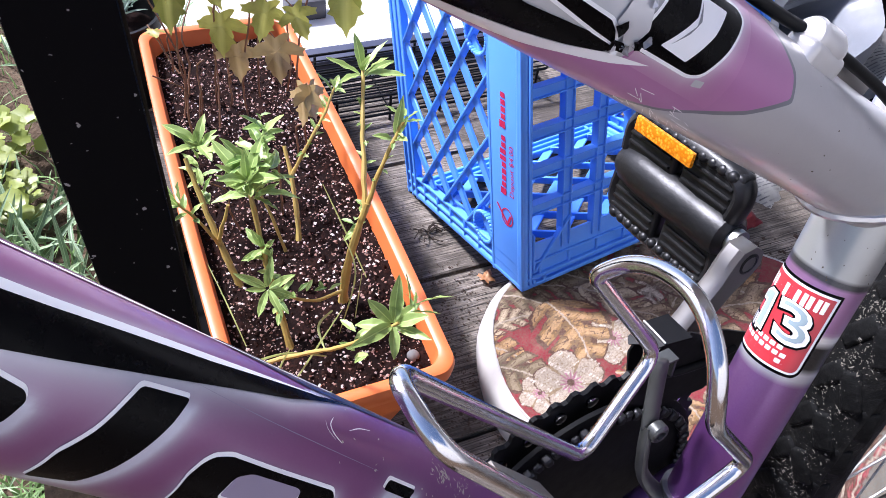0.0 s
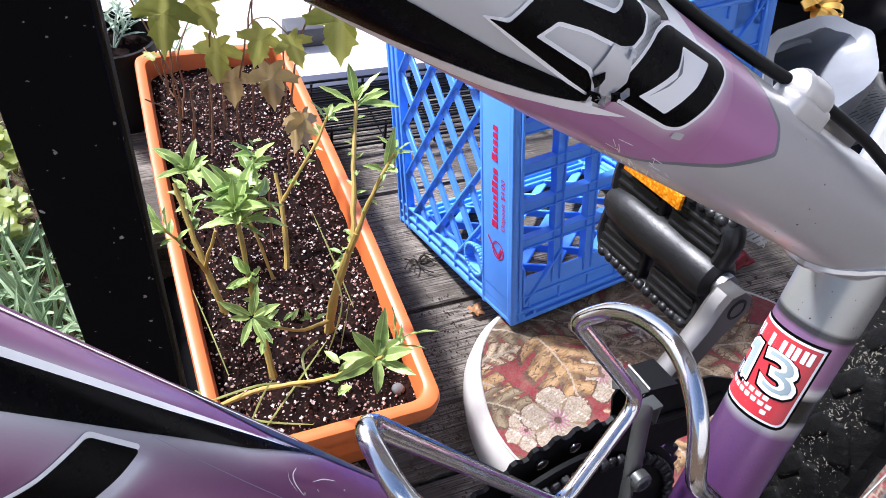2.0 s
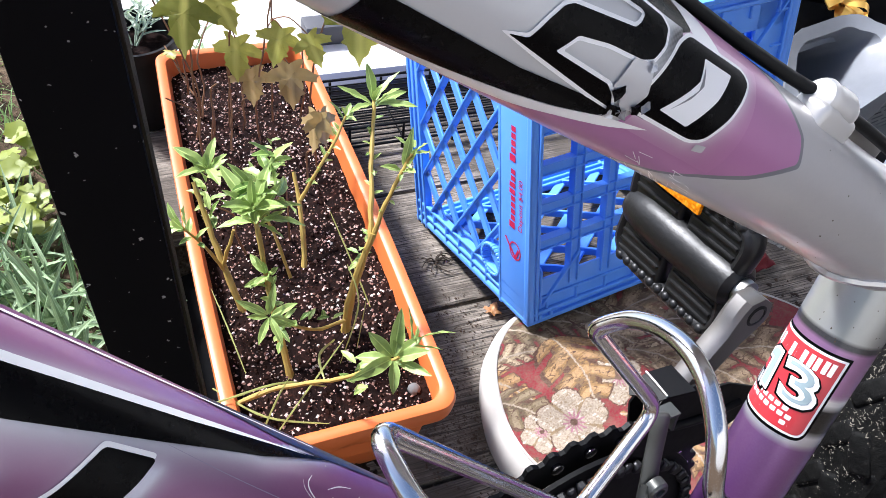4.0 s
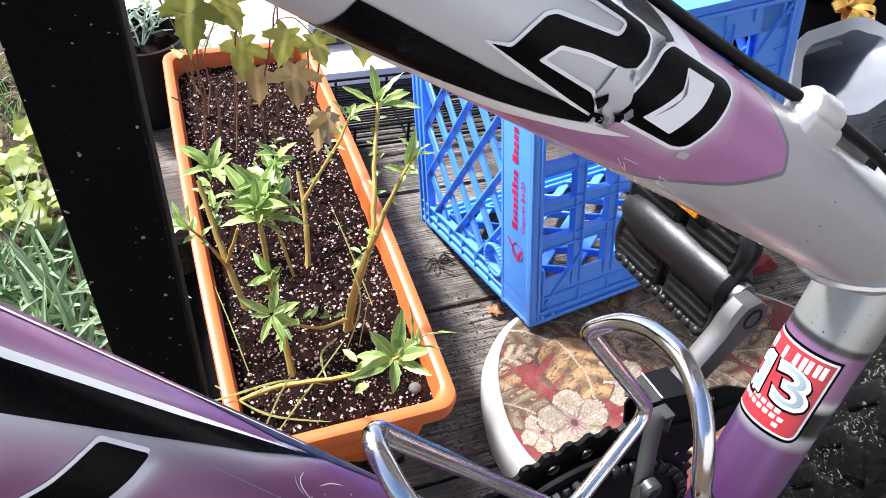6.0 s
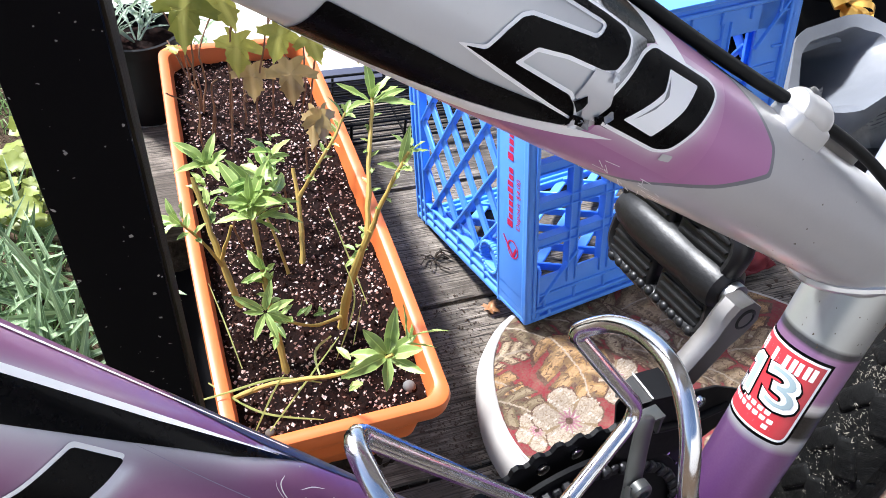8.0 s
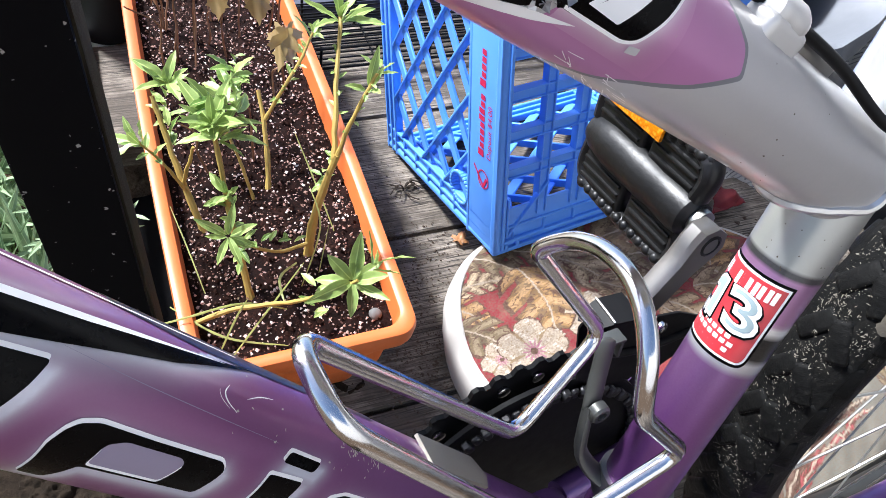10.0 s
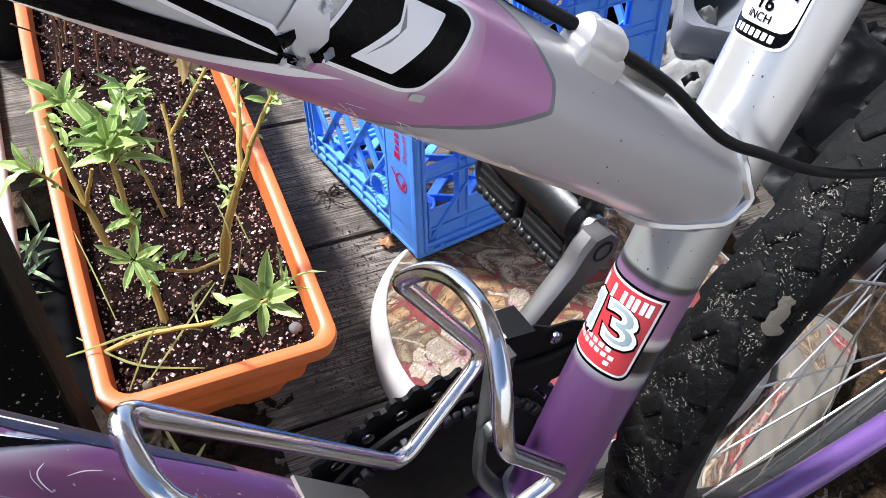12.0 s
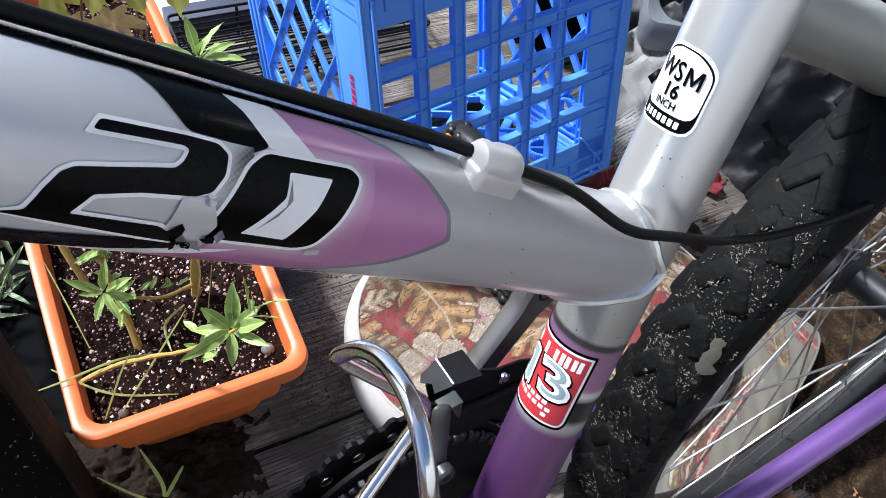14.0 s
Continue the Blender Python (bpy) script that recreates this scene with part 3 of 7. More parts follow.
def airbrushed(skin, span, step, colour, parent, label, lift=0.07):
    """A thin coat on the near side of a tube; colour gives rgb at (along, around) in mm."""
    ss, cs = np.arange(span[0], span[1] + step, step), np.arange(span[2], span[3] + step, step)
    gs, gc = np.meshgrid(ss, cs, indexing="ij")
    rgb = colour(gs, gc).reshape(-1, 3)
    pts = [skin.at(a, b, lift) for a, b in zip(gs.ravel(), gc.ravel())]
    n, m = len(ss), len(cs)
    faces = [(i * m + j, i * m + j + 1, i * m + m + j + 1, i * m + m + j) for i in range(n - 1) for j in range(m - 1)]
    q = (pts[1] - pts[0]).cross(pts[m] - pts[0])
    if q.dot(skin.near) > 0:
        faces = [f[::-1] for f in faces]
    me = bpy.data.meshes.new("airbrushed_coat")
    me.from_pydata(pts, [], faces)
    me.shade_smooth()
    at = me.color_attributes.new("fade", "FLOAT_COLOR", "POINT")
    at.data.foreach_set("color", np.concatenate([rgb, np.ones((len(rgb), 1))], 1).ravel())
    me.materials.append(AIRBRUSH)
    ob = new("airbrushed_coat", me)
    ob.parent = parent
    ob["label"] = label
    return ob


def blend(a, b, f):
    return a + (np.array(b) - a) * np.clip(f, 0, 1)[..., None]


# top tube graphics
TT.shape([(340, 37), (300, 34.5), (259.3, 32.5), (234.5, 31.5), (219.4, 31.2), (210.8, 31.5), (206.9, 27.3), (203.9, 23.1), (200.1, 18.6), (191.4, 18.2), (185.8, 16.2), (180.2, 19.0), (183.9, 23.5), (186.0, 26.8), (190.2, 31.5), (154.1, 31.9), (134.4, 32.5), (120.5, 32.7), (117.8, 60.0), (340, 60.0)], D_BLACK, top_tube, 0.15)
TT.shape([(190.3, 31.7), (177.7, 31.6), (172.5, 23.8), (166.8, 18.0), (180.2, 18.6), (183.9, 23.3), (186.2, 27.1)], D_WHITE, top_tube, 0.2, soft=0.6)
purple_edge = [(176.7, 31.5), (157.4, 31.3), (141.7, 26.8), (130.9, 19.8), (122.0, 12.0), (119.4, 4.8), (134.8, -4.6), (149.9, -11.6), (161, -18.6), (176, -25.5), (200, -32), (262, -40), (262, -31), (225, -25), (205, -17.6), (191, -12.6), (180, -8.4), (164.7, -4.9), (154.1, 5.3), (152.7, 15.7), (164.9, 19.2), (172.8, 24.0)]
TT.shape(purple_edge, D_GREY, top_tube, 0.08, grow=1.6)
LILAC_FULL = [(176.7, 31.5), (157.4, 31.3), (141.7, 26.8), (130.9, 19.8), (122.0, 12.0), (119.4, 4.8), (134.8, -4.6), (149.9, -11.6), (161, -18.6), (176, -25.5), (200, -32), (262, -40), (262, -31), (225, -25), (205, -17.6), (191, -12.6), (186.9, -1.2), (184.8, 16.2), (172.8, 24.0)]
TT.shape(LILAC_FULL, D_LILAC, top_tube, 0.1, "lilac nose of the top tube graphic")
ZERO = [(185.5, 13.6), (181.4, 17.4), (176.8, 17.5), (156.9, 18.2), (154.0, 16.1), (155.1, 12.1), (157.9, 5.0), (162.4, -2.9), (166.5, -4.6), (192.4, -4.9)]


def nose(s, c):
    d = poly_distance(s, c, ZERO)
    base = np.zeros(s.shape + (3,)) + np.array((0.46, 0.19, 0.38))
    return blend(base, (0.76, 0.7, 0.74), np.exp(-np.maximum(d, 0) / 2.6) * 0.9)


airbrushed(TT, (149, 188, -10.5, 21), 0.8, nose, top_tube, "lilac lacquer fading to white round the numeral", 0.22)
TT.shape([(180, -7.8), (195, -10.4), (207, -14.7), (219, -17.9), (232, -20.8), (262, -27), (262, -31), (225, -25), (214.9, -22.2), (204.4, -17.4), (191, -12.6)], D_WHITE, top_tube, 0.16, soft=0.8)
TT.shape([(194, -7.4), (203, -7.8), (212, -8.6), (224, -9.8), (262, -10), (262, -26.6), (232, -20.4), (219, -17.5), (207, -14.3), (196, -10.6)], D_BLACK, top_tube, 0.18, soft=0.8)
two = [(219.3, 14.7), (218.1, 17.0), (200.4, 17.4), (193.3, 17.1), (190.8, 15.2), (190.9, 10.8), (193.0, 6.7), (196.5, 5.2), (207.8, 4.2), (216.7, 2.3), (219.8, -2.8), (201.6, -3.1), (198.4, -4.7), (195.4, -7.6), (203.9, -7.1), (220.8, -5.6), (232.5, -4.6), (227.6, -3.3), (225.7, 2.1), (223.7, 5.8), (221.5, 7.2), (202.1, 10.4), (200.6, 12.1), (199.7, 14.5), (201.0, 15.2)]
TT.shape(two, D_WHITE, top_tube, 0.2, grow=0.95, soft=0.8)
TT.shape(two, D_BLACK, top_tube, 0.26, "black numeral with a white outline", soft=0.8)
for pts in ([(259.6, 18.4), (244.5, 16.2), (239.0, 10.4), (243.1, 3.2), (260.0, 1.0)],):
    TT.shape(pts, D_WHITE, top_tube, 0.2, grow=1.1)
    TT.shape(pts, D_BLACK, top_tube, 0.26)
zero = [(185.5, 13.6), (181.4, 17.4), (176.8, 17.5), (156.9, 18.2), (154.0, 16.1), (155.1, 12.1), (157.9, 5.0), (162.4, -2.9), (166.5, -4.6), (192.4, -4.9)]
TT.shape(zero, D_WHITE, top_tube, 0.24, grow=1.0, soft=2)
TT.shape(zero, D_BLACK, top_tube, 0.26, "black numeral with a white outline", soft=2)
TT.shape([(174.9, 14.2), (162.6, 14.6), (165.5, 6.9), (171.1, -2.3), (182.9, -2.0), (177.4, 4.8), (174.8, 8.3)], D_WHITE, top_tube, 0.32, soft=0.6)
TT.shape([(174.2, 12.7), (174.1, 6.4), (180.0, -0.7), (175.4, 3.8), (172.8, 7.9)], D_GREY, top_tube, 0.36, soft=0.3)


def between(s, c):
    """Silver that darkens in a dotted fade towards the second numeral."""
    d = np.maximum(poly_distance(s, c, ZERO) - 1.6, 0)
    base = np.zeros(s.shape + (3,)) + np.array((0.6, 0.61, 0.62))
    side = 0.45 + 0.55 * np.abs(np.clip((c - 6) / 10, -1, 1))
    dots = 0.5 + 0.5 * np.sin(s * 3.9) * np.sin(c * 3.9)
    return blend(base, (0.012, 0.012, 0.014), np.exp(-(d / 2.6) ** 2) * side * (0.75 + 0.35 * dots))


airbrushed(TT, (184.5, 193.5, -6, 18), 0.4, between, top_tube, "silver lacquer with a dotted dark fade", 0.3)
# peeled corner of the graphic
TT.shape([(199.2, 4.7), (192.4, 5.8), (189.2, -0.7), (191.0, -6.0), (193.9, -6.5), (195.9, -4.3), (200.3, -2.7)], D_SILVER, top_tube, 0.4, "peeling silver corner of the graphic", soft=0.5)
TT.shape([(163.2, -4.6), (159.3, -3.9), (158.8, -5.9), (162.8, -6.7)], D_SILVER, top_tube, 0.36, soft=0.5)
rnd = random.Random(9)
for s, c, w, mat in ((195.2, -7.1, 3.0, D_BLACK), (192.2, -7.4, 2.4, D_GREY), (189.6, -4.5, 2.2, D_BLACK), (197.8, -3.7, 2.2, D_BLACK), (193.9, -8.2, 2.6, D_SILVER), (188.0, -3.1, 1.6, D_GREY), (192.9, 5.4, 1.8, D_SILVER)):
    bm = bmesh.new()
    k = 7
    rim = [bm.verts.new((s + w * rnd.uniform(0.35, 1.15) * math.cos(2 * math.pi * j / k), c + w * rnd.uniform(0.35, 1.15) * math.sin(2 * math.pi * j / k), rnd.uniform(0.2, 1.4))) for j in range(k)]
    mid = bm.verts.new((s, c, 0.4))
    for j in range(k):
        bm.faces.new((mid, rim[j], rim[(j + 1) % k]))
    part("peeling_flake", TT.lay(bm, 0.3), mat, top_tube, smooth=False)
random.seed(4)
for i in range(26):
    s, c = random.uniform(146, 178), random.uniform(-24, -14)
    l, a = random.uniform(2, 7), random.uniform(-0.7, 0.1)
    TT.shape([(s, c), (s - l * math.cos(a), c + l * math.sin(a)), (s - l * math.cos(a), c + l * math.sin(a) + 0.22), (s, c + 0.25)], D_WHITE, top_tube, 0.4, soft=0, name="scratch")
# down tube graphics: stripes and outlined plain shapes
DT.shape([(262, 27), (209.9, 30.6), (160, 35), (114.7, 41), (92.8, 44.6), (130, 33.5), (168, 26), (205, 19.3), (262, 10)], D_BLACK, down_tube, 0.2)
DT.shape([(262, 27), (209.9, 30.4), (160, 34.8), (108, 41.4), (160, 37), (209.9, 33), (262, 30.6)], D_WHITE, down_tube, 0.26, soft=0.5)
DT.shape([(262, 46), (200, 47.5), (100, 50), (100, 49), (200, 46.2), (262, 44.6)], D_WHITE, down_tube, 0.22, soft=0.3)
GLYPHS = (([(182, 20.6), (167, 21.8), (169.5, 14.4), (173, 6.3), (176.5, -1.4), (181, -10), (192.5, -13), (192, -1), (187.5, 7.5), (184.5, 15.2)], []),
          ([(155, -4), (156, 2.5), (154.5, 7.1), (152, 9.8), (146.5, 11.4), (129, 11), (109.5, 11), (102.5, 11), (100, 8.6), (101, 5.5), (104, -1.8), (143, -2.6), (147, -12), (154, -12)], [[(142, -0.6), (141.5, 6.3), (136.5, 8.6), (117, 8.6), (115, 7.1), (118.5, -0.3)]]),
          ([(77, 20.3), (61, 19.9), (63.5, 16), (79, 16.4)], []), ([(82, 11.7), (66, 12.1), (69.5, 0.9), (70.5, -5.7), (74, -14), (86, -16), (83.5, -1.8)], []),
          ([(53.5, -1), (49, 9.4), (42, 12.1), (10, 12.5), (-6, 12), (-8, 4), (10, -6), (40, -10), (52, -8)], [[(38, 0), (38, 5), (32, 8), (10, 8.5), (12, 1)]]), ([(-18, 14), (-33, 14), (-28, -10), (-14, -12)], []),
          ([(236, 15), (214, 12.1), (208, 11), (206.5, 9), (208, 3.2), (214, -6), (236, -14)], []))
D_NAVY = decal_mat("navy_decal", (0.012, 0.013, 0.035), 0.3, gloss=0.3)
D_HOLE = decal_mat("pale_violet_decal", (0.3, 0.26, 0.36), 0.32, 0.2)


def down_fade(s, c):
    base = np.zeros(s.shape + (3,)) + np.array((0.2, 0.062, 0.17))
    base = blend(base, (0.15, 0.05, 0.165), (120 - s) / 120)
    # Highlight along the tube's upper side, put into the colour.
    base = blend(base, (0.27, 0.09, 0.21), np.exp(-((c - 36) / 6) ** 2) * np.clip((s - 90) / 60, 0, 1))
    line = np.interp(s, [60, 92, 130, 168, 205, 262], [48, 43.6, 32.5, 25, 18.3, 9])
    below = np.clip(line - c, 0, 99)
    base = blend(base, (0.55, 0.57, 0.62), np.exp(-below / (1.6 + np.clip((s - 90) / 24, 0, 3.6))) * (c < line + 6) * np.clip((s - 84) / 30, 0, 1) * 0.82)
    base = blend(base, (0.78, 0.76, 0.78), np.exp(-np.abs(c - line - 12 - (s - 90) * 0.02) / 2.2) * np.clip((s - 140) / 60, 0, 1) * 0.6)
    for shp, holes in GLYPHS:
        d = np.maximum(poly_distance(s + 2.2, c + 2.4, shp), 0)
        base = blend(base, (0.6, 0.62, 0.7), np.exp(-d / 2.0) * 0.9)
    return base


airbrushed(DT, (-60, 300, -34, 58), 1.2, down_fade, down_tube, "purple lacquer with airbrushed silver fades and a painted top highlight")
for shp, holes in GLYPHS:
    DT.shape([(a + 0.5, b + 0.95) for a, b in shp], D_WHITE, down_tube, 0.2, grow=0.35)
    DT.shape(shp, D_BLACK, down_tube, 0.26, "black shape with a white upper outline")
    for h in holes:
        DT.shape([(a, b - 0.8) for a, b in h], D_WHITE, down_tube, 0.3, grow=0.2)
        DT.shape(h, D_HOLE, down_tube, 0.34)


MUD_PALE = plain("pale_mud", (0.5, 0.46, 0.4), 0.95, 0, 0.4, 200, 0.3, 0.0005)


def stroke(skin, pts, w, mat, parent, name="scratch"):
    """A thin tapering line through (along, around) points."""
    mid = smooth_path([V(a, b, 0) for a, b in pts], 5)
    left, right = [], []
    for i, p in enumerate(mid):
        t = (mid[min(i + 1, len(mid) - 1)] - mid[max(i - 1, 0)]).normalized()
        q = V(-t.y, t.x, 0) * w * (0.25 + 0.75 * math.sin(math.pi * i / (len(mid) - 1)))
        left.append(p + q)
        right.append(p - q)
    skin.shape([(p.x, p.y) for p in left + right[::-1]], mat, parent, 0.32, soft=0, name=name)


DT.shape([(150, 47.5), (117, 43.6), (97, 44), (60, 46.5), (20, 49), (20, 58), (150, 58)], D_NAVY, down_tube, 0.2, soft=1)
stroke(DT, [(108.7, 33.5), (110.6, 30.6), (109.2, 28), (104.8, 25.6)], 0.28, D_WHITE, down_tube)
stroke(DT, [(101.2, 30.8), (95.1, 33.4), (88.5, 34.6)], 0.2, D_WHITE, down_tube)
stroke(DT, [(113, 31), (112, 28.5), (108, 26)], 0.12, D_WHITE, down_tube)
stroke(DT, [(165, 26), (140, 24), (110, 22.5), (84, 21.5)], 0.13, D_HOLE, down_tube)
dr = random.Random(61)
for i in range(70):
    if i < 44:
        s, c = dr.gauss(36, 8), 27 + dr.gauss(0, 2.2) + (4 if i % 3 == 0 else 0)
    else:
        s, c = dr.uniform(-10, 105), dr.uniform(14, 42)
    a, l, w = dr.uniform(0, 3.14), dr.uniform(0.3, 1.6 if i < 44 else 0.8), dr.uniform(0.12, 0.42)
    stroke(DT, [(s - l * math.cos(a), c - l * math.sin(a)), (s + dr.uniform(-0.3, 0.3), c + dr.uniform(-0.3, 0.3)), (s + l * math.cos(a), c + l * math.sin(a))], w, MUD_PALE, down_tube, "dirt_fleck")

# seat tube stickers; x of the type runs from front to rear
def sticker_type(body, size, s, c, mat, parent, bold=0.0, squeeze=1.0):
    bm = letters(body, size, 0, 0, bold)
    for v in bm.verts:
        x, y = v.co.x * squeeze, v.co.y
        v.co = (s + y, c - x, 0)
    part("lettering", ST.lay(bm, 0.42), mat, parent)


def badge(s0, s1, c0, c1, mat, parent, lift, r=3.0, label="", cut=0.0, name="badge"):
    return ST.shape([(s0, c0), (s0, c1), (s1 - cut, c1), (s1, c1 - cut * 1.5), (s1, c0 + cut * 1.5), (s1 - cut, c0)], mat, parent, lift, label, soft=r, name=name)


sticker = badge(46.5, 95.5, 9.5, 58, D_BLACK, seat_tube, 0.15, 6, "red, white and black numbered tube badge")
badge(48.2, 94, 10.8, 57, D_WHITE, sticker, 0.2, 5)
badge(49.4, 92.8, 12, 56, D_RED, sticker, 0.25, 4)
for i in range(6):
    for e in (0, 2.9):
        badge(83.2 + 0.2 * i, 90 + 0.2 * i, 51.5 - i * 6.4 - 2.1 - e, 51.5 - i * 6.4 - e, D_WHITE, sticker, 0.33, 0.5, name="bar")
for j in range(3):
    for i in range(9 - j):
        badge(52 + j * 3.6, 54.3 + j * 3.6, 50 - i * 3.8 - 2.7 - j, 50 - i * 3.8 - j, D_WHITE, sticker, 0.33, 0.5, name="bar")
badge(58.5, 68, 38.5, 51.5, D_BLACK, sticker, 0.34, 1, name="bar")
for i in range(3):
    badge(60, 66.6, 50.6 - i * 4 - 2.6, 50.6 - i * 4, D_SILVER, sticker, 0.38, 0.4, name="bar")
for bold, lift, mat, up in ((2.1, 0.4, D_BLACK, -0.5), (1.35, 0.47, D_WHITE, 0), (-0.25, 0.55, D_TEAL, 0.5)):
    bm = letters("3", 27, 0, 0, bold)
    for v in bm.verts:
        v.co = (72.5 + up + v.co.y, 23.4 - v.co.x * 1.42 + v.co.y * 0.25, 0)
    part("lettering", ST.lay(bm, lift), mat, sticker)
for grow, lift, mat in ((2.0, 0.38, D_BLACK), (1.1, 0.45, D_WHITE), (-0.3, 0.53, D_TEAL)):
    ST.shape([(62.5, 42), (62.5, 37.2), (82, 38.4), (82, 42.4), (78.2, 47.4), (75.4, 47.4), (76.6, 42.6)], mat, sticker, lift, grow=grow, soft=0.5, name="lettering")
size_badge = badge(205.6, 238.4, 17.2, 47.0, D_WHITE, seat_tube, 0.12, 7, "white frame size badge", 5)
badge(206.6, 237.3, 18.2, 46.0, D_BLACK, size_badge, 0.16, 6.5, cut=5)
badge(212.2, 236.7, 18.8, 45.4, D_WHITE, size_badge, 0.2, 5.5, cut=5)
sticker_type("WS", 10.4, 228, 36.4, D_BLACK, size_badge, 0.14, 0.84)
M_FORM = [(0, 0), (1, 0), (1, 0.2), (0.4, 0.5), (1, 0.8), (1, 1), (0, 1), (0, 0.82), (0.66, 0.82), (0.12, 0.56), (0.12, 0.44), (0.66, 0.18), (0, 0.18)]
ST.shape([(224.3 + 7.2 * a, 28.6 - 6.6 * b) for a, b in M_FORM], D_BLACK, size_badge, 0.42, soft=0, name="lettering")
sticker_type("16", 7.6, 220.4, 32.2, D_BLACK, size_badge, 0.2)
sticker_type("INCH", 4.2, 215.2, 32.4, D_BLACK, size_badge, 0.05)
for i in range(7):
    badge(208.0, 210.8, 41.5 - i * 2.7 - 1.9, 41.5 - i * 2.7, D_WHITE, size_badge, 0.24, 0.4, name="bar")

# dirt specks on the collar of the seat tube and on the top tube
rnd = random.Random(12)
SPECK = plain("brown_speck", (0.1, 0.075, 0.05), 0.9, 0, 0.4, 200, 0.2, 0.0004)
for skin, parent, count, s0, s1, c0, c1 in ((ST, seat_tube, 34, 100, 122, -14, 34), (TT, top_tube, 24, 26, 110, -26, 22), (ST, seat_tube, 10, 150, 205, 8, 40)):
    for i in range(count):
        s, c, w = rnd.uniform(s0, s1), rnd.uniform(c0, c1), rnd.uniform(0.12, 0.5)
        skin.shape([(s + w * math.cos(a) * rnd.uniform(0.5, 1.8), c + w * math.sin(a) * rnd.uniform(0.5, 1.1)) for a in (0, 1.1, 2.3, 3.4, 4.4, 5.4)], SPECK, parent, 0.12, soft=0.1, name="dirt_fleck")

# rear wheel
def around(r, n=0.0, a=0.0):
    return AXLE + V(r * math.cos(a), n, r * math.sin(a))


MUD = plain("dried_mud", (0.2, 0.18, 0.145), 0.95, 0, 0.4, 200, 0.5, 0.001)


def rear_wheel():
    bm = bmesh.new()
    steps, prof = 128, [(0.283, -0.013), (0.287, -0.018), (0.3, -0.024), (0.316, -0.026), (0.328, -0.022), (0.333, -0.012), (0.334, 0.0)]
    prof = prof + [(r, -n) for r, n in reversed(prof[:-1])]
    rings = [[bm.verts.new(around(r, n, 2 * math.pi * i / steps)) for r, n in prof] for i in range(steps)]
    for i in range(steps):
        a, b = rings[i], rings[(i + 1) % steps]
        for j in range(len(prof) - 1):
            bm.faces.new((a[j], a[j + 1], b[j + 1], b[j]))
    tyre = part("rear_tyre", bm, RUBBER, bicycle, "knobbly black tyre caked with dried mud")
    blocks = []
    for l, w in ((0.0235, 0.012), (0.026, 0.0125)):
        bm = bmesh.new()
        box(bm, (0, 0, 0), (l, w, 0.006), 0.0028)
        me = bpy.data.meshes.new("tread_block")
        bm.to_mesh(me)
        bm.free()
        me.materials.append(RUBBER)
        me.shade_smooth()
        blocks.append(me)
    for i in range(62):
        a = 2 * math.pi * i / 62
        for nn in (-0.0215, 0.0215, -0.0075, 0.0075):
            inner = abs(nn) < 0.01
            rad = 0.3322 if inner else 0.3242
            tilt = (0.16 if inner else 0.7) * (1 if nn < 0 else -1)
            b = a + (math.pi / 62 if inner else 0)
            ob = new("tread_block", blocks[1 if inner else 0])
            ob.parent = tyre
            ob.matrix_basis = Matrix.Translation(around(rad, nn, b)) @ Matrix.Rotation(-b + math.pi / 2, 4, "Y") @ Matrix.Rotation(tilt, 4, "X") @ Matrix.Rotation((0.5 if inner else 0.15) * (1 if nn < 0 else -1), 4, "Z")
    # dried mud splashes on the sidewall
    bm = bmesh.new()
    rnd = random.Random(8)
    homes = [(rnd.uniform(140, 186), rnd.uniform(-0.024, 0.016)) for k in range(46)]
    for i in range(2400):
        ca, cn = homes[min(45, int(rnd.random() ** 0.8 * 46))]
        a, nn = radians(rnd.gauss(ca, 1.1)), rnd.gauss(cn, 0.0035)
        if rnd.random() < 0.2:
            a, nn = radians(rnd.uniform(140, 190)), rnd.uniform(-0.024, 0.015)
        w = 0.0001 + 0.00034 * rnd.random() ** 2.5
        nn = max(-0.0255, min(0.018, nn))
        r = 0.3358 - 0.0125 * (abs(nn) / 0.026) ** 2.2
        c = around(r, nn, a)
        k = rnd.randint(4, 6)
        tx, rx = V(-math.sin(a), 0, math.cos(a)), V(math.cos(a), 0, math.sin(a))
        sx = V(0, 1, 0)
        turn, long = rnd.uniform(0, 3.14), rnd.uniform(1.0, 4.5)
        tx, sx = tx * math.cos(turn) + sx * math.sin(turn), sx * math.cos(turn) - tx * math.sin(turn)
        base = [bm.verts.new(c + (tx * math.cos(q) * long * rnd.uniform(0.7, 1.2) + sx * math.sin(q) * rnd.uniform(0.5, 1.3)) * w) for q in (2 * math.pi * j / k for j in range(k))]
        tip = bm.verts.new(c + rx * w * 0.6)
        for j in range(k):
            bm.faces.new((base[j], base[(j + 1) % k], tip))
    tagged(part("mud_spatter", bm, MUD, tyre, "pale dried mud flecks"), kind="stuff")
    bm = bmesh.new()
    for a, nn, w in ((155.8, -0.0205, 0.0062), (154.9, -0.0185, 0.0058), (153.9, -0.019, 0.0055), (153.1, -0.0178, 0.0045)):
        a = radians(a)
        c = around(0.333, nn, a)
        tx, rx = V(-math.sin(a), 0, math.cos(a)), V(math.cos(a), 0, math.sin(a))
        sx = V(0, 1, 0) + rx * 0.5
        vs = [bm.verts.new(c + (tx * math.cos(q) + sx * math.sin(q) * 0.8) * w * rnd.uniform(0.6, 1.1)) for q in (2 * math.pi * j / 13 for j in range(13))]
        tip = bm.verts.new(c + rx * 0.0004 + V(0, -0.0003, 0))
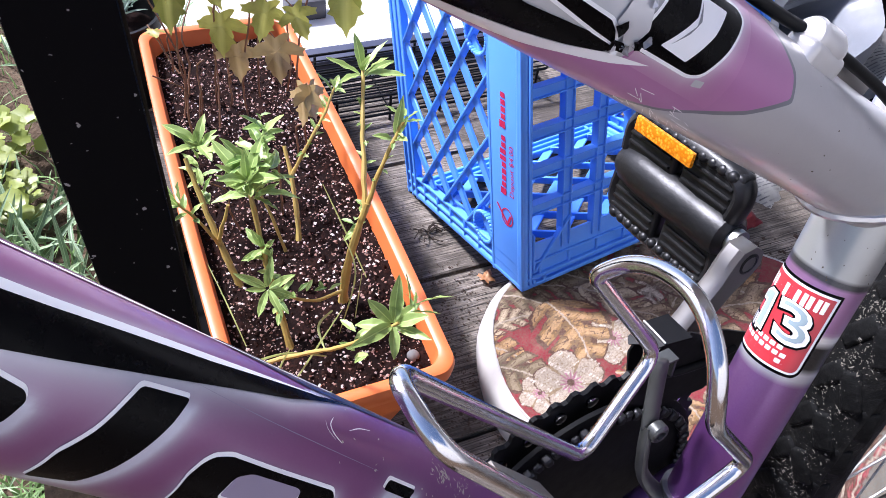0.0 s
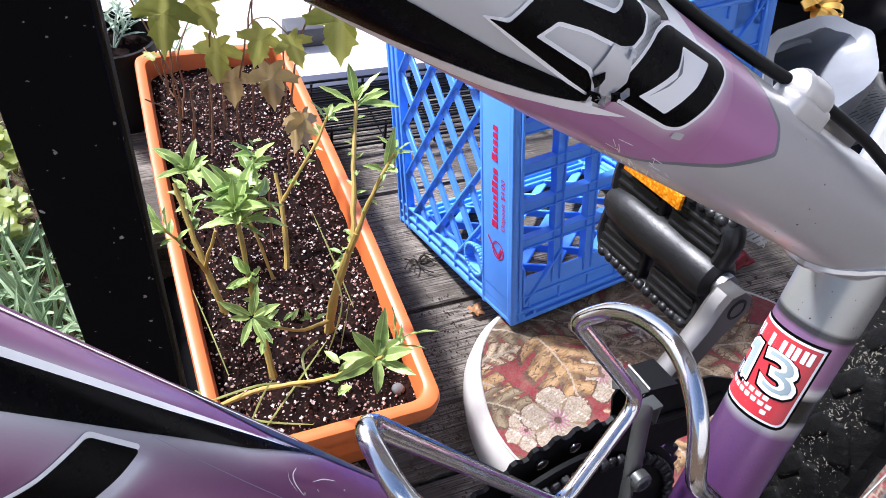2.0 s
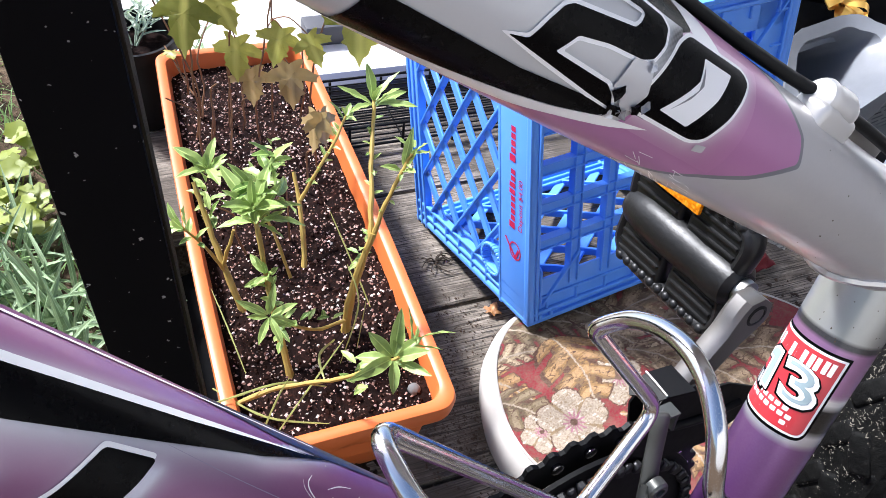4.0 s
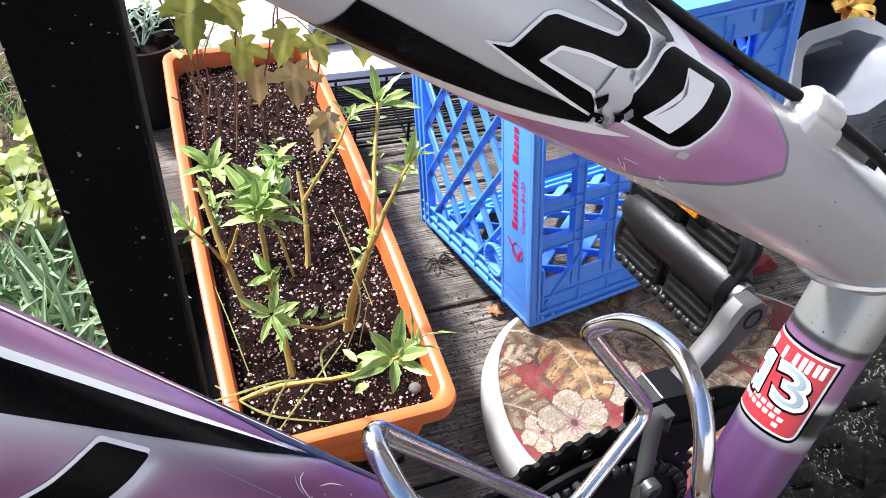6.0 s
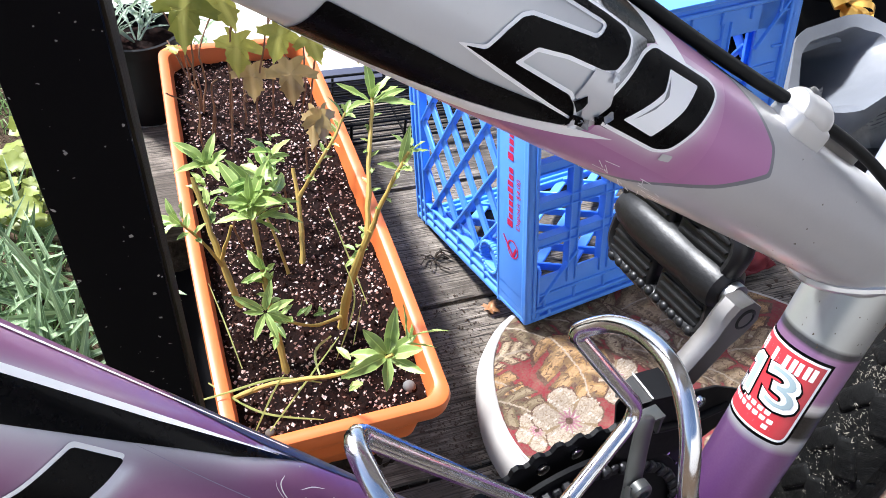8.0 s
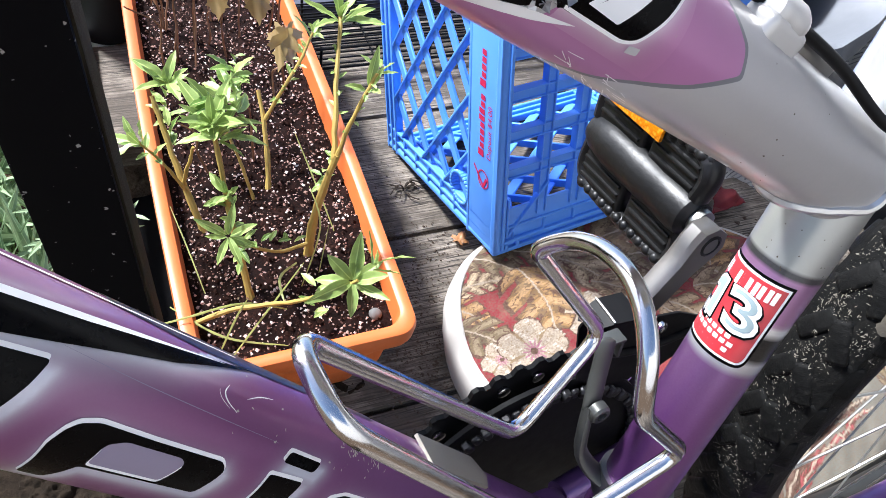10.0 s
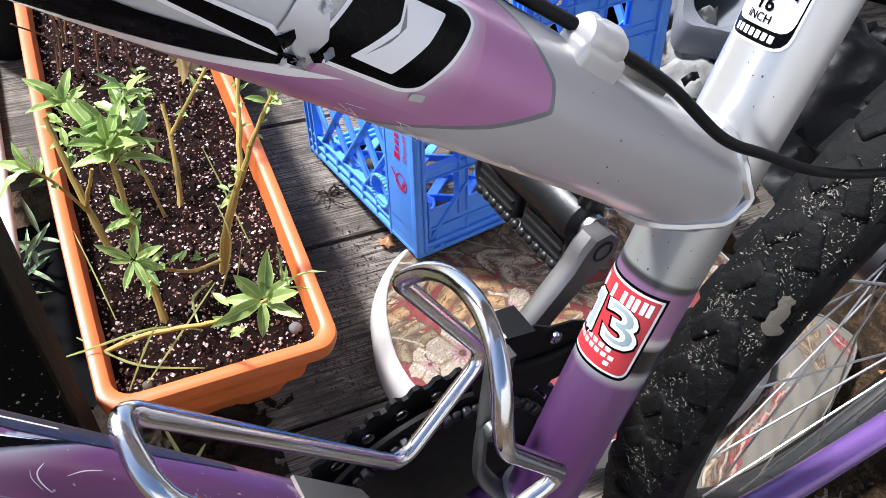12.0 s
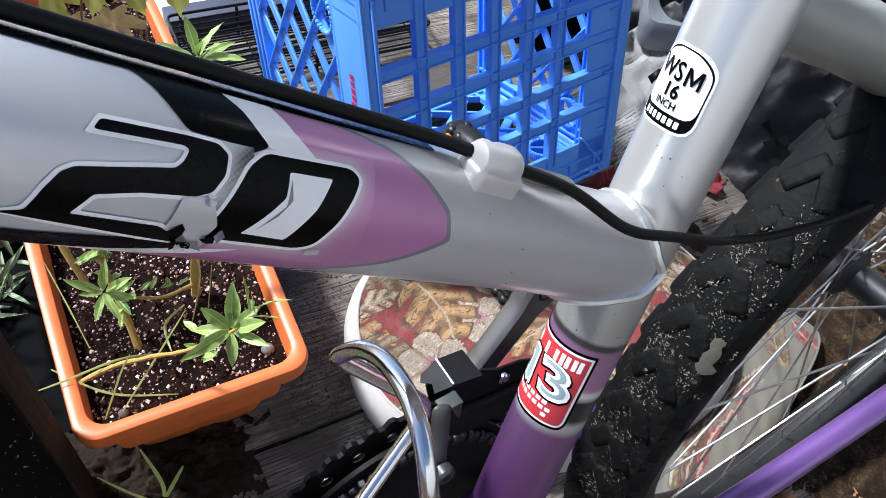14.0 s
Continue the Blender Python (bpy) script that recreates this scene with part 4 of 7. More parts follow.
        for j in range(13):
            bm.faces.new((vs[j], vs[(j + 1) % 13], tip))
    part("mud_cake", bm, plain("mud_clot", (0.12, 0.105, 0.08), 0.95, 0, 0.5, 300, 0.8, 0.001), tyre, "clot of dried mud")
    bm = bmesh.new()
    prof = [(0.284, -0.0135), (0.279, -0.0145), (0.268, -0.0135), (0.262, -0.008), (0.26, 0.0)]
    prof = prof + [(r, -n) for r, n in reversed(prof[:-1])]
    rings = [[bm.verts.new(around(r, n, 2 * math.pi * i / 96)) for r, n in prof] for i in range(96)]
    for i in range(96):
        a, b = rings[i], rings[(i + 1) % 96]
        for j in range(len(prof)):
            bm.faces.new((a[j], a[(j + 1) % len(prof)], b[(j + 1) % len(prof)], b[j]))
    part("rear_rim", bm, plain("dusty_alloy", (0.05, 0.05, 0.048), 0.45, 0.6, 0.5, 60, 0.2, 0.0005), bicycle, "dull dusty alloy rim")
    bm = bmesh.new()
    lathe(bm, [(0.006, -0.066), (0.006, -0.05), (0.024, -0.036), (0.024, -0.033), (0.014, -0.028), (0.014, 0.024), (0.024, 0.03), (0.024, 0.033), (0.03, 0.036), (0.03, 0.058), (0.006, 0.06), (0.006, 0.066)], Matrix.Translation(AXLE) @ Matrix.Rotation(radians(-90), 4, "X"))
    part("rear_hub", bm, DARK_STEEL, bicycle)
    for i in range(32):
        a = 2 * math.pi * (i + 0.5) / 32
        side = -1 if i % 2 else 1
        lean = radians(62) * (1 if (i // 2) % 2 else -1)
        bm = bmesh.new()
        sweep(bm, [around(0.023, side * 0.034, a + lean), around(0.262, side * 0.003, a)], 0.0011, 6)
        part("spoke", bm, STEEL, bicycle)



rear_wheel()
for s in (-1, 1):
    bm = bmesh.new()
    sweep(bm, smooth_path([BB + V(0.02, 0.036 * s, 0.0), BB + V(0.13, 0.05 * s, -0.006), BB + V(0.24, 0.058 * s, -0.006), AXLE + V(-0.03, 0.068 * s, -0.004), AXLE + V(0.02, 0.068 * s, 0.0)], 8), 0.0105, 20)
    part("chainstay", bm, PURPLE, bicycle, "purple chainstay")
    bm = bmesh.new()
    sweep(bm, smooth_path([V(0.165, 0.006 * s, 0.56), V(0.185, 0.03 * s, 0.535), V(0.205, 0.05 * s, 0.5), AXLE + V(-0.05, 0.066 * s, 0.09), AXLE + V(0, 0.068 * s, 0.01)], 8), 0.0088, 20)
    part("seatstay", bm, SILVER, bicycle, "silver seatstay")
bm = bmesh.new()
sweep(bm, smooth_path([V(-0.022, 0.004, 0.684), V(0.027, 0.002, 0.661), V(0.064, 0.0, 0.645), V(0.125, 0, 0.611), V(0.178, 0, 0.552)], 8), [0.015 + 0.003 * min(1, i / 20) for i in range(33)], 24)
# The frame's silver, with the yoke's shade put into the colour.
part("stay_yoke", bm, bike_paint("shaded_yoke_silver", (0, 0, 0), (0, 0, 1), [(0, (0.3, 0.32, 0.28)), (1, (0.36, 0.38, 0.34))], 0.6, 0.42), bicycle, "wide silver yoke joining the seatstays, darkened for shade")
bm = bmesh.new()
lathe(bm, [(0.02, -0.037), (0.0215, -0.034), (0.0215, 0.034), (0.02, 0.037)], Matrix.Translation(BB) @ Matrix.Rotation(radians(-90), 4, "X"), 32)
part("bottom_bracket", bm, PURPLE, bicycle)

# cable along the top tube, its clamp and stop
def tt_at(s, c, lift):
    return TT.at(s, c, lift)


bm = bmesh.new()
sweep(bm, smooth_path([tt_at(330, 38, 2.9), tt_at(240, 37.5, 2.9), tt_at(160, 36.5, 2.9), tt_at(122, 34, 3.6), tt_at(101, 29, 5), tt_at(66, 25, 6), tt_at(36, 17, 7), V(-0.07, -0.031, 0.612), V(-0.034, -0.033, 0.594), V(0.01, -0.035, 0.579), V(0.06, -0.038, 0.571), V(0.12, -0.04, 0.572), V(0.2, -0.03, 0.59)], 8), 0.0021, 12)
part("cable_housing", bm, BLACK_PLASTIC, bicycle, "glossy black cable housing")
bm = bmesh.new()
m = Matrix.Translation(tt_at(101, 28.5, 4.5)) @ along((0, 0, 0), -tt_dir).to_3x3().to_4x4()
lathe(bm, [(0.0034, -0.0095), (0.0052, -0.009), (0.0062, -0.0072), (0.0058, -0.004), (0.0064, -0.001), (0.0066, 0.004), (0.0056, 0.0072), (0.0036, 0.0088)], m, 28)
for lift, sx, sy, sz in ((1.2, 0.009, 0.013, 0.0165), (-0.6, 0.0125, 0.0165, 0.021)):
    t = bmesh.new()
    box(t, (0, 0, 0), (sx, sy * 0.62, sz), 0.0032, seg=4)
    join(bm, t, Matrix.Translation(tt_at(101, 27, lift)) @ along((0, 0, 0), -tt_dir).to_3x3().to_4x4())
part("cable_stop", bm, plain("pale_alloy", (0.66, 0.64, 0.61), 0.36, 0.35, 0.12, 90, 0.06, 0.0003), bicycle, "pale welded cable stop")
bm = bmesh.new()
box(bm, (0, 0, 0), (0.005, 0.006, 0.03), 0.001)
bm.transform(Matrix.Translation(tt_at(70, 32, 1.2)) @ along((0, 0, 0), -tt_dir).to_3x3().to_4x4())
part("guide_tab", bm, STEEL, bicycle)

# bottle cage: one bent rod
UPN = V(0.812, 0, 0.584)


def cage_point(al, n, up):
    return V(-0.158, 0, 0.296) + V(-0.584, 0, 0.812) * al + UPN * up + V(0, n, 0)


CAGE = [(0.308, -0.002, 0.05), (0.296, -0.03, 0.046), (0.15, -0.046, 0.05), (0.134, -0.046, 0.118), (0.205, -0.049, 0.116), (0.219, -0.0465, 0.124), (0.2263, -0.0422, 0.1307), (0.2305, -0.0359, 0.1363), (0.2338, -0.0274, 0.1414),
        (0.2347, -0.0175, 0.1442), (0.234, -0.009, 0.1447), (0.2315, 0.001, 0.1437), (0.229, 0.009, 0.1411), (0.226, 0.0165, 0.1372), (0.223, 0.0225, 0.131), (0.22, 0.027, 0.124), (0.1365, 0.0216, 0.123), (0.143, 0.004, 0.06)]
bm = bmesh.new()
sweep(bm, rounded([cage_point(*p) for p in CAGE], 0.012, 6, True), 0.0039, 16, True)
cage = part("bottle_cage", bm, CHROME, bicycle, "scratched polished aluminium bottle cage rod")

bm = bmesh.new()
pl = [cage_point(al, nn, up) for al, nn, up in ((0.188, -0.006, 0.03), (0.188, 0.012, 0.03), (0.135, 0.012, 0.032), (0.127, 0.003, 0.032), (0.135, -0.006, 0.032))]
vs = [[bm.verts.new(p + UPN * dz) for p in pl] for dz in (0, 0.0018)]
bm.faces.new(list(reversed(vs[0])))
bm.faces.new(vs[1])
for j in range(5):
    bm.faces.new((vs[0][j], vs[0][(j + 1) % 5], vs[1][(j + 1) % 5], vs[1][j]))
bmesh.ops.recalc_face_normals(bm, faces=bm.faces[:])
part("mount_plate", bm, plain("plate_alloy", (0.24, 0.22, 0.19), 0.5, 0.5, 0.4, 80, 0.15, 0.0004), cage, "dull grey mounting plate")

# crank, chainring, pedal, derailleur
RING_C = V(-0.141, 0.056, 0.311)
bm = bmesh.new()
teeth = 46
outer, inner = [], []
for i in range(teeth * 4):
    a = 2 * math.pi * i / (teeth * 4)
    r = 0.1045 + 0.0028 * math.sin(i * math.pi / 2 - 0.8)
    outer.append(V(r * math.cos(a), 0, r * math.sin(a)))
    inner.append(V(0.078 * math.cos(a), 0, 0.078 * math.sin(a)))
lay = [[bm.verts.new(RING_C + p + V(0, dn, 0)) for p in ps] for ps, dn in ((outer, -0.0015), (outer, 0.0015), (inner, 0.0015), (inner, -0.0015))]
for k in range(4):
    a, b = lay[k], lay[(k + 1) % 4]
    for i in range(len(a)):
        bm.faces.new((a[i], a[(i + 1) % len(a)], b[(i + 1) % len(a)], b[i]))
part("chainring", bm, BLACK_PLASTIC, bicycle, "black toothed chainring")
bm = bmesh.new()
lathe(bm, [(0.05, -0.002), (0.09, -0.0035), (0.094, -0.003), (0.094, 0.0), (0.05, 0.001)], Matrix.Translation(RING_C + V(0, -0.009, 0)) @ Matrix.Rotation(radians(-90), 4, "X"), 64)
part("inner_chainring", bm, BLACK_PLASTIC, bicycle)
bm = bmesh.new()
for i in range(80):
    a = 2 * math.pi * i / 80
    t = bmesh.new()
    box(t, (0, 0, 0), (0.0058, 0.0035 if i % 2 else 0.006, 0.0075), 0.0012, seg=1)
    join(bm, t, Matrix.Translation(RING_C + V(0.0855 * math.cos(a), -0.016, 0.0855 * math.sin(a))) @ Matrix.Rotation(-a + math.pi / 2, 4, "Y"))
tagged(part("chain", bm, DARK_STEEL, bicycle, "oily bicycle chain"), kind="stuff")
for i in range(12):
    a = radians(20 + 14 * i)
    bm = bmesh.new()
    lathe(bm, [(0.0035, -0.0015), (0.0042, -0.0005), (0.0042, 0.001), (0.003, 0.0016)], Matrix.Translation(RING_C + V(0.094 * math.cos(a), -0.003, 0.094 * math.sin(a))) @ Matrix.Rotation(radians(90), 4, "X"), 12)
    part("chainring_bolt", bm, CHROME, bicycle)
CR_A, CR_B = V(-0.135, 0.062, 0.33), V(-0.019, 0.068, 0.473)
bm = bmesh.new()
prev = None
sec = []
for i in range(25):
    f = i / 24
    p, w = CR_A.lerp(CR_B, f), 0.0125 + 0.0055 * max(0, (f - 0.85) / 0.15) ** 0.5 - 0.003 * math.sin(f * math.pi)
    if f > 0.93:
        w *= math.sqrt(max(0.04, 1 - ((f - 0.93) / 0.075) ** 2))
    d = (CR_B - CR_A).normalized()
    x = d.cross(V(0, 1, 0)).normalized()
    ring = [bm.verts.new(p + x * cx * w + V(0, cy * 0.007, 0)) for cx, cy in ((-1, -0.55), (-0.8, -1), (0.8, -1), (1, -0.55), (1, 0.6), (0.8, 1), (-0.8, 1), (-1, 0.6))]
    sec.append(ring)
for a, b in zip(sec, sec[1:]):
    for j in range(8):
        bm.faces.new((a[j], b[j], b[(j + 1) % 8], a[(j + 1) % 8]))
bm.faces.new(list(reversed(sec[0])))
bm.faces.new(sec[-1])
bmesh.ops.recalc_face_normals(bm, faces=bm.faces[:])
crank = part("crank_arm", bm, plain("worn_alloy", (0.3, 0.285, 0.27), 0.42, 0.9, 0.5, 60, 0.12, 0.0004), bicycle, "worn polished alloy crank arm")
bm = bmesh.new()
lathe(bm, [(0.0075, -0.0012), (0.0078, 0.0), (0.006, 0.0006), (0.004, -0.004)], Matrix.Translation(CR_B + V(-0.007, -0.0076, -0.009)) @ Matrix.Rotation(radians(90), 4, "X"), 20)
part("axle_end", bm, DARK_STEEL, crank)


def pedal():
    base = CR_B + V(-0.004, 0.0, -0.004)
    rot = Matrix.Translation(base) @ Matrix.Translation((0, -0.007, 0)) @ Matrix.Rotation(radians(95), 4, "Y")
    bm = bmesh.new()
    lathe(bm, [(0.009, 0.006), (0.009, 0.012), (0.007, 0.014), (0.007, 0.03)], Matrix.Translation(base) @ Matrix.Rotation(radians(-90), 4, "X"), 18)
    ped = part("pedal", bm, STEEL, bicycle, "black resin pedal with an amber reflector")
    bm = bmesh.new()
    lathe(bm, [(0.011, 0.018), (0.0155, 0.022), (0.0165, 0.03), (0.0155, 0.05), (0.0165, 0.06), (0.0165, 0.1), (0.0145, 0.116), (0.011, 0.123), (0.004, 0.126)], Matrix.Rotation(radians(-90), 4, "X"), 28)
    for sx in (-1, 1):
        rail = smooth_path([V(sx * 0.012, 0.024, 0), V(sx * 0.03, 0.022, 0), V(sx * 0.04, 0.032, 0), V(sx * 0.042, 0.07, 0), V(sx * 0.04, 0.108, 0), V(sx * 0.03, 0.121, 0), V(sx * 0.01, 0.121, 0)], 6)
        sweep(bm, rail, 0.0085, 12, up=(0, 0, 1), flat=0.7)
        for y0, y1 in ((0.022, 0.069), (0.074, 0.122)):
            box(bm, (sx * 0.024, (y0 + y1) / 2, 0), (0.04, y1 - y0, 0.0135), 0.004, seg=3)
            for k in range(3):
                box(bm, (sx * (0.019 + 0.007 * k), (y0 + y1) / 2, 0), (0.0022, y1 - y0 - 0.008, 0.0175), 0.001)
        for i in range(11):
            y = 0.03 + i * 0.0084
            for z in (-0.006, 0.006):
                t = bmesh.new()
                bmesh.ops.create_icosphere(t, subdivisions=2, radius=0.0056)
                join(bm, t, Matrix.Translation((sx * 0.0405, y, z)) @ Matrix.Diagonal((0.75, 0.8, 0.7, 1)))
    bm.transform(rot)
    part("pedal_body", bm, plain("pedal_resin", (0.008, 0.008, 0.0085), 0.38, 0, 0.6, 45, 0.35, 0.002, gloss=0.35), ped)
    bm = bmesh.new()
    box(bm, (-0.0375, 0.084, -0.0128), (0.0105, 0.054, 0.003), 0.0008)
    bm.transform(rot)
    k = Nodes("amber_reflector", 0.2)
    vor = k.n("ShaderNodeTexVoronoi", Scale=420.0)
    k.link(k.coord(), vor.inputs["Vector"])
    k.base(k.ramp(vor.outputs["Distance"], [(0.1, (0.9, 0.36, 0.02)), (0.6, (0.55, 0.16, 0.0))]))
    k.bump(vor.outputs["Distance"], 0.5, 0.0008)
    part("reflector", bm, k.m, ped, "amber prismatic reflector")


pedal()


def sheet(bm, pts, off):
    """A flat piece of sheet metal through pts, off being its thickness as a vector."""
    a, b = [bm.verts.new(p) for p in pts], [bm.verts.new(p + off) for p in pts]
    fs = [bm.faces.new(a), bm.faces.new(list(reversed(b)))]
    for j in range(len(a)):
        k = (j + 1) % len(a)
        fs.append(bm.faces.new((a[k], a[j], b[j], b[k])))
    bmesh.ops.recalc_face_normals(bm, faces=fs)


def chain_guide_mesh():
    """Two cage plates over the chainring, bridged and folded down at the back."""
    bm = bmesh.new()
    sheet(bm, [V(-0.1095, 0.038, 0.4548), V(-0.0922, 0.0355, 0.4548), V(-0.0922, 0.0565, 0.4548), V(-0.109, 0.058, 0.4548)], V(0, 0, -0.0015))
    sheet(bm, [V(-0.1095, 0.038, 0.4545), V(-0.109, 0.058, 0.4545), V(-0.1195, 0.058, 0.4475), V(-0.122, 0.054, 0.446), V(-0.118, 0.048, 0.4495), V(-0.121, 0.041, 0.451)], V(0.0008, 0, -0.0012))
    inner = [(-0.1095, 0.4535), (-0.09, 0.4545), (-0.078, 0.4465), (-0.06, 0.4425), (-0.03, 0.425), (-0.032, 0.405), (-0.06, 0.388), (-0.1, 0.392), (-0.124, 0.41), (-0.128, 0.428), (-0.116, 0.442)]
    outer = [(-0.107, 0.4445), (-0.094, 0.4445), (-0.085, 0.43), (-0.09, 0.41), (-0.11, 0.408), (-0.114, 0.43)]
    sheet(bm, [V(u, 0.0385, h) for u, h in inner], V(0, 0.0014, 0))
    sheet(bm, [V(u, 0.0585, h) for u, h in outer], V(0, 0.0014, 0))
    # pressed rib on the inner plate
    sweep(bm, smooth_path([V(-0.112, 0.0382, 0.43), V(-0.095, 0.0375, 0.424), V(-0.07, 0.0375, 0.42), V(-0.045, 0.0382, 0.42)], 5), 0.0028, 10)
    return bm


def front_derailleur():
    bm = bmesh.new()
    c = SEAT_A - seat_dir * 0.062
    ring = Matrix.Translation(c) @ along((0, 0, 0), seat_dir).to_3x3().to_4x4()
    lathe(bm, [(SEAT_R + 0.0005, -0.008), (SEAT_R + 0.003, -0.0075), (SEAT_R + 0.003, 0.0075), (SEAT_R + 0.0005, 0.008)], ring, 40)
    fd = part("front_derailleur", bm, STEEL, bicycle, "grey alloy front derailleur round the seat tube")
    alloy = plain("derailleur_alloy", (0.11, 0.113, 0.105), 0.42, 0.7, 0.3, 90, 0.1, 0.0004)
    bm = bmesh.new()
    sweep(bm, smooth_path([V(-0.136, 0.014, 0.426), V(-0.141, 0.008, 0.412), V(-0.141, 0.003, 0.396), V(-0.13, -0.008, 0.38), V(-0.112, -0.03, 0.376)], 6), 0.0072, 12, flat=0.5)
    part("linkage", bm, alloy, fd)
    bm = bmesh.new()
    lever = [V(-0.1262, 0.0262, 0.464), V(-0.128, 0.0238, 0.4585), V(-0.1305, 0.0205, 0.447), V(-0.1335, 0.0165, 0.436), V(-0.137, 0.0112, 0.422)]
    sweep(bm, smooth_path(lever, 5), [0.0025, 0.0045, 0.0055] + [0.006] * 16 + [0.0052, 0.003], 14, up=(1, 0, 0), flat=0.42)
    part("lever", bm, alloy, fd)
    # folded bracket behind the lever
    bm = bmesh.new()
    box(bm, (-0.1195, 0.029, 0.4575), (0.013, 0.009, 0.0018), 0.0006)
    box(bm, (-0.1142, 0.0295, 0.4505), (0.0018, 0.009, 0.0145), 0.0006)
    part("bracket", bm, alloy, fd)
    for p, r in ((V(-0.1345, 0.008, 0.426), 0.0062), (V(-0.112, -0.034, 0.377), 0.0065)):
        bm = bmesh.new()
        lathe(bm, [(r, -0.003), (r, 0.002), (r * 0.8, 0.0035), (r * 0.5, 0.0035), (r * 0.45, 0.001)], Matrix.Translation(p) @ Matrix.Rotation(radians(90), 4, "X"), 18)
        part("pivot_bolt", bm, alloy, fd)
    guide = part("chain_guide", chain_guide_mesh(), BLACK_PLASTIC, fd, "black folded chain guide with a bright edge")
    bm = bmesh.new()
    sweep(bm, [V(-0.1093, 0.058, 0.4553), V(-0.1098, 0.048, 0.4556), V(-0.11, 0.0385, 0.4551)], 0.0008, 8)
    part("bright_edge", bm, STEEL, guide)
    bm = bmesh.new()
    lathe(bm, [(0.0042, -0.001), (0.0042, 0.0014), (0.0032, 0.0024), (0.0018, 0.0024), (0.0016, 0.0012)], Matrix.Translation((-0.0745, 0.0365, 0.4385)) @ Matrix.Rotation(radians(90), 4, "X"), 16)
    part("screw", bm, CHROME, guide)



front_derailleur()

# ---- post ----
def porch_post():
    k = Nodes("flecked_black_paint", 0.35)
    fleck, wear = k.noise(210.0, 2, 0.5), k.noise(14.0, 3)
    c = k.mix(k.ramp(k.math("ADD", fleck, k.math("MULTIPLY", k.math("SUBTRACT", wear, 0.5), 0.25)), [(0.70, 0.0), (0.73, 0.8)]), (0.0045, 0.0045, 0.005), (0.4, 0.38, 0.34))
    k.base(c)
    k.rough(k.value(wear, 0.45, 0.6))
    k.b.inputs["Specular IOR Level"].default_value = 0.04
    k.bump(k.noise(50.0, 4), 0.1, 0.0005)
    top = thing("porch_post", "black painted square porch post flecked with chipped paint", "post", axes((-0.1607, 0.3208, -0.13), SIDE, LONG, (0, 0, 1)))
    bm = bmesh.new()
    box(bm, (0, 0, 1.18), (0.048, 0.065, 2.36), 0.003)
    part("shaft", bm, k.m, top)
    moss = Nodes("shaded_mossy_wood", 0.9)
    grain = moss.noise(2.0, 5, 0.7, moss.coord((260, 260, 9)))
    green = moss.noise(9.0, 4, 0.6)
    # Wood and moss tones lowered for shade on the side turned from the sun.
    col = moss.ramp(grain, [(0.3, (0.006, 0.0045, 0.003)), (0.55, (0.02, 0.016, 0.011)), (0.75, (0.075, 0.068, 0.052))])
    moss.base(moss.mix(moss.ramp(green, [(0.45, 0.0), (0.65, 0.5)]), col, (0.025, 0.028, 0.013)))
    moss.b.inputs["Specular IOR Level"].default_value = 0.08
    moss.bump(grain, 0.5, 0.001)
    bm = bmesh.new()
    box(bm, (0.0247, 0.001, 1.18), (0.0022, 0.06, 2.34), 0.0006)
    part("bare_side", bm, moss.m, top, "bare mossy brown side of the post, darkened for shade")


porch_post()

# ---- milk crate ----
CRATE = axes((0.1616, 0.5800, 0.0775), (0.8654, 0.5002, 0.0305), (-0.4764, 0.8400, -0.2599), (-0.1556, 0.2104, 0.9652))
CW, CD, CH = 0.368, 0.30, 0.352
RED_INK = decal_mat("red_ink", (0.5, 0.01, 0.07), 0.5)


def clipped(p, d, lo, hi):
    """The stretch of the line p + t d inside a rectangle."""
    t0, t1 = -9.0, 9.0
    for a in range(2):
        if abs(d[a]) < 1e-9:
            if not lo[a] <= p[a] <= hi[a]:
                return None
            continue
        u, w = (lo[a] - p[a]) / d[a], (hi[a] - p[a]) / d[a]
        t0, t1 = max(t0, min(u, w)), min(t1, max(u, w))
    return ((p[0] + d[0] * t0, p[1] + d[1] * t0), (p[0] + d[0] * t1, p[1] + d[1] * t1)) if t1 - t0 > 0.006 else None


def bar2(bm, a, b, w, depth, off):
    """A flat bar between two points of a wall's plane (x, z), off its outside (y)."""
    a, b = V(a[0], 0, a[1]), V(b[0], 0, b[1])
    l = (b - a).length
    t = bmesh.new()
    box(t, (0, 0, 0), (l, depth, w), min(0.0012, w * 0.3), seg=1)
    ang = math.atan2(b.z - a.z, b.x - a.x)
    join(bm, t, Matrix.Translation((a + b) / 2 + V(0, off + depth / 2, 0)) @ Matrix.Rotation(-ang, 4, "Y"))


def ring2(bm, x, z, r, w, depth, off):
    pts = [V(x + r * math.cos(a), off + depth / 2, z + r * math.sin(a)) for a in (2 * math.pi * i / 28 for i in range(28))]
    for i in range(28):
        p, q = pts[i], pts[(i + 1) % 28]
        bar2(bm, (p.x, p.z), (q.x + (q.x - p.x) * 0.1, q.z + (q.z - p.z) * 0.1), w, depth, off)


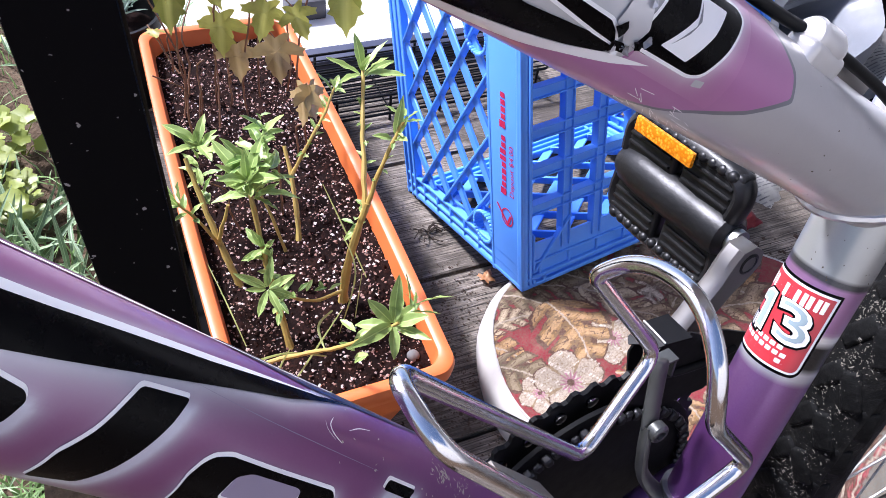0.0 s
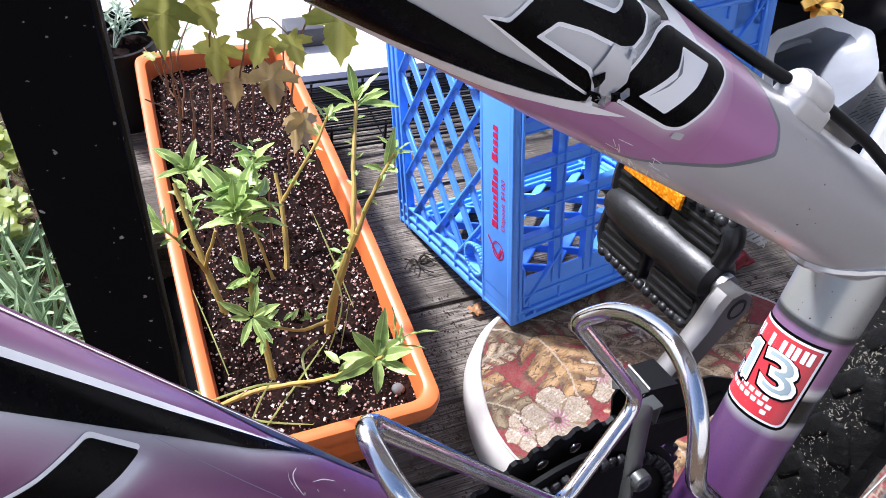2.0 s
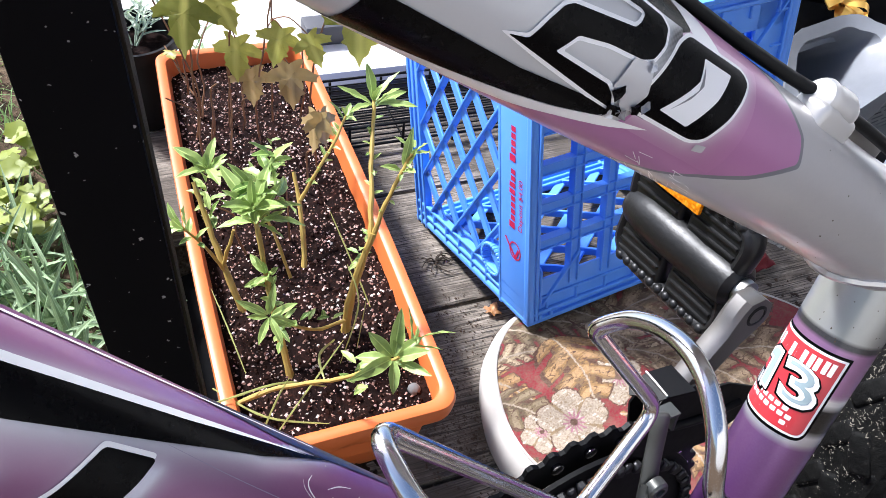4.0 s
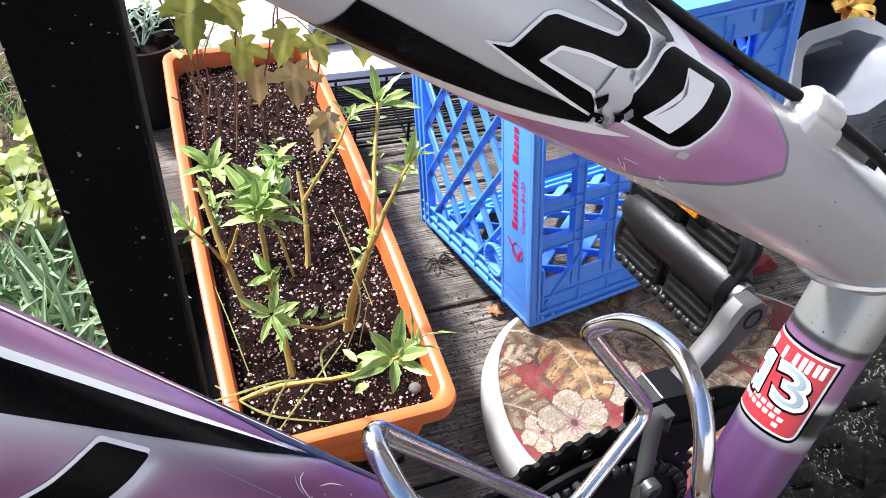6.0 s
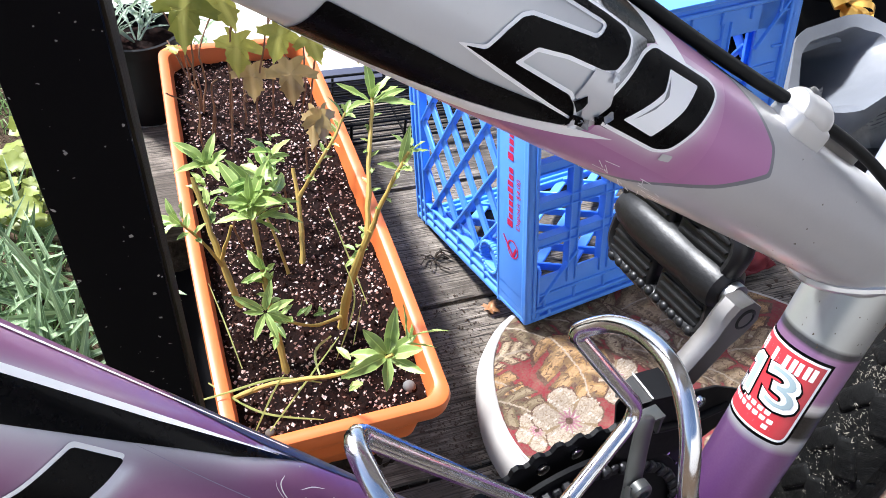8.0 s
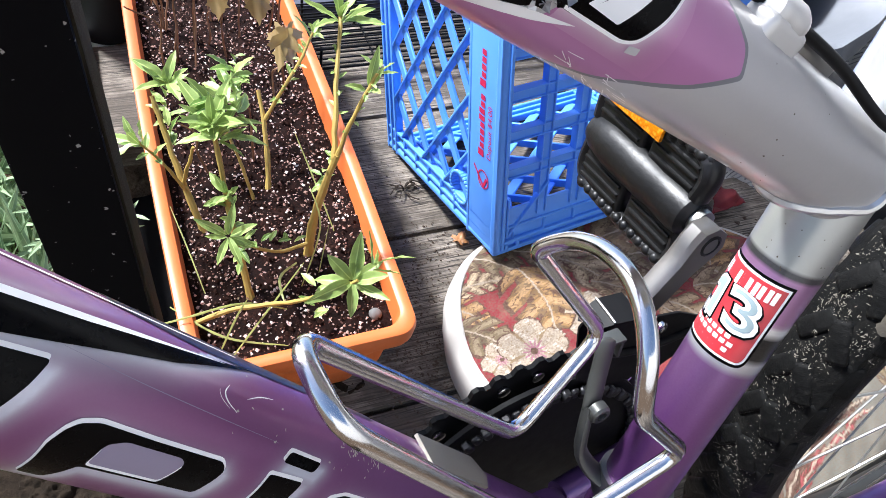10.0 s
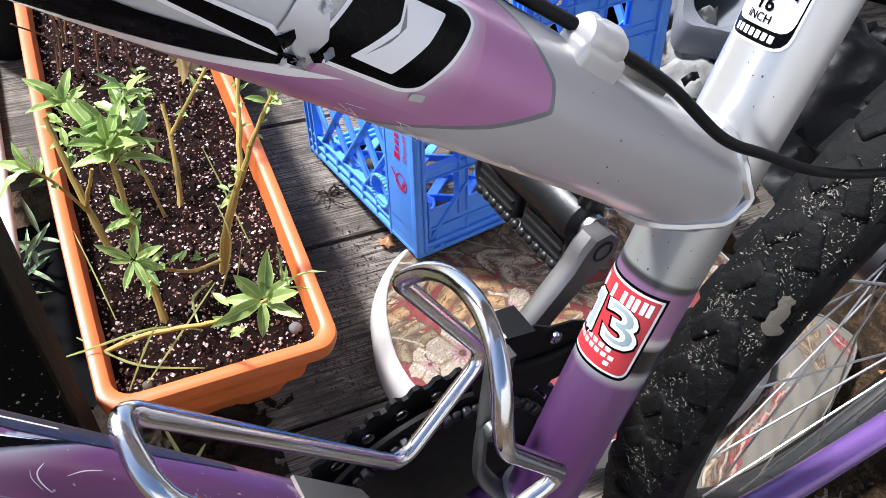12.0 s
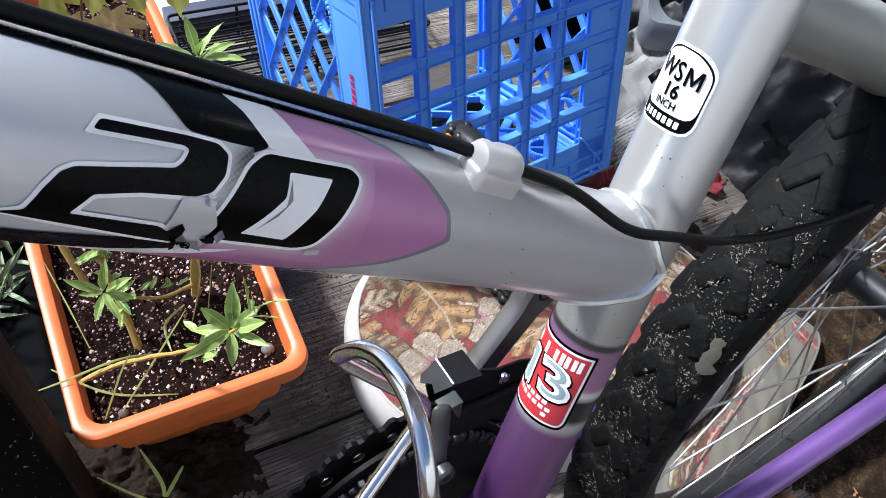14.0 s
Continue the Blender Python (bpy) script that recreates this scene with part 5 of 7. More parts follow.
def lattice_wall(w, h, strip=0.062):
    """A side wall in its own plane: x along, z up, outside at y = 0; a smooth strip at one end, crossing ribs beyond it."""
    bm = bmesh.new()
    box(bm, (strip / 2, 0.002, h / 2), (strip, 0.004, h - 0.006), 0.0012)
    for x in (strip, w - 0.03, w - 0.017, w - 0.004):
        bar2(bm, (x, 0.0), (x, h), 0.0055, 0.012, -0.001)
    box(bm, (w - 0.016, 0.003, h / 2), (0.03, 0.003, h - 0.004), 0.0008)
    for z in (0.004, 0.02, 0.036, h - 0.036, h - 0.02, h - 0.004):
        bar2(bm, (0, z), (w, z), 0.005, 0.011, 0.0)
    box(bm, (w / 2, 0.005, 0.02), (w - 0.01, 0.003, 0.034), 0.0008)
    box(bm, (w / 2, 0.005, h - 0.02), (w - 0.01, 0.003, 0.034), 0.0008)
    for i in range(7):
        x = strip + (w - strip) * i / 6.5
        bar2(bm, (x, 0.004), (x, 0.036), 0.004, 0.009, 0.0)
    lo, hi = (strip + 0.003, 0.038), (w - 0.032, h - 0.038)
    d1, d2 = Vector((0.6, 0.8)), Vector((-0.64, 0.77))
    for i in range(-8, 16):
        seg = clipped((lo[0] + i * 0.052, lo[1]), d1, lo, hi)
        if seg:
            bar2(bm, *seg, 0.0145, 0.0035, 0.003)
    for i in range(0, 16):
        seg = clipped((lo[0] + i * 0.062, lo[1]), d2, lo, hi)
        if seg:
            bar2(bm, *seg, 0.004, 0.012, -0.0005)
    for z in (0.052, h - 0.052):
        ring2(bm, strip + 0.022, z, 0.021, 0.0045, 0.014, -0.002)
    return bm


def grid_wall(w, h):
    """The crate's bottom: a grid of square holes in a ribbed margin."""
    bm = bmesh.new()
    for x in (0.003, 0.014, w - 0.014, w - 0.003):
        bar2(bm, (x, 0), (x, h), 0.005, 0.012, 0.0)
    for z in (0.003, 0.014, h - 0.014, h - 0.003):
        bar2(bm, (0, z), (w, z), 0.005, 0.012, 0.0)
    x0, x1, z0, z1 = 0.02, w - 0.062, 0.062, h - 0.05
    for cx, cz, sx, sz in ((w / 2, z0 / 2, w, z0), (w / 2, (z1 + h) / 2, w, h - z1), (x0 / 2, h / 2, x0, h), ((x1 + w) / 2, h / 2, w - x1, h)):
        box(bm, (cx, 0.007, cz), (sx - 0.004, 0.0034, sz - 0.004), 0.0006)
    nx, nz = 6, 5
    ribs = []
    for i in range(1, nx):
        x, rib = x0 + (x1 - x0) * i / nx, bmesh.new()
        bar2(rib, (x, z0 - 0.01), (x, z1 + 0.01), 0.0125, 0.003, 0.0055)
        for e in (-0.0058, 0.0058):
            bar2(rib, (x + e, z0 - 0.02), (x + e, z1 + 0.02), 0.0016, 0.012, 0.002)
        ribs.append(rib)
    for j in range(1, nz):
        z, rib = z0 + (z1 - z0) * j / nz, bmesh.new()
        bar2(rib, (x0 - 0.01, z), (x1 + 0.01, z), 0.0135, 0.003, 0.0052)
        for e in (-0.0062, 0.0062):
            bar2(rib, (x0 - 0.01, z + e), (x1 + 0.04, z + e), 0.0016, 0.012, 0.002)
        ribs.append(rib)
    for a, b in (((0.02, 0.02), (0.075, 0.085)), ((0.02, 0.075), (0.02, 0.02)), ((w - 0.06, h - 0.07), (w - 0.018, h - 0.02)), ((w - 0.06, 0.07), (w - 0.02, 0.02))):
        bar2(bm, a, b, 0.003, 0.008, 0.001)
    for i in range(8):
        x = 0.03 + (w - 0.06) * i / 7
        bar2(bm, (x, 0.016), (x, 0.032), 0.003, 0.007, 0.002)
        bar2(bm, (x, h - 0.032), (x, h - 0.016), 0.003, 0.007, 0.002)
        z = 0.03 + (h - 0.06) * i / 7
        bar2(bm, (w - 0.032, z), (w - 0.014, z), 0.003, 0.007, 0.002)
    bar2(bm, (0.016, 0.034), (w - 0.016, 0.034), 0.003, 0.007, 0.002)
    return bm, ribs


def milk_crate():
    top = thing("milk_crate", "blue plastic milk crate standing on its side", "crate", CRATE)
    wall = lattice_wall(CD, CH)
    wall.transform(axes((0, 0, 0), (0, 1, 0), (1, 0, 0), (0, 0, 1)))
    bmesh.ops.reverse_faces(wall, faces=wall.faces[:])
    face = part("side_wall", wall, BLUE, top, "lattice side wall with red print")
    wall = lattice_wall(CD, CH)
    wall.transform(axes((CW, 0, 0), (0, 1, 0), (-1, 0, 0), (0, 0, 1)))
    part("side_wall", wall, BLUE, top)
    wall = lattice_wall(CD, CW)
    wall.transform(axes((0, 0, 0), (0, 1, 0), (0, 0, 1), (1, 0, 0)))
    part("side_wall", wall, BLUE, top)
    wall = lattice_wall(CD, CW)
    wall.transform(axes((0, 0, CH), (0, 1, 0), (0, 0, -1), (1, 0, 0)))
    bmesh.ops.reverse_faces(wall, faces=wall.faces[:])
    part("side_wall", wall, BLUE, top)
    bm, ribs = grid_wall(CW, CH)
    panel = part("bottom_panel", bm, BLUE, top, "grid of square holes")
    for rib in ribs:
        part("rib", rib, BLUE, panel)
    for x in (0, CW):
        for z in (0, CH):
            bm = bmesh.new()
            sx, sz = (0.006 if x == 0 else -0.006), (0.006 if z == 0 else -0.006)
            sweep(bm, [V(x + sx, 0.003, z + sz), V(x + sx, CD, z + sz)], 0.0068, 12)
            part("corner_rail", bm, BLUE, top)
    for x in (0, CW):
        bm = bmesh.new()
        sweep(bm, [V(x + (0.006 if x == 0 else -0.006), 0.006, 0.004), V(x + (0.006 if x == 0 else -0.006), 0.006, CH - 0.004)], 0.0066, 12)
        part("corner_rail", bm, BLUE, top)

    def printed(bm, y, z, turn=90):
        """Flat red print on the outer strip, reading upwards."""
        for v in bm.verts:
            a, b = v.co.x, v.co.y
            v.co = (-0.0006, y + b, z + a)
        bmesh.ops.recalc_face_normals(bm, faces=bm.faces[:])
        if sum(f.normal.x for f in bm.faces) > 0:
            bmesh.ops.reverse_faces(bm, faces=bm.faces[:])
        part("print", bm, RED_INK, face)

    # maker's name as plain bars, then the deposit line
    bm = bmesh.new()
    rnd = random.Random(3)
    z = 0.0
    for wd in (9, 5):
        for i in range(wd):
            w = 0.0062 if i else 0.0085
            hgt = 0.0085 if i else 0.0125
            if rnd.random() < 0.25:
                hgt = 0.0115
            bmesh.ops.create_grid(bm, x_segments=1, y_segments=1, size=0.5, matrix=Matrix.Translation((z + w / 2, hgt / 2 - 0.004, 0)) @ Matrix.Diagonal((w, hgt, 1, 1)))
            z += w + 0.0022
        z += 0.007
    printed(bm, 0.033, 0.125)
    printed(letters("Deposit $4.00", 0.0115), 0.0175, 0.16)
    bm = bmesh.new()
    pts = [(0.012 * math.cos(a), 0.012 * math.sin(a)) for a in (2 * math.pi * i / 30 for i in range(30))]
    o = [bm.verts.new((x, y, 0)) for x, y in pts]
    q = [bm.verts.new((x * 0.84, y * 0.84, 0)) for x, y in pts]
    for i in range(30):
        bm.faces.new((o[i], o[(i + 1) % 30], q[(i + 1) % 30], q[i]))
    for poly in ([(-0.009, 0.003), (-0.006, 0.005), (0.0, -0.006), (-0.003, -0.009)], [(-0.003, -0.009), (0.0, -0.011), (0.022, 0.01), (0.02, 0.012)]):
        bm.faces.new([bm.verts.new((y, x, 0)) for x, y in poly])
    printed(bm, 0.028, 0.096)


milk_crate()

# ---- cushions ----
PIPING = plain("cream_edge_cloth", (0.44, 0.41, 0.38), 0.85, 0, 0.3, 50, 0.3, 0.0006)
# Soiled cream cloth, with the shade behind the wheel put into its colour.
SOILED_SHADED = plain("soiled_shaded_cloth", (0.13, 0.125, 0.105), 0.9, 0, 0.5, 40, 0.4, 0.0008)
INK = {"red": (0.17, 0.008, 0.017), "cream": (0.33, 0.27, 0.205), "tan": (0.21, 0.145, 0.08), "gold": (0.25, 0.14, 0.05), "olive": (0.13, 0.095, 0.048), "brown": (0.06, 0.022, 0.013), "pink": (0.3, 0.11, 0.17), "straw": (0.31, 0.235, 0.145)}


def printed_cloth():
    """Woven cloth that takes its printed colours from the cover's own pattern."""
    k = Nodes("printed_cloth", 0.88)
    at = k.n("ShaderNodeAttribute")
    at.attribute_name = "ink"
    fine, blot = k.noise(420.0, 3, 0.7), k.noise(38.0, 5, 0.7)
    col = k.mix(k.ramp(fine, [(0.38, 0.5), (0.6, 0.0)]), at.outputs["Color"], (0.12, 0.08, 0.05))
    col = k.mix(k.ramp(blot, [(0.5, 0.0), (0.72, 0.4)]), col, (0.17, 0.13, 0.085))
    k.base(col)
    k.bump(fine, 0.35, 0.0005).bump(blot, 0.3, 0.002)
    return k.m


PRINTED = printed_cloth()


def waver(x, y, f, seed):
    """A cheap wandering value in -1..1 over arrays."""
    return (np.sin(x * f + seed) * np.cos(y * f * 1.3 + seed * 2) + np.sin((x + y) * f * 0.7 + seed * 3) + 0.6 * np.sin((x - y * 1.7) * f * 2.1 + seed)) / 2.6


def ink_pattern(x, y, motifs, ground, seed):
    """Colours of the printed motifs over arrays of points; later motifs lie over earlier ones."""
    col = np.zeros(x.shape + (3,)) + np.array(ground)

    def put(mask, ink):
        np.copyto(col, np.array(ink), where=(mask > 0)[..., None])

    for kind, mx, my, ang, l, w, ink in motifs:
        near = np.hypot(x - mx, y - my) < l
        if not near.any():
            continue
        dx, dy = x - mx, y - my
        u = (dx * math.cos(ang) + dy * math.sin(ang)) / l + 0.5
        v = (-dx * math.sin(ang) + dy * math.cos(ang))
        v = v + 0.0016 * waver(x, y, 240, seed + mx * 50)
        if kind == "leaf":
            v = v - l * 0.1 * np.sin(np.pi * np.clip(u, 0, 1))
            half = w * 0.5 * np.sin(np.pi * np.clip(u, 0, 1) ** 0.75) ** 0.75
            lobes = np.cos((u * 4.1 - np.abs(v) / w * 1.9 + 0.12 * waver(x, y, 90, seed + mx * 30)) * 2 * np.pi)
            body = near & (u > 0) & (u < 1) & (np.abs(v) < half) & ((lobes > -0.8) | (np.abs(v) < half * 0.45))
            shade = waver(x, y, 330, seed + my * 40)
            dark, light = tuple(c * 0.55 for c in INK[ink]), tuple(min(0.5, c * 1.3 + 0.03) for c in INK[ink])
            put(body, INK[ink])
            put(body & (lobes > 0.45) & (shade > -0.45), light)
            put(body & (lobes < -0.2) & (shade < 0.35), dark)
            put(body & (lobes < -0.68) & (np.abs(v) > half * 0.25), INK["brown"])
            put(body & (v < 0) & (shade < -0.4), dark)
            put(body & (np.abs(v) > half * 0.88), INK["brown"])
            put(body & (np.abs(waver(x, y, 210, seed + mx * 90)) < 0.055) & (np.abs(v) > 0.002), INK["brown"])
            put(body & (np.abs(v) < 0.0012), INK["cream"])
        elif kind == "fern":
            v = v - l * 0.14 * np.sin(np.pi * np.clip(u, 0, 1))
            half = w * 0.5 * (1 - np.clip(u, 0, 1)) ** 0.6
            lobes = np.cos((u * 9 - np.abs(v) / w * 2.2) * 2 * np.pi)
            body = near & (u > 0) & (u < 1) & (np.abs(v) < half) & (lobes > -0.25 + 0.9 * np.abs(v) / w)
            put(body, INK[ink])
            put(body & (lobes > 0.75), INK["straw"])
        else:
            rr, aa = np.hypot(dx, dy), np.arctan2(dy, dx) - ang
            petal = l * 0.5 * (0.72 + 0.28 * np.abs(np.cos(aa * 2.5)) + 0.05 * waver(x, y, 300, seed))
            body = near & (rr < petal)
            put(body, INK["cream"])
            put(body & (rr > petal * 0.95), INK["brown"])
            put(body & (np.abs(waver(x, y, 260, seed + 6)) < 0.04), INK["tan"])
            put(body & (np.cos(aa * 5) < -0.93) & (rr > l * 0.12), INK["tan"])
            put(body & (waver(x, y, 380, seed + 2) > 0.5), (0.48, 0.41, 0.34))
            put(body & (rr < l * (0.1 + 0.06 * np.cos(aa * 13) + 0.03 * waver(x, y, 500, seed))), INK["pink"])
            put(body & (rr < l * 0.05), INK["brown"])
    return col


def cushion(m, ax, ay, h, power, label, seed, ground, edge_mat, motifs, step=0.0011):
    """A flat pad: printed top, plain edge band, piping along the seam. motifs: (kind, x, y, angle, length, width, ink)."""
    top = thing("cushion", label, "cushion", m, "floral cushions")
    n = 72
    nx, ny = int(2 * ax / step), int(2 * ay / step)
    a, b = np.meshgrid(np.linspace(-1, 1, nx), np.linspace(-1, 1, ny), indexing="ij")
    size = (np.abs(a) ** power + np.abs(b) ** power) ** (1 / power)
    fit = np.where(size > 1e-9, np.maximum(np.abs(a), np.abs(b)) / np.maximum(size, 1e-9), 1)
    x, y = a * ax * fit * 0.94, b * ay * fit * 0.94

    def height(px, py):
        f = np.minimum(1.0, ((np.abs(px) / ax) ** power + (np.abs(py) / ay) ** power) ** (1 / power))
        return h * (1.02 - 0.16 * f ** 5) + 0.0045 * waver(px, py, 24, seed) * (1 - f ** 4) + 0.0016 * waver(px, py, 75, seed + 4) * (1 - f ** 8)

    z = height(x, y)
    pts = np.stack([x, y, z], -1).reshape(-1, 3)
    faces = [(i * ny + j, i * ny + ny + j, i * ny + ny + j + 1, i * ny + j + 1) for i in range(nx - 1) for j in range(ny - 1)]
    me = bpy.data.meshes.new("cover")
    me.from_pydata(pts.tolist(), [], faces)
    me.shade_smooth()
    rgb = ink_pattern(x, y, motifs, ground, seed).reshape(-1, 3)
    at = me.color_attributes.new("ink", "FLOAT_COLOR", "POINT")
    at.data.foreach_set("color", np.concatenate([rgb, np.ones((len(rgb), 1))], 1).ravel())
    me.materials.append(PRINTED)
    cover = new("cover", me)
    cover.parent = top
    cover["label"] = "faded red, tan and cream floral print"

    def edge(f, i):
        q = 2 * math.pi * i / n
        c, s = math.cos(q), math.sin(q)
        return V(ax * f * math.copysign(abs(c) ** (2 / power), c), ay * f * math.copysign(abs(s) ** (2 / power), s), 0)

    bm = bmesh.new()
    lay = []
    for f, zz in ((0.938, h * 0.9), (0.965, h * 0.84), (0.99, h * 0.68), (1.0, h * 0.42), (0.99, h * 0.14), (0.96, 0.0), (0.5, 0.0)):
        lay.append([bm.verts.new(edge(f, i) + V(0, 0, zz + 0.0015 * noise.noise((i * 0.7, zz * 60, seed)))) for i in range(n)])
    for p, q in zip(lay, lay[1:]):
        for i in range(n):
            bm.faces.new((p[(i + 1) % n], p[i], q[i], q[(i + 1) % n]))
    part("edge_band", bm, edge_mat, top, "plain cream edge band")
    bm = bmesh.new()
    sweep(bm, [edge(0.942, i) + V(0, 0, h * 0.9) for i in range(n)], 0.0016, 8, True)
    part("piping", bm, edge_mat, top)


def scattered(ax, ay, count, seed, keep):
    r = random.Random(seed)
    out = []
    for i in range(count):
        x, y = r.uniform(-ax, ax), r.uniform(-ay, ay)
        if any(math.hypot(x - q[1], y - q[2]) < 0.042 for q in keep + out):
            continue
        p = r.random()
        if p < 0.16:
            out.append(("flower", x, y, r.uniform(0, 6), r.uniform(0.055, 0.075), 0.027, "cream"))
        elif p < 0.26:
            out.append(("fern", x, y, r.uniform(0, 6), r.uniform(0.07, 0.1), r.uniform(0.03, 0.045), r.choice(("straw", "tan", "cream"))))
        else:
            out.append(("leaf", x, y, r.uniform(0, 6), r.uniform(0.07, 0.105), r.uniform(0.04, 0.056), r.choice(("tan", "olive", "gold", "olive", "cream"))))
    return out


KEEP = [("leaf", 0.0, 0.118, 0.25, 0.17, 0.085, "tan"), ("leaf", 0.06, 0.07, -0.35, 0.15, 0.075, "olive"), ("leaf", 0.14, 0.13, 0.9, 0.14, 0.07, "gold"), ("leaf", 0.13, 0.03, -0.2, 0.14, 0.07, "tan"),
        ("leaf", -0.1, 0.115, 2.7, 0.11, 0.06, "olive"), ("leaf", -0.066, 0.045, -0.75, 0.13, 0.062, "straw"), ("leaf", -0.02, 0.02, -0.5, 0.12, 0.05, "tan"), ("leaf", -0.198, 0.075, -0.35, 0.1, 0.06, "olive"), ("leaf", -0.205, 0.045, 0.15, 0.07, 0.036, "straw"),
        ("leaf", -0.211, -0.033, -0.55, 0.088, 0.06, "olive"), ("leaf", -0.225, -0.1, 0.5, 0.06, 0.035, "olive"), ("leaf", -0.146, 0.018, -1.3, 0.11, 0.1, "gold"), ("flower", -0.199, -0.054, 0.9, 0.05, 0.02, "straw"), ("flower", -0.16, -0.044, 0.4, 0.088, 0.034, "cream")]
cushion(pose(0.362, 0.528, 0, 0, 0, 9), 0.252, 0.175, 0.072, 2.35, "flattened floral chair cushion lying on the deck boards", 1.0, INK["red"], PIPING, scattered(0.25, 0.17, 420, 4, KEEP) + KEEP)
# The ground colour is lowered for shade as well as soiling.
cushion(pose(0.605, 0.425, 0, 0, 0, 46), 0.18, 0.042, 0.04, 5.0, "soiled torn cream cushion, darkened for shade, lying behind the bicycle wheel", 5.0, (0.115, 0.11, 0.092), SOILED_SHADED,
        [("leaf", -0.07, 0.004, 0.06, 0.26, 0.024, "brown"), ("leaf", -0.09, 0.0, 0.1, 0.16, 0.013, "red"), ("leaf", 0.0, 0.004, -0.05, 0.08, 0.01, "red"), ("leaf", 0.12, 0.012, 0.5, 0.09, 0.04, "olive"), ("leaf", 0.15, -0.012, 1.2, 0.05, 0.025, "red"), ("leaf", -0.15, 0.024, 0.2, 0.07, 0.016, "olive")], 0.002)

# ---- plants in the planter ----
STEM = plain("yellow_green_bark", (0.42, 0.29, 0.065), 0.6, 0, 0.35, 90, 0.3, 0.0006)
BROWN_STEM = plain("brown_twig", (0.23, 0.115, 0.055), 0.75, 0, 0.35, 90, 0.3, 0.0006)
MAPLE = leaf_mat("maple_leaf", (0.16, 0.17, 0.02), (0.36, 0.34, 0.07), 0.45, veins=0.05)
MAPLE_DRY = leaf_mat("bronze_maple_leaf", (0.2, 0.12, 0.045), (0.38, 0.27, 0.11), 0.3, veins=0.05)
rng = random.Random(11)


def leaf_into(bm, base, direction, normal, length, width, curl=0.25, twist=0.0):
    """A lance-shaped leaf folded along its midrib, with wavy margins."""
    uv = bm.loops.layers.uv.verify()
    d = Vector(direction).normalized()
    nrm = Vector(normal)
    nrm = (nrm - d * nrm.dot(d)).normalized()
    s = d.cross(nrm)
    rows, prev = 9, None
    ph = length * 900
    for i in range(rows + 1):
        f = i / rows
        w = width * 0.5 * math.sin(math.pi * min(1, f ** 0.95)) ** 0.75 if 0 < i < rows else width * 0.03
        p = Vector(base) + d * length * f - nrm * length * curl * f * f
        tw = twist * f
        ss, nn = s * math.cos(tw) + nrm * math.sin(tw), nrm * math.cos(tw) - s * math.sin(tw)
        cur = [bm.verts.new(p + ss * w * e + nn * (abs(e) * w * (0.4 + 0.18 * math.sin(ph + i * 1.9 + e)))) for e in (-1, -0.45, 0, 0.45, 1)]
        if prev:
            for j in range(4):
                fc = bm.faces.new((prev[j], prev[j + 1], cur[j + 1], cur[j]))
                for lp, (a, b) in zip(fc.loops, ((j, i - 1), (j + 1, i - 1), (j + 1, i), (j, i))):
                    lp[uv].uv = (a / 4, b / rows)
        prev = cur


def whorl(at, axis, count, length, width, inv, parent, spread=62, rnd=rng):
    """A rosette of leaves round a shoot tip, each a part of its own."""
    axis = Vector(axis).normalized()
    x = axis.orthogonal().normalized()
    y = axis.cross(x)
    for i in range(count):
        a = 2.4 * i + rnd.uniform(-0.45, 0.45)
        out = x * math.cos(a) + y * math.sin(a)
        sp = radians(spread + rnd.uniform(-34, 34) - 30 * (i / max(1, count)))
        d = axis * math.cos(sp) + out * math.sin(sp)
        bm = bmesh.new()
        k = rnd.uniform(0.62 if spread > 70 else 0.5, 1.1)
        leaf_into(bm, Vector(at) + out * 0.0015 - axis * 0.016 * (1 - i / count) * rnd.uniform(0.4, 1), d, axis * math.sin(sp) - out * math.cos(sp), length * k, width * (0.45 + 0.55 * k) * rnd.uniform(0.75, 1.05), rnd.uniform(-0.05, 0.42), rnd.uniform(-0.5, 0.5))
        bm.transform(inv)
        part("leaf", bm, GREEN_LEAF, parent)


def willow(label, stems, rosettes, sprigs=()):
    """A cutting: stems as (points, radius), rosettes as (place, axis, count, length, width)."""
    base = Vector(stems[0][0][0])
    top = thing("willow_cutting", label, "plant", Matrix.Translation(base), "cuttings in the planter")
    inv = Matrix.Translation(-base)
    for pts, r in stems:
        bm = bmesh.new()
        path = smooth_path(pts, 5)
        k = len(path)
        path = [p + V(noise.noise(p * 60), noise.noise(p * 60 + V(9, 0, 0)), 0) * 0.0015 for p in path]
        sweep(bm, path, [r * (1 - 0.45 * i / k) * (1 + 0.12 * math.sin(i * 2.1)) for i in range(k)], 8)
        bm.transform(inv)
        part("stem", bm, STEM, top)
    for at, axis, count, length, width, *wide in rosettes:
        whorl(at, axis, count, length, width, inv, top, wide[0] if wide else 62)
    if sprigs:
        bm = bmesh.new()
        for a, b, count, size in sprigs:
            a, b = Vector(a), Vector(b)
            for i in range(count):
                p = a.lerp(b, (i + 0.5) / count)
                d = V(rng.uniform(-1, 1), rng.uniform(-1, 1), rng.uniform(0.0, 0.8))
                leaf_into(bm, p, d, V(0, 0, 1), size * rng.uniform(0.6, 1.2), size * 0.34, 0.2)
        bm.transform(inv)
        tagged(part("young_foliage", bm, GREEN_LEAF, top, "tiny pale green shoots"), kind="stuff")
    return top


TOCAM = V(0.1, -0.45, 0.8)
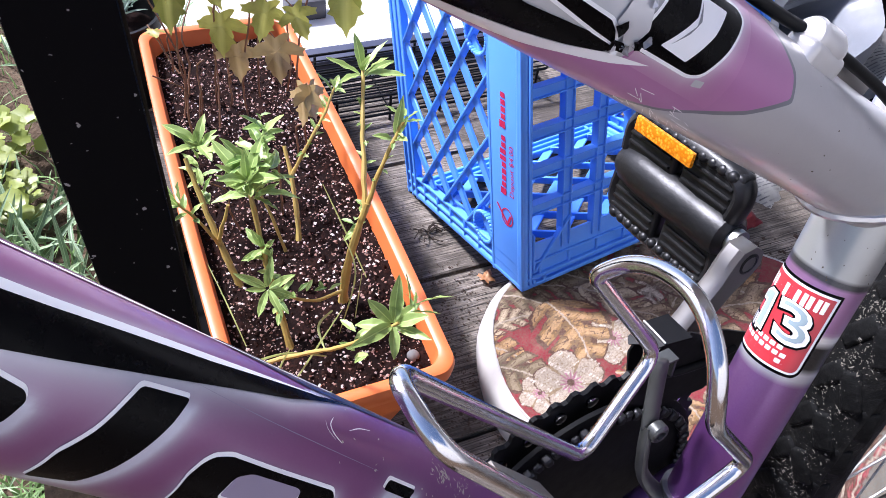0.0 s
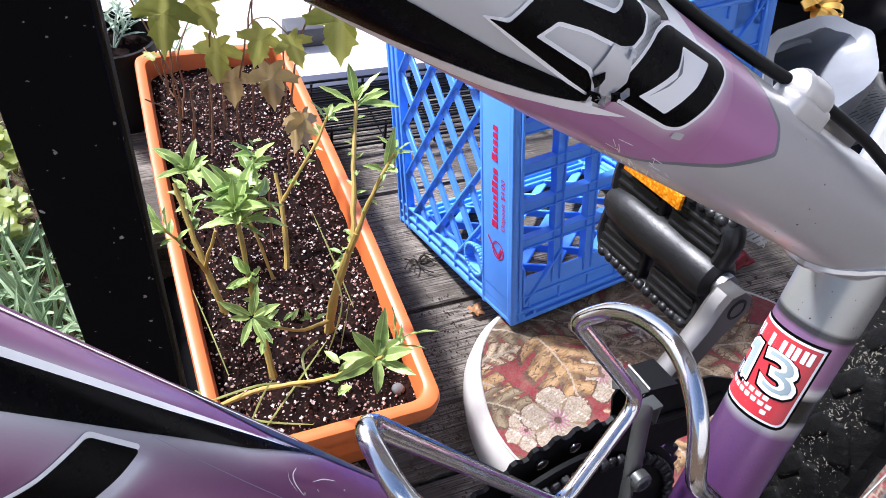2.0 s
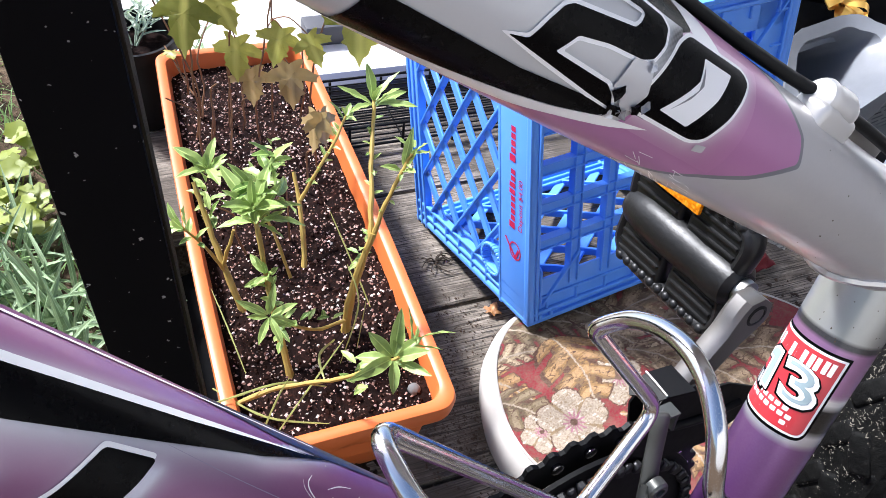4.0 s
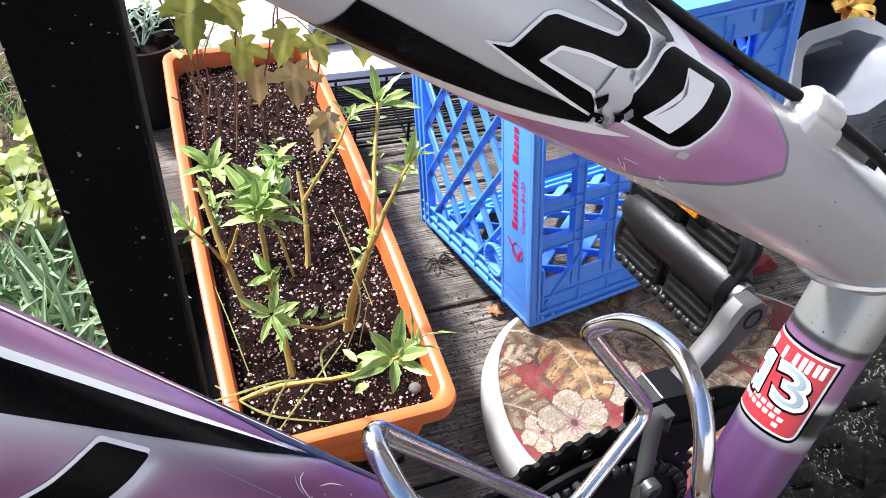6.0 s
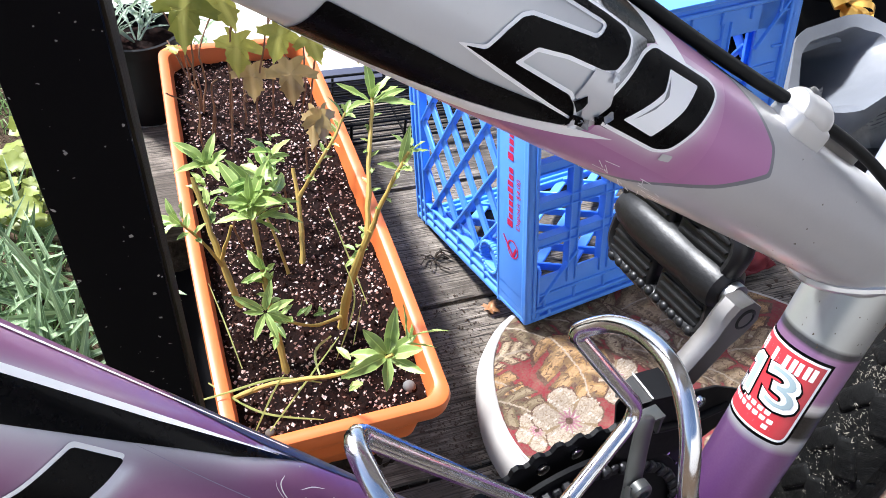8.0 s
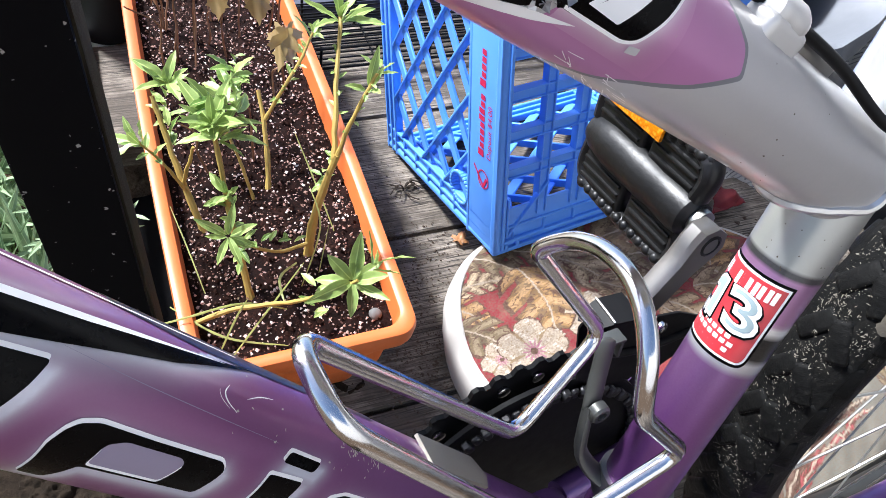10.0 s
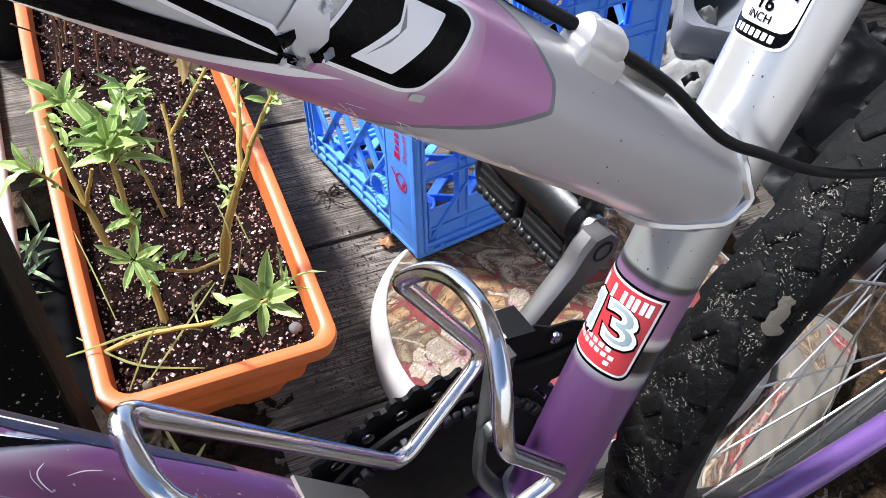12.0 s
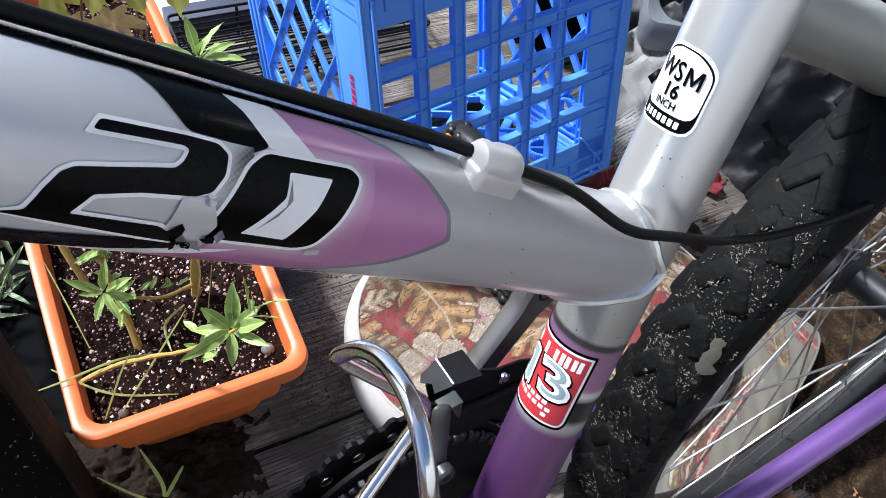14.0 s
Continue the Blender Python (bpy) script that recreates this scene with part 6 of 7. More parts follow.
willow("yellow willow cutting with a forked top and small leaves",
       [([(-0.051, 0.516, 0.115), (-0.045, 0.522, 0.18), (-0.028, 0.542, 0.25)], 0.0056), ([(-0.030, 0.540, 0.245), (-0.035, 0.58, 0.28), (-0.042, 0.654, 0.33)], 0.0032), ([(-0.028, 0.542, 0.248), (-0.015, 0.556, 0.29), (0.003, 0.574, 0.33)], 0.0027),
        ([(-0.051, 0.512, 0.145), (-0.08, 0.492, 0.15), (-0.112, 0.468, 0.19)], 0.0022)],
       [((-0.042, 0.654, 0.332), (0.05, 0.1, 1), 9, 0.04, 0.0115), ((-0.004, 0.568, 0.318), TOCAM, 4, 0.036, 0.012), ((0.006, 0.58, 0.336), (0.3, 0.3, 1), 4, 0.03, 0.009), ((-0.118, 0.462, 0.205), TOCAM, 9, 0.03, 0.009, 84)],
       [((-0.052, 0.53, 0.2), (-0.03, 0.542, 0.25), 7, 0.016), ((-0.034, 0.57, 0.27), (-0.042, 0.64, 0.32), 10, 0.012), ((-0.02, 0.55, 0.27), (0.0, 0.572, 0.325), 6, 0.012), ((-0.06, 0.508, 0.15), (-0.11, 0.468, 0.19), 7, 0.016)])
willow("leafy willow cutting with a broad head of pale green leaves",
       [([(-0.097, 0.45, 0.115), (-0.114, 0.478, 0.16), (-0.128, 0.503, 0.21), (-0.14, 0.528, 0.275)], 0.0042)],
       [((-0.142, 0.53, 0.282), (0.0, -0.25, 1), 13, 0.05, 0.0135), ((-0.138, 0.536, 0.262), (0.3, 0.2, 0.9), 9, 0.042, 0.012), ((-0.118, 0.548, 0.285), (0.8, 0.5, 0.35), 3, 0.05, 0.013), ((-0.15, 0.54, 0.262), (-0.5, 0.1, 0.8), 6, 0.034, 0.011), ((-0.128, 0.5, 0.22), (-0.2, -0.4, 0.6), 9, 0.024, 0.008)],
       [((-0.11, 0.47, 0.15), (-0.13, 0.505, 0.215), 14, 0.02), ((-0.15, 0.545, 0.28), (-0.125, 0.57, 0.315), 12, 0.03)])
willow("slender willow cutting leaning over the planter's edge",
       [([(-0.161, 0.524, 0.115), (-0.185, 0.55, 0.165), (-0.208, 0.58, 0.21), (-0.223, 0.601, 0.24)], 0.0042), ([(-0.185, 0.548, 0.165), (-0.195, 0.535, 0.21), (-0.212, 0.524, 0.25)], 0.002), ([(-0.187, 0.55, 0.165), (-0.178, 0.548, 0.2), (-0.17, 0.552, 0.225)], 0.0025)],
       [((-0.222, 0.648, 0.222), (0, -0.1, 1), 9, 0.04, 0.013), ((-0.214, 0.522, 0.252), (-0.5, -0.2, 0.7), 5, 0.042, 0.013)],
       [((-0.2, 0.57, 0.2), (-0.224, 0.64, 0.215), 12, 0.022), ((-0.2, 0.53, 0.22), (-0.21, 0.525, 0.245), 5, 0.018)])
willow("bare orange willow cutting with sparse shoots",
       [([(-0.109, 0.6, 0.115), (-0.118, 0.64, 0.16), (-0.133, 0.679, 0.2)], 0.0036), ([(-0.122, 0.655, 0.178), (-0.105, 0.672, 0.21), (-0.086, 0.697, 0.242), (-0.078, 0.715, 0.262)], 0.0024), ([(-0.12, 0.58, 0.115), (-0.14, 0.6, 0.17), (-0.165, 0.62, 0.21)], 0.0022)],
       [((-0.078, 0.716, 0.264), (0, 0, 1), 5, 0.03, 0.009), ((-0.165, 0.64, 0.215), (0.1, -0.3, 1), 6, 0.03, 0.009)],
       [((-0.115, 0.66, 0.19), (-0.082, 0.705, 0.25), 12, 0.014), ((-0.15, 0.67, 0.17), (-0.165, 0.71, 0.22), 14, 0.016)])
willow("low willow shoot ending in a spread of glossy leaves",
       [([(-0.15, 0.398, 0.135), (-0.11, 0.41, 0.155), (-0.066, 0.413, 0.172), (-0.03, 0.402, 0.205), (0.01, 0.4, 0.243)], 0.0028)],
       [((0.006, 0.4, 0.242), TOCAM, 9, 0.047, 0.0135, 84), ((0.026, 0.42, 0.25), (0.6, 0.5, 0.5), 5, 0.034, 0.009)],
       [((-0.03, 0.42, 0.14), (-0.03, 0.43, 0.19), 6, 0.022)])


def maple_outline():
    """Half outline of a five-lobed toothed leaf, mirrored."""
    half = [(0, 0), (0.1, -0.06), (0.2, -0.1), (0.3, -0.08), (0.26, 0.0), (0.22, 0.07), (0.36, 0.11), (0.46, 0.2), (0.58, 0.26), (0.52, 0.31), (0.53, 0.4), (0.42, 0.38), (0.32, 0.36), (0.22, 0.35), (0.25, 0.46), (0.22, 0.56), (0.28, 0.63), (0.18, 0.66), (0.14, 0.78), (0.06, 0.84), (0.0, 1.0)]
    return half + [(-x, y) for x, y in reversed(half[1:-1])]


def maple_leaf(bm, at, d, nrm, size, droop=0.2):
    uv = bm.loops.layers.uv.verify()
    d = Vector(d).normalized()
    nrm = Vector(nrm)
    nrm = (nrm - d * nrm.dot(d)).normalized()
    s = d.cross(nrm)
    out = maple_outline()
    ph = (Vector(at).x * 200) % 6.28

    def put(x, y):
        return Vector(at) + s * x * size + d * y * size - nrm * size * (droop * (abs(x) ** 1.4 + 0.7 * max(0, y - 0.35) ** 1.4) + 0.05 * math.sin(9 * x + 7 * y + ph))

    rings = [[bm.verts.new(put(x * f, 0.28 + (y - 0.28) * f)) for x, y in out] for f in (0.35, 0.7, 1.0)]
    centre = bm.verts.new(put(0, 0.28))
    k = len(out)
    for i in range(k):
        for a, b, fa, fb in ((None, rings[0], 0, 0.35), (rings[0], rings[1], 0.35, 0.7), (rings[1], rings[2], 0.7, 1.0)):
            j = (i + 1) % k
            fc = bm.faces.new((centre, b[i], b[j]) if a is None else (a[i], b[i], b[j], a[j]))
            us = ((0, 0), (i, fb), (j, fb)) if a is None else ((i, fa), (i, fb), (j, fb), (j, fa))
            for lp, (q, f) in zip(fc.loops, us):
                lp[uv].uv = (0.5 + out[q][0] * f * 0.8, out[q][1] * f)


def maple(label, stem, leaves, mats):
    base = Vector(stem[0])
    top = thing("maple_seedling", label, "plant", Matrix.Translation(base), "maple seedlings")
    inv = Matrix.Translation(-base)
    bm = bmesh.new()
    path = smooth_path(stem, 5)
    path = [p + V(noise.noise(p * 45), noise.noise(p * 45 + V(5, 0, 0)), 0) * 0.002 for p in path]
    sweep(bm, path, [0.0016 - 0.0007 * i / len(path) for i in range(len(path))], 6)
    bm.transform(inv)
    part("stem", bm, BROWN_STEM, top)
    for at, joint, d, nrm, size, dry in leaves:
        bm = bmesh.new()
        sweep(bm, smooth_path([joint, (Vector(joint) + Vector(at)) / 2 + V(0, 0, 0.012), at], 4), 0.0008, 5)
        bm.transform(inv)
        part("leaf_stalk", bm, BROWN_STEM, top)
        bm = bmesh.new()
        maple_leaf(bm, at, d, nrm, size, rng.uniform(0.2, 0.45))
        bm.transform(inv)
        part("leaf", bm, mats[dry], top)


LM = (MAPLE, MAPLE_DRY)
maple("thin maple seedling with a broad olive leaf", [(-0.29, 0.809, 0.115), (-0.283, 0.815, 0.17), (-0.278, 0.8, 0.24), (-0.262, 0.77, 0.32), (-0.25, 0.75, 0.39)],
      [((-0.246, 0.722, 0.385), (-0.25, 0.745, 0.385), (0.0, -0.5, -0.85), (0.0, -0.85, 0.5), 0.066, 0), ((-0.222, 0.745, 0.38), (-0.25, 0.75, 0.39), (0.4, -0.3, -0.6), (0.2, -0.8, 0.5), 0.05, 0)], LM)
maple("thin maple seedling with drooping bronze leaves", [(-0.24, 0.794, 0.115), (-0.238, 0.81, 0.18), (-0.236, 0.81, 0.25), (-0.225, 0.8, 0.31)],
      [((-0.222, 0.806, 0.29), (-0.23, 0.805, 0.29), (0.0, -0.3, -0.9), (-0.1, -0.9, 0.4), 0.058, 0), ((-0.206, 0.805, 0.25), (-0.232, 0.81, 0.27), (0.05, -0.3, -0.9), (0.1, -0.9, 0.4), 0.052, 1)], LM)
maple("thin maple seedling with bronze lobed leaves", [(-0.209, 0.825, 0.115), (-0.205, 0.815, 0.2), (-0.185, 0.79, 0.29), (-0.165, 0.756, 0.37)],
      [((-0.155, 0.786, 0.275), (-0.19, 0.8, 0.28), (0.1, -0.35, -0.9), (0.05, -0.9, 0.4), 0.06, 1), ((-0.158, 0.772, 0.33), (-0.178, 0.78, 0.32), (-0.2, -0.3, -0.9), (0.1, -0.9, 0.4), 0.05, 0), ((-0.128, 0.765, 0.33), (-0.17, 0.77, 0.34), (0.4, -0.3, -0.8), (0.1, -0.9, 0.4), 0.042, 0)], LM)
maple("thin maple seedling with a folded brown leaf", [(-0.123, 0.78, 0.115), (-0.121, 0.765, 0.17), (-0.115, 0.74, 0.225)],
      [((-0.112, 0.722, 0.255), (-0.115, 0.74, 0.225), (-0.1, -0.4, -0.8), (-0.6, -0.7, 0.3), 0.05, 1), ((-0.108, 0.722, 0.257), (-0.115, 0.74, 0.225), (0.25, -0.3, -0.8), (0.7, -0.6, 0.3), 0.046, 1)], LM)
maple("thin maple seedling beside the crate with a hanging leaf", [(-0.15, 0.87, 0.115), (-0.135, 0.84, 0.24), (-0.105, 0.78, 0.36), (-0.085, 0.74, 0.42)],
      [((-0.066, 0.714, 0.405), (-0.085, 0.74, 0.42), (0.05, -0.3, -0.9), (0.0, -0.9, 0.45), 0.07, 0)], LM)
maple("bare branching maple twig", [(-0.31, 0.9, 0.115), (-0.34, 0.93, 0.14), (-0.372, 0.965, 0.165)], [((-0.362, 0.955, 0.165), (-0.34, 0.93, 0.14), (0.3, -0.6, 0.1), (0, 0, 1), 0.03, 0)], LM)
maple("bare upright maple twig", [(-0.265, 0.796, 0.115), (-0.262, 0.797, 0.15), (-0.258, 0.8, 0.185)], [], LM)
for x, y, s in ((-0.255, 0.85, 0.3), (-0.2, 0.87, 0.4), (-0.3, 0.86, 0.33)):
    maple("bare thin maple twig", [(x, y, 0.115), (x + 0.01, y - 0.02, s * 0.6), (x + 0.03 * math.sin(x * 90), y - 0.03, s)], [], LM)


PLANTER_GRASS = leaf_mat("dry_grass_blade", (0.17, 0.22, 0.05), (0.42, 0.43, 0.13), 0.3, veins=0.05)


def grass_blades(label, blades):
    base = Vector(blades[0][0][0])
    top = thing("grass_tuft", label, "grass", Matrix.Translation(base), "grass in the planter")
    for pts, w in blades:
        bm = bmesh.new()
        path = smooth_path(pts, 6)
        prev = None
        for i, p in enumerate(path):
            t = (path[min(i + 1, len(path) - 1)] - path[max(0, i - 1)]).normalized()
            s = t.cross(TOCAM).normalized()
            ww = 0.68 * w * (1 + 0.12 * math.sin(i * 2.7)) * math.sin(math.pi * (0.12 + 0.84 * i / (len(path) - 1))) ** 0.6
            cur = [bm.verts.new(p + s * ww * e - TOCAM.normalized() * abs(e) * ww * 0.3) for e in (-1, 0, 1)]
            if prev:
                bm.faces.new((prev[0], prev[1], cur[1], cur[0]))
                bm.faces.new((prev[1], prev[2], cur[2], cur[1]))
            prev = cur
        bm.transform(Matrix.Translation(-base))
        part("blade", bm, PLANTER_GRASS, top)


grass_blades("long thin grass blades trailing over the planter rim",
             [([(-0.06, 0.44, 0.125), (-0.1, 0.42, 0.155), (-0.15, 0.395, 0.155), (-0.172, 0.388, 0.15)], 0.0017), ([(-0.05, 0.47, 0.125), (-0.035, 0.49, 0.2), (-0.05, 0.515, 0.23)], 0.0012),
              ([(-0.1, 0.375, 0.13), (-0.07, 0.42, 0.16), (-0.045, 0.452, 0.19)], 0.0014), ([(-0.165, 0.41, 0.15), (-0.11, 0.39, 0.14), (-0.05, 0.392, 0.135)], 0.0016),
              ([(-0.115, 0.37, 0.125), (-0.1, 0.4, 0.16), (-0.09, 0.41, 0.18)], 0.0014), ([(-0.06, 0.5, 0.125), (-0.07, 0.46, 0.15), (-0.06, 0.43, 0.15)], 0.002)])
tw = random.Random(77)
for i in range(11):
    s, l = tw.uniform(0.03, 0.18), tw.uniform(0.25, 0.63)
    p = Vector((-0.125, 0.333, 0.118)) + SIDE * s + LONG * l
    h, a = tw.uniform(0.06, 0.2), tw.uniform(0, 6.28)
    d = V(math.cos(a), math.sin(a), 0)
    maple("bare thin brown twig rising from the soil", [p, p + V(0, 0, h * 0.4) + d * h * 0.12, p + V(0, 0, h * 0.75) + d * h * 0.1, p + V(0, 0, h) + d * h * 0.35], [], LM)
grass_blades("dry straw stalks lying across the soil",
             [([(-0.027, 0.549, 0.126), (-0.055, 0.585, 0.165), (-0.082, 0.619, 0.2)], 0.0013), ([(-0.143, 0.446, 0.126), (-0.168, 0.485, 0.145), (-0.194, 0.524, 0.162)], 0.0011), ([(-0.035, 0.49, 0.126), (-0.03, 0.52, 0.17)], 0.0009)])

# perlite, bark and stones on the soil
def litter():
    m = axes(Vector((-0.125, 0.333, 0.0)), SIDE, LONG, (0, 0, 1))
    r = random.Random(21)

    def height(x, y):
        return 0.122 + 0.006 * noise.noise((x * 14, y * 14, 3)) + 0.004 * noise.noise((x * 60, y * 60, 1)) + 0.003 * noise.noise((x * 160, y * 160, 7))

    def crumbs(bm, count, lo, hi, sink=0.35):
        for i in range(count):
            x, y = r.uniform(0.014, 0.204), r.uniform(0.019, 0.671)
            s = lo + (hi - lo) * r.random() ** 2.2
            z = height(x, y) + s * sink * r.uniform(0.2, 1)
            pts = []
            for k in range(6):
                v = ((1, 0, 0), (-1, 0, 0), (0, 1, 0), (0, -1, 0), (0, 0, 1), (0, 0, -1))[k]
                pts.append(bm.verts.new((x + (v[0] + r.uniform(-0.4, 0.4)) * s, y + (v[1] + r.uniform(-0.4, 0.4)) * s, z + (v[2] * 0.8 + r.uniform(-0.3, 0.3)) * s)))
            for a, b, c in ((0, 2, 4), (2, 1, 4), (1, 3, 4), (3, 0, 4), (2, 0, 5), (1, 2, 5), (3, 1, 5), (0, 3, 5)):
                bm.faces.new((pts[a], pts[b], pts[c]))

    for name, label, count, lo, hi, mat in (("perlite", "white perlite grains scattered through the soil", 7600, 0.0005, 0.0023, PERLITE), ("bark_crumbs", "dark brown bark crumbs on the potting soil", 2600, 0.001, 0.0034, plain("bark", (0.022, 0.009, 0.006), 0.95, 0, 0.6, 120, 0.4, 0.001, gloss=0.1))):
        bm = bmesh.new()
        crumbs(bm, count, lo, hi)
        ob = part(name, bm, mat, smooth=False)
        ob.matrix_world = m
        tagged(ob, label, "soil", kind="stuff")
    for x, y, s, c in ((0.186, 0.046, 0.0068, (0.15, 0.145, 0.14)), (0.04, 0.03, 0.005, (0.09, 0.075, 0.06))):
        bm = bmesh.new()
        bmesh.ops.create_icosphere(bm, subdivisions=3, radius=s)
        for v in bm.verts:
            v.co *= 1 + 0.18 * noise.noise(v.co * 120)
            v.co.z *= 0.8
        ob = part("pebble", bm, plain("pebble_grey", c, 0.8, 0, 0.3, 150, 0.3, 0.0006))
        ob.matrix_world = m @ pose(x, y, height(x, y) + s * 0.45)
        tagged(ob, "small smooth grey pebble on the potting soil", "pebble", "pebbles")


litter()

# ---- garden beside the deck ----
GARDEN_LEAF = leaf_mat("weed_leaf", (0.09, 0.14, 0.015), (0.26, 0.3, 0.04), 0.3, veins=0.05)
SILVER_LEAF = leaf_mat("grey_green_leaf", (0.1, 0.17, 0.075), (0.3, 0.4, 0.22), 0.2, veins=0.05)


def on_garden(r):
    """A place on the earth beside the deck."""
    while True:
        x, y = r.uniform(-1.5, -0.2), r.uniform(-0.1, 1.9)
        if (Vector((x, y, 0)) - Vector((-0.125, 0.333, 0))).dot(SIDE) < -0.128:
            return x, y


def lawn():
    r = random.Random(5)
    verts, faces = [], []
    for i in range(9200):
        x, y = on_garden(r)
        if i > 7800:
            x, y = r.uniform(-0.42, -0.25), r.uniform(0.2, 0.45)
        elif (noise.noise((x * 3.1, y * 3.1, 2)) < -0.05 or (0.76 < y < 1.05 and -0.75 < x < -0.5)) and r.random() < 0.85:
            continue
        l, a, w = r.uniform(0.03, 0.1), r.uniform(0, 6.28), r.uniform(0.001, 0.0026)
        lean = r.uniform(0.2, 1.1)
        d, s = V(math.cos(a), math.sin(a), 0), V(-math.sin(a), math.cos(a), 0)
        b = V(x, y, -0.135)
        k = len(verts)
        for f in (0, 0.4, 0.75):
            p = b + V(0, 0, 1) * l * f * (1 - 0.3 * f * lean) + d * l * lean * f * f
            verts += [p - s * w * (1 - f * 0.7), p + s * w * (1 - f * 0.7)]
        verts.append(b + V(0, 0, 1) * l * (1 - 0.4 * lean) + d * l * lean)
        faces += [(k, k + 1, k + 3, k + 2), (k + 2, k + 3, k + 5, k + 4), (k + 4, k + 5, k + 6)]
    me = bpy.data.meshes.new("grass")
    me.from_pydata(verts, [], faces)
    me.materials.append(GRASS_MAT)
    tagged(new("grass", me), "patchy green grass growing beside the deck", "grass", kind="stuff")


def weed(x, y, size, count, seed):
    r = random.Random(seed)
    top = thing("weed", "low garden weed with pale round scalloped leaves", "plant", Matrix.Translation((x, y, -0.135)), "garden weeds")
    for i in range(count):
        a, rad = r.uniform(0, 6.28), size * r.uniform(0.15, 1)
        c = V(math.cos(a) * rad, math.sin(a) * rad, r.uniform(0.03, 0.09))
        up = V(r.uniform(-0.4, 0.4), r.uniform(-0.5, 0.2), 1).normalized()
        u = up.orthogonal().normalized()
        w = up.cross(u)
        s = r.uniform(0.011, 0.021)
        bm = bmesh.new()
        centre = bm.verts.new(c - up * s * 0.15)
        rim = [bm.verts.new(c + (u * math.cos(q) + w * math.sin(q)) * s * (1 + 0.12 * math.cos(6 * q)) * (0.55 if j == 0 else 1) + up * s * 0.08 * math.sin(3 * q)) for j, q in ((j, 2 * math.pi * j / 18) for j in range(18))]
        for j in range(18):
            bm.faces.new((centre, rim[j], rim[(j + 1) % 18]))
        sweep(bm, [V(0, 0, 0), c * 0.5 + V(0, 0, 0.01), c - up * s * 0.15], 0.0009, 5)
        part("leaf", bm, GARDEN_LEAF, top)


def silver_plant(x, y, z0, stems, height, seed):
    r = random.Random(seed)
    top = thing("silver_foliage", "grey-green narrow-leaved plant beside the deck edge", "plant", Matrix.Translation((x, y, z0)), "grey-green plants")
    for i in range(stems):
        d = V(r.uniform(-0.5, 0.5), r.uniform(-0.4, 0.5), 1).normalized()
        l = height * r.uniform(0.6, 1.1)
        bm = bmesh.new()
        sweep(bm, [V(0, 0, 0), d * l * 0.5 + V(0, 0, 0.01), d * l], [0.002, 0.0016, 0.0008], 6)
        part("stem", bm, SILVER_LEAF, top)
        bm = bmesh.new()
        for k in range(16):
            f = 0.25 + 0.75 * k / 15
            a = 2.4 * k
            out = V(math.cos(a), math.sin(a), r.uniform(0.2, 0.7))
            leaf_into(bm, d * l * f, out, V(0, 0, 1), r.uniform(0.03, 0.055), 0.0065, 0.2)
        part("foliage", bm, SILVER_LEAF, top)


def broad_grass():
    """Clumps of long folded blades near the post."""
    r = random.Random(31)
    bm = bmesh.new()
    for i in range(420):
        x, y = r.gauss(-0.5, 0.12), r.gauss(0.64, 0.1)
        if (Vector((x, y, 0)) - Vector((-0.125, 0.333, 0))).dot(SIDE) > -0.16:
            continue
        leaf_into(bm, (x, y, -0.135), (r.uniform(-1, 1), r.uniform(-1, 0.8), r.uniform(0.6, 2.0)), (0, 0, 1) if r.random() < 0.5 else (0.5, -0.5, 0.6), r.uniform(0.07, 0.17), r.uniform(0.005, 0.011), r.uniform(0.1, 0.7), r.uniform(-0.6, 0.6))
    ob = part("broad_grass", bm, SILVER_LEAF)
    tagged(ob, "long blue-green grass blades in clumps beside the deck", "grass", kind="stuff")


lawn()
broad_grass()
for i, (x, y, s, c) in enumerate(((-0.643, 0.989, 0.05, 11), (-0.65, 0.93, 0.05, 10), (-0.591, 0.87, 0.045, 10), (-0.578, 0.82, 0.04, 8), (-0.69, 0.95, 0.04, 7), (-0.64, 0.84, 0.035, 5), (-0.85, 1.2, 0.1, 10))):
    weed(x, y, s, c, 40 + i)
silver_plant(-0.5, 1.0, -0.13, 5, 0.3, 1)
silver_plant(-0.47, 1.1, -0.13, 5, 0.34, 2)
silver_plant(-0.355, 0.62, -0.13, 3, 0.2, 3)
silver_plant(-0.29, 0.46, -0.13, 2, 0.16, 4)


# Lighter copy of the grey-green leaf, with sunlight put into its colour.
SUNLIT_FOLIAGE = leaf_mat("sunlit_grey_leaf", (0.2, 0.28, 0.19), (0.5, 0.58, 0.46), 0.2, veins=0.05)


def pipe():
    bm = bmesh.new()
    sweep(bm, [V(-0.3, 0.555, 0.013), V(-0.43, 0.875, 0.013), V(-0.56, 1.19, 0.015)], 0.0125, 20)
    ob = part("white_pipe", bm, WHITE_PAINT)
    tagged(ob, "dirty white plastic pipe lying along the deck edge", "pipe")


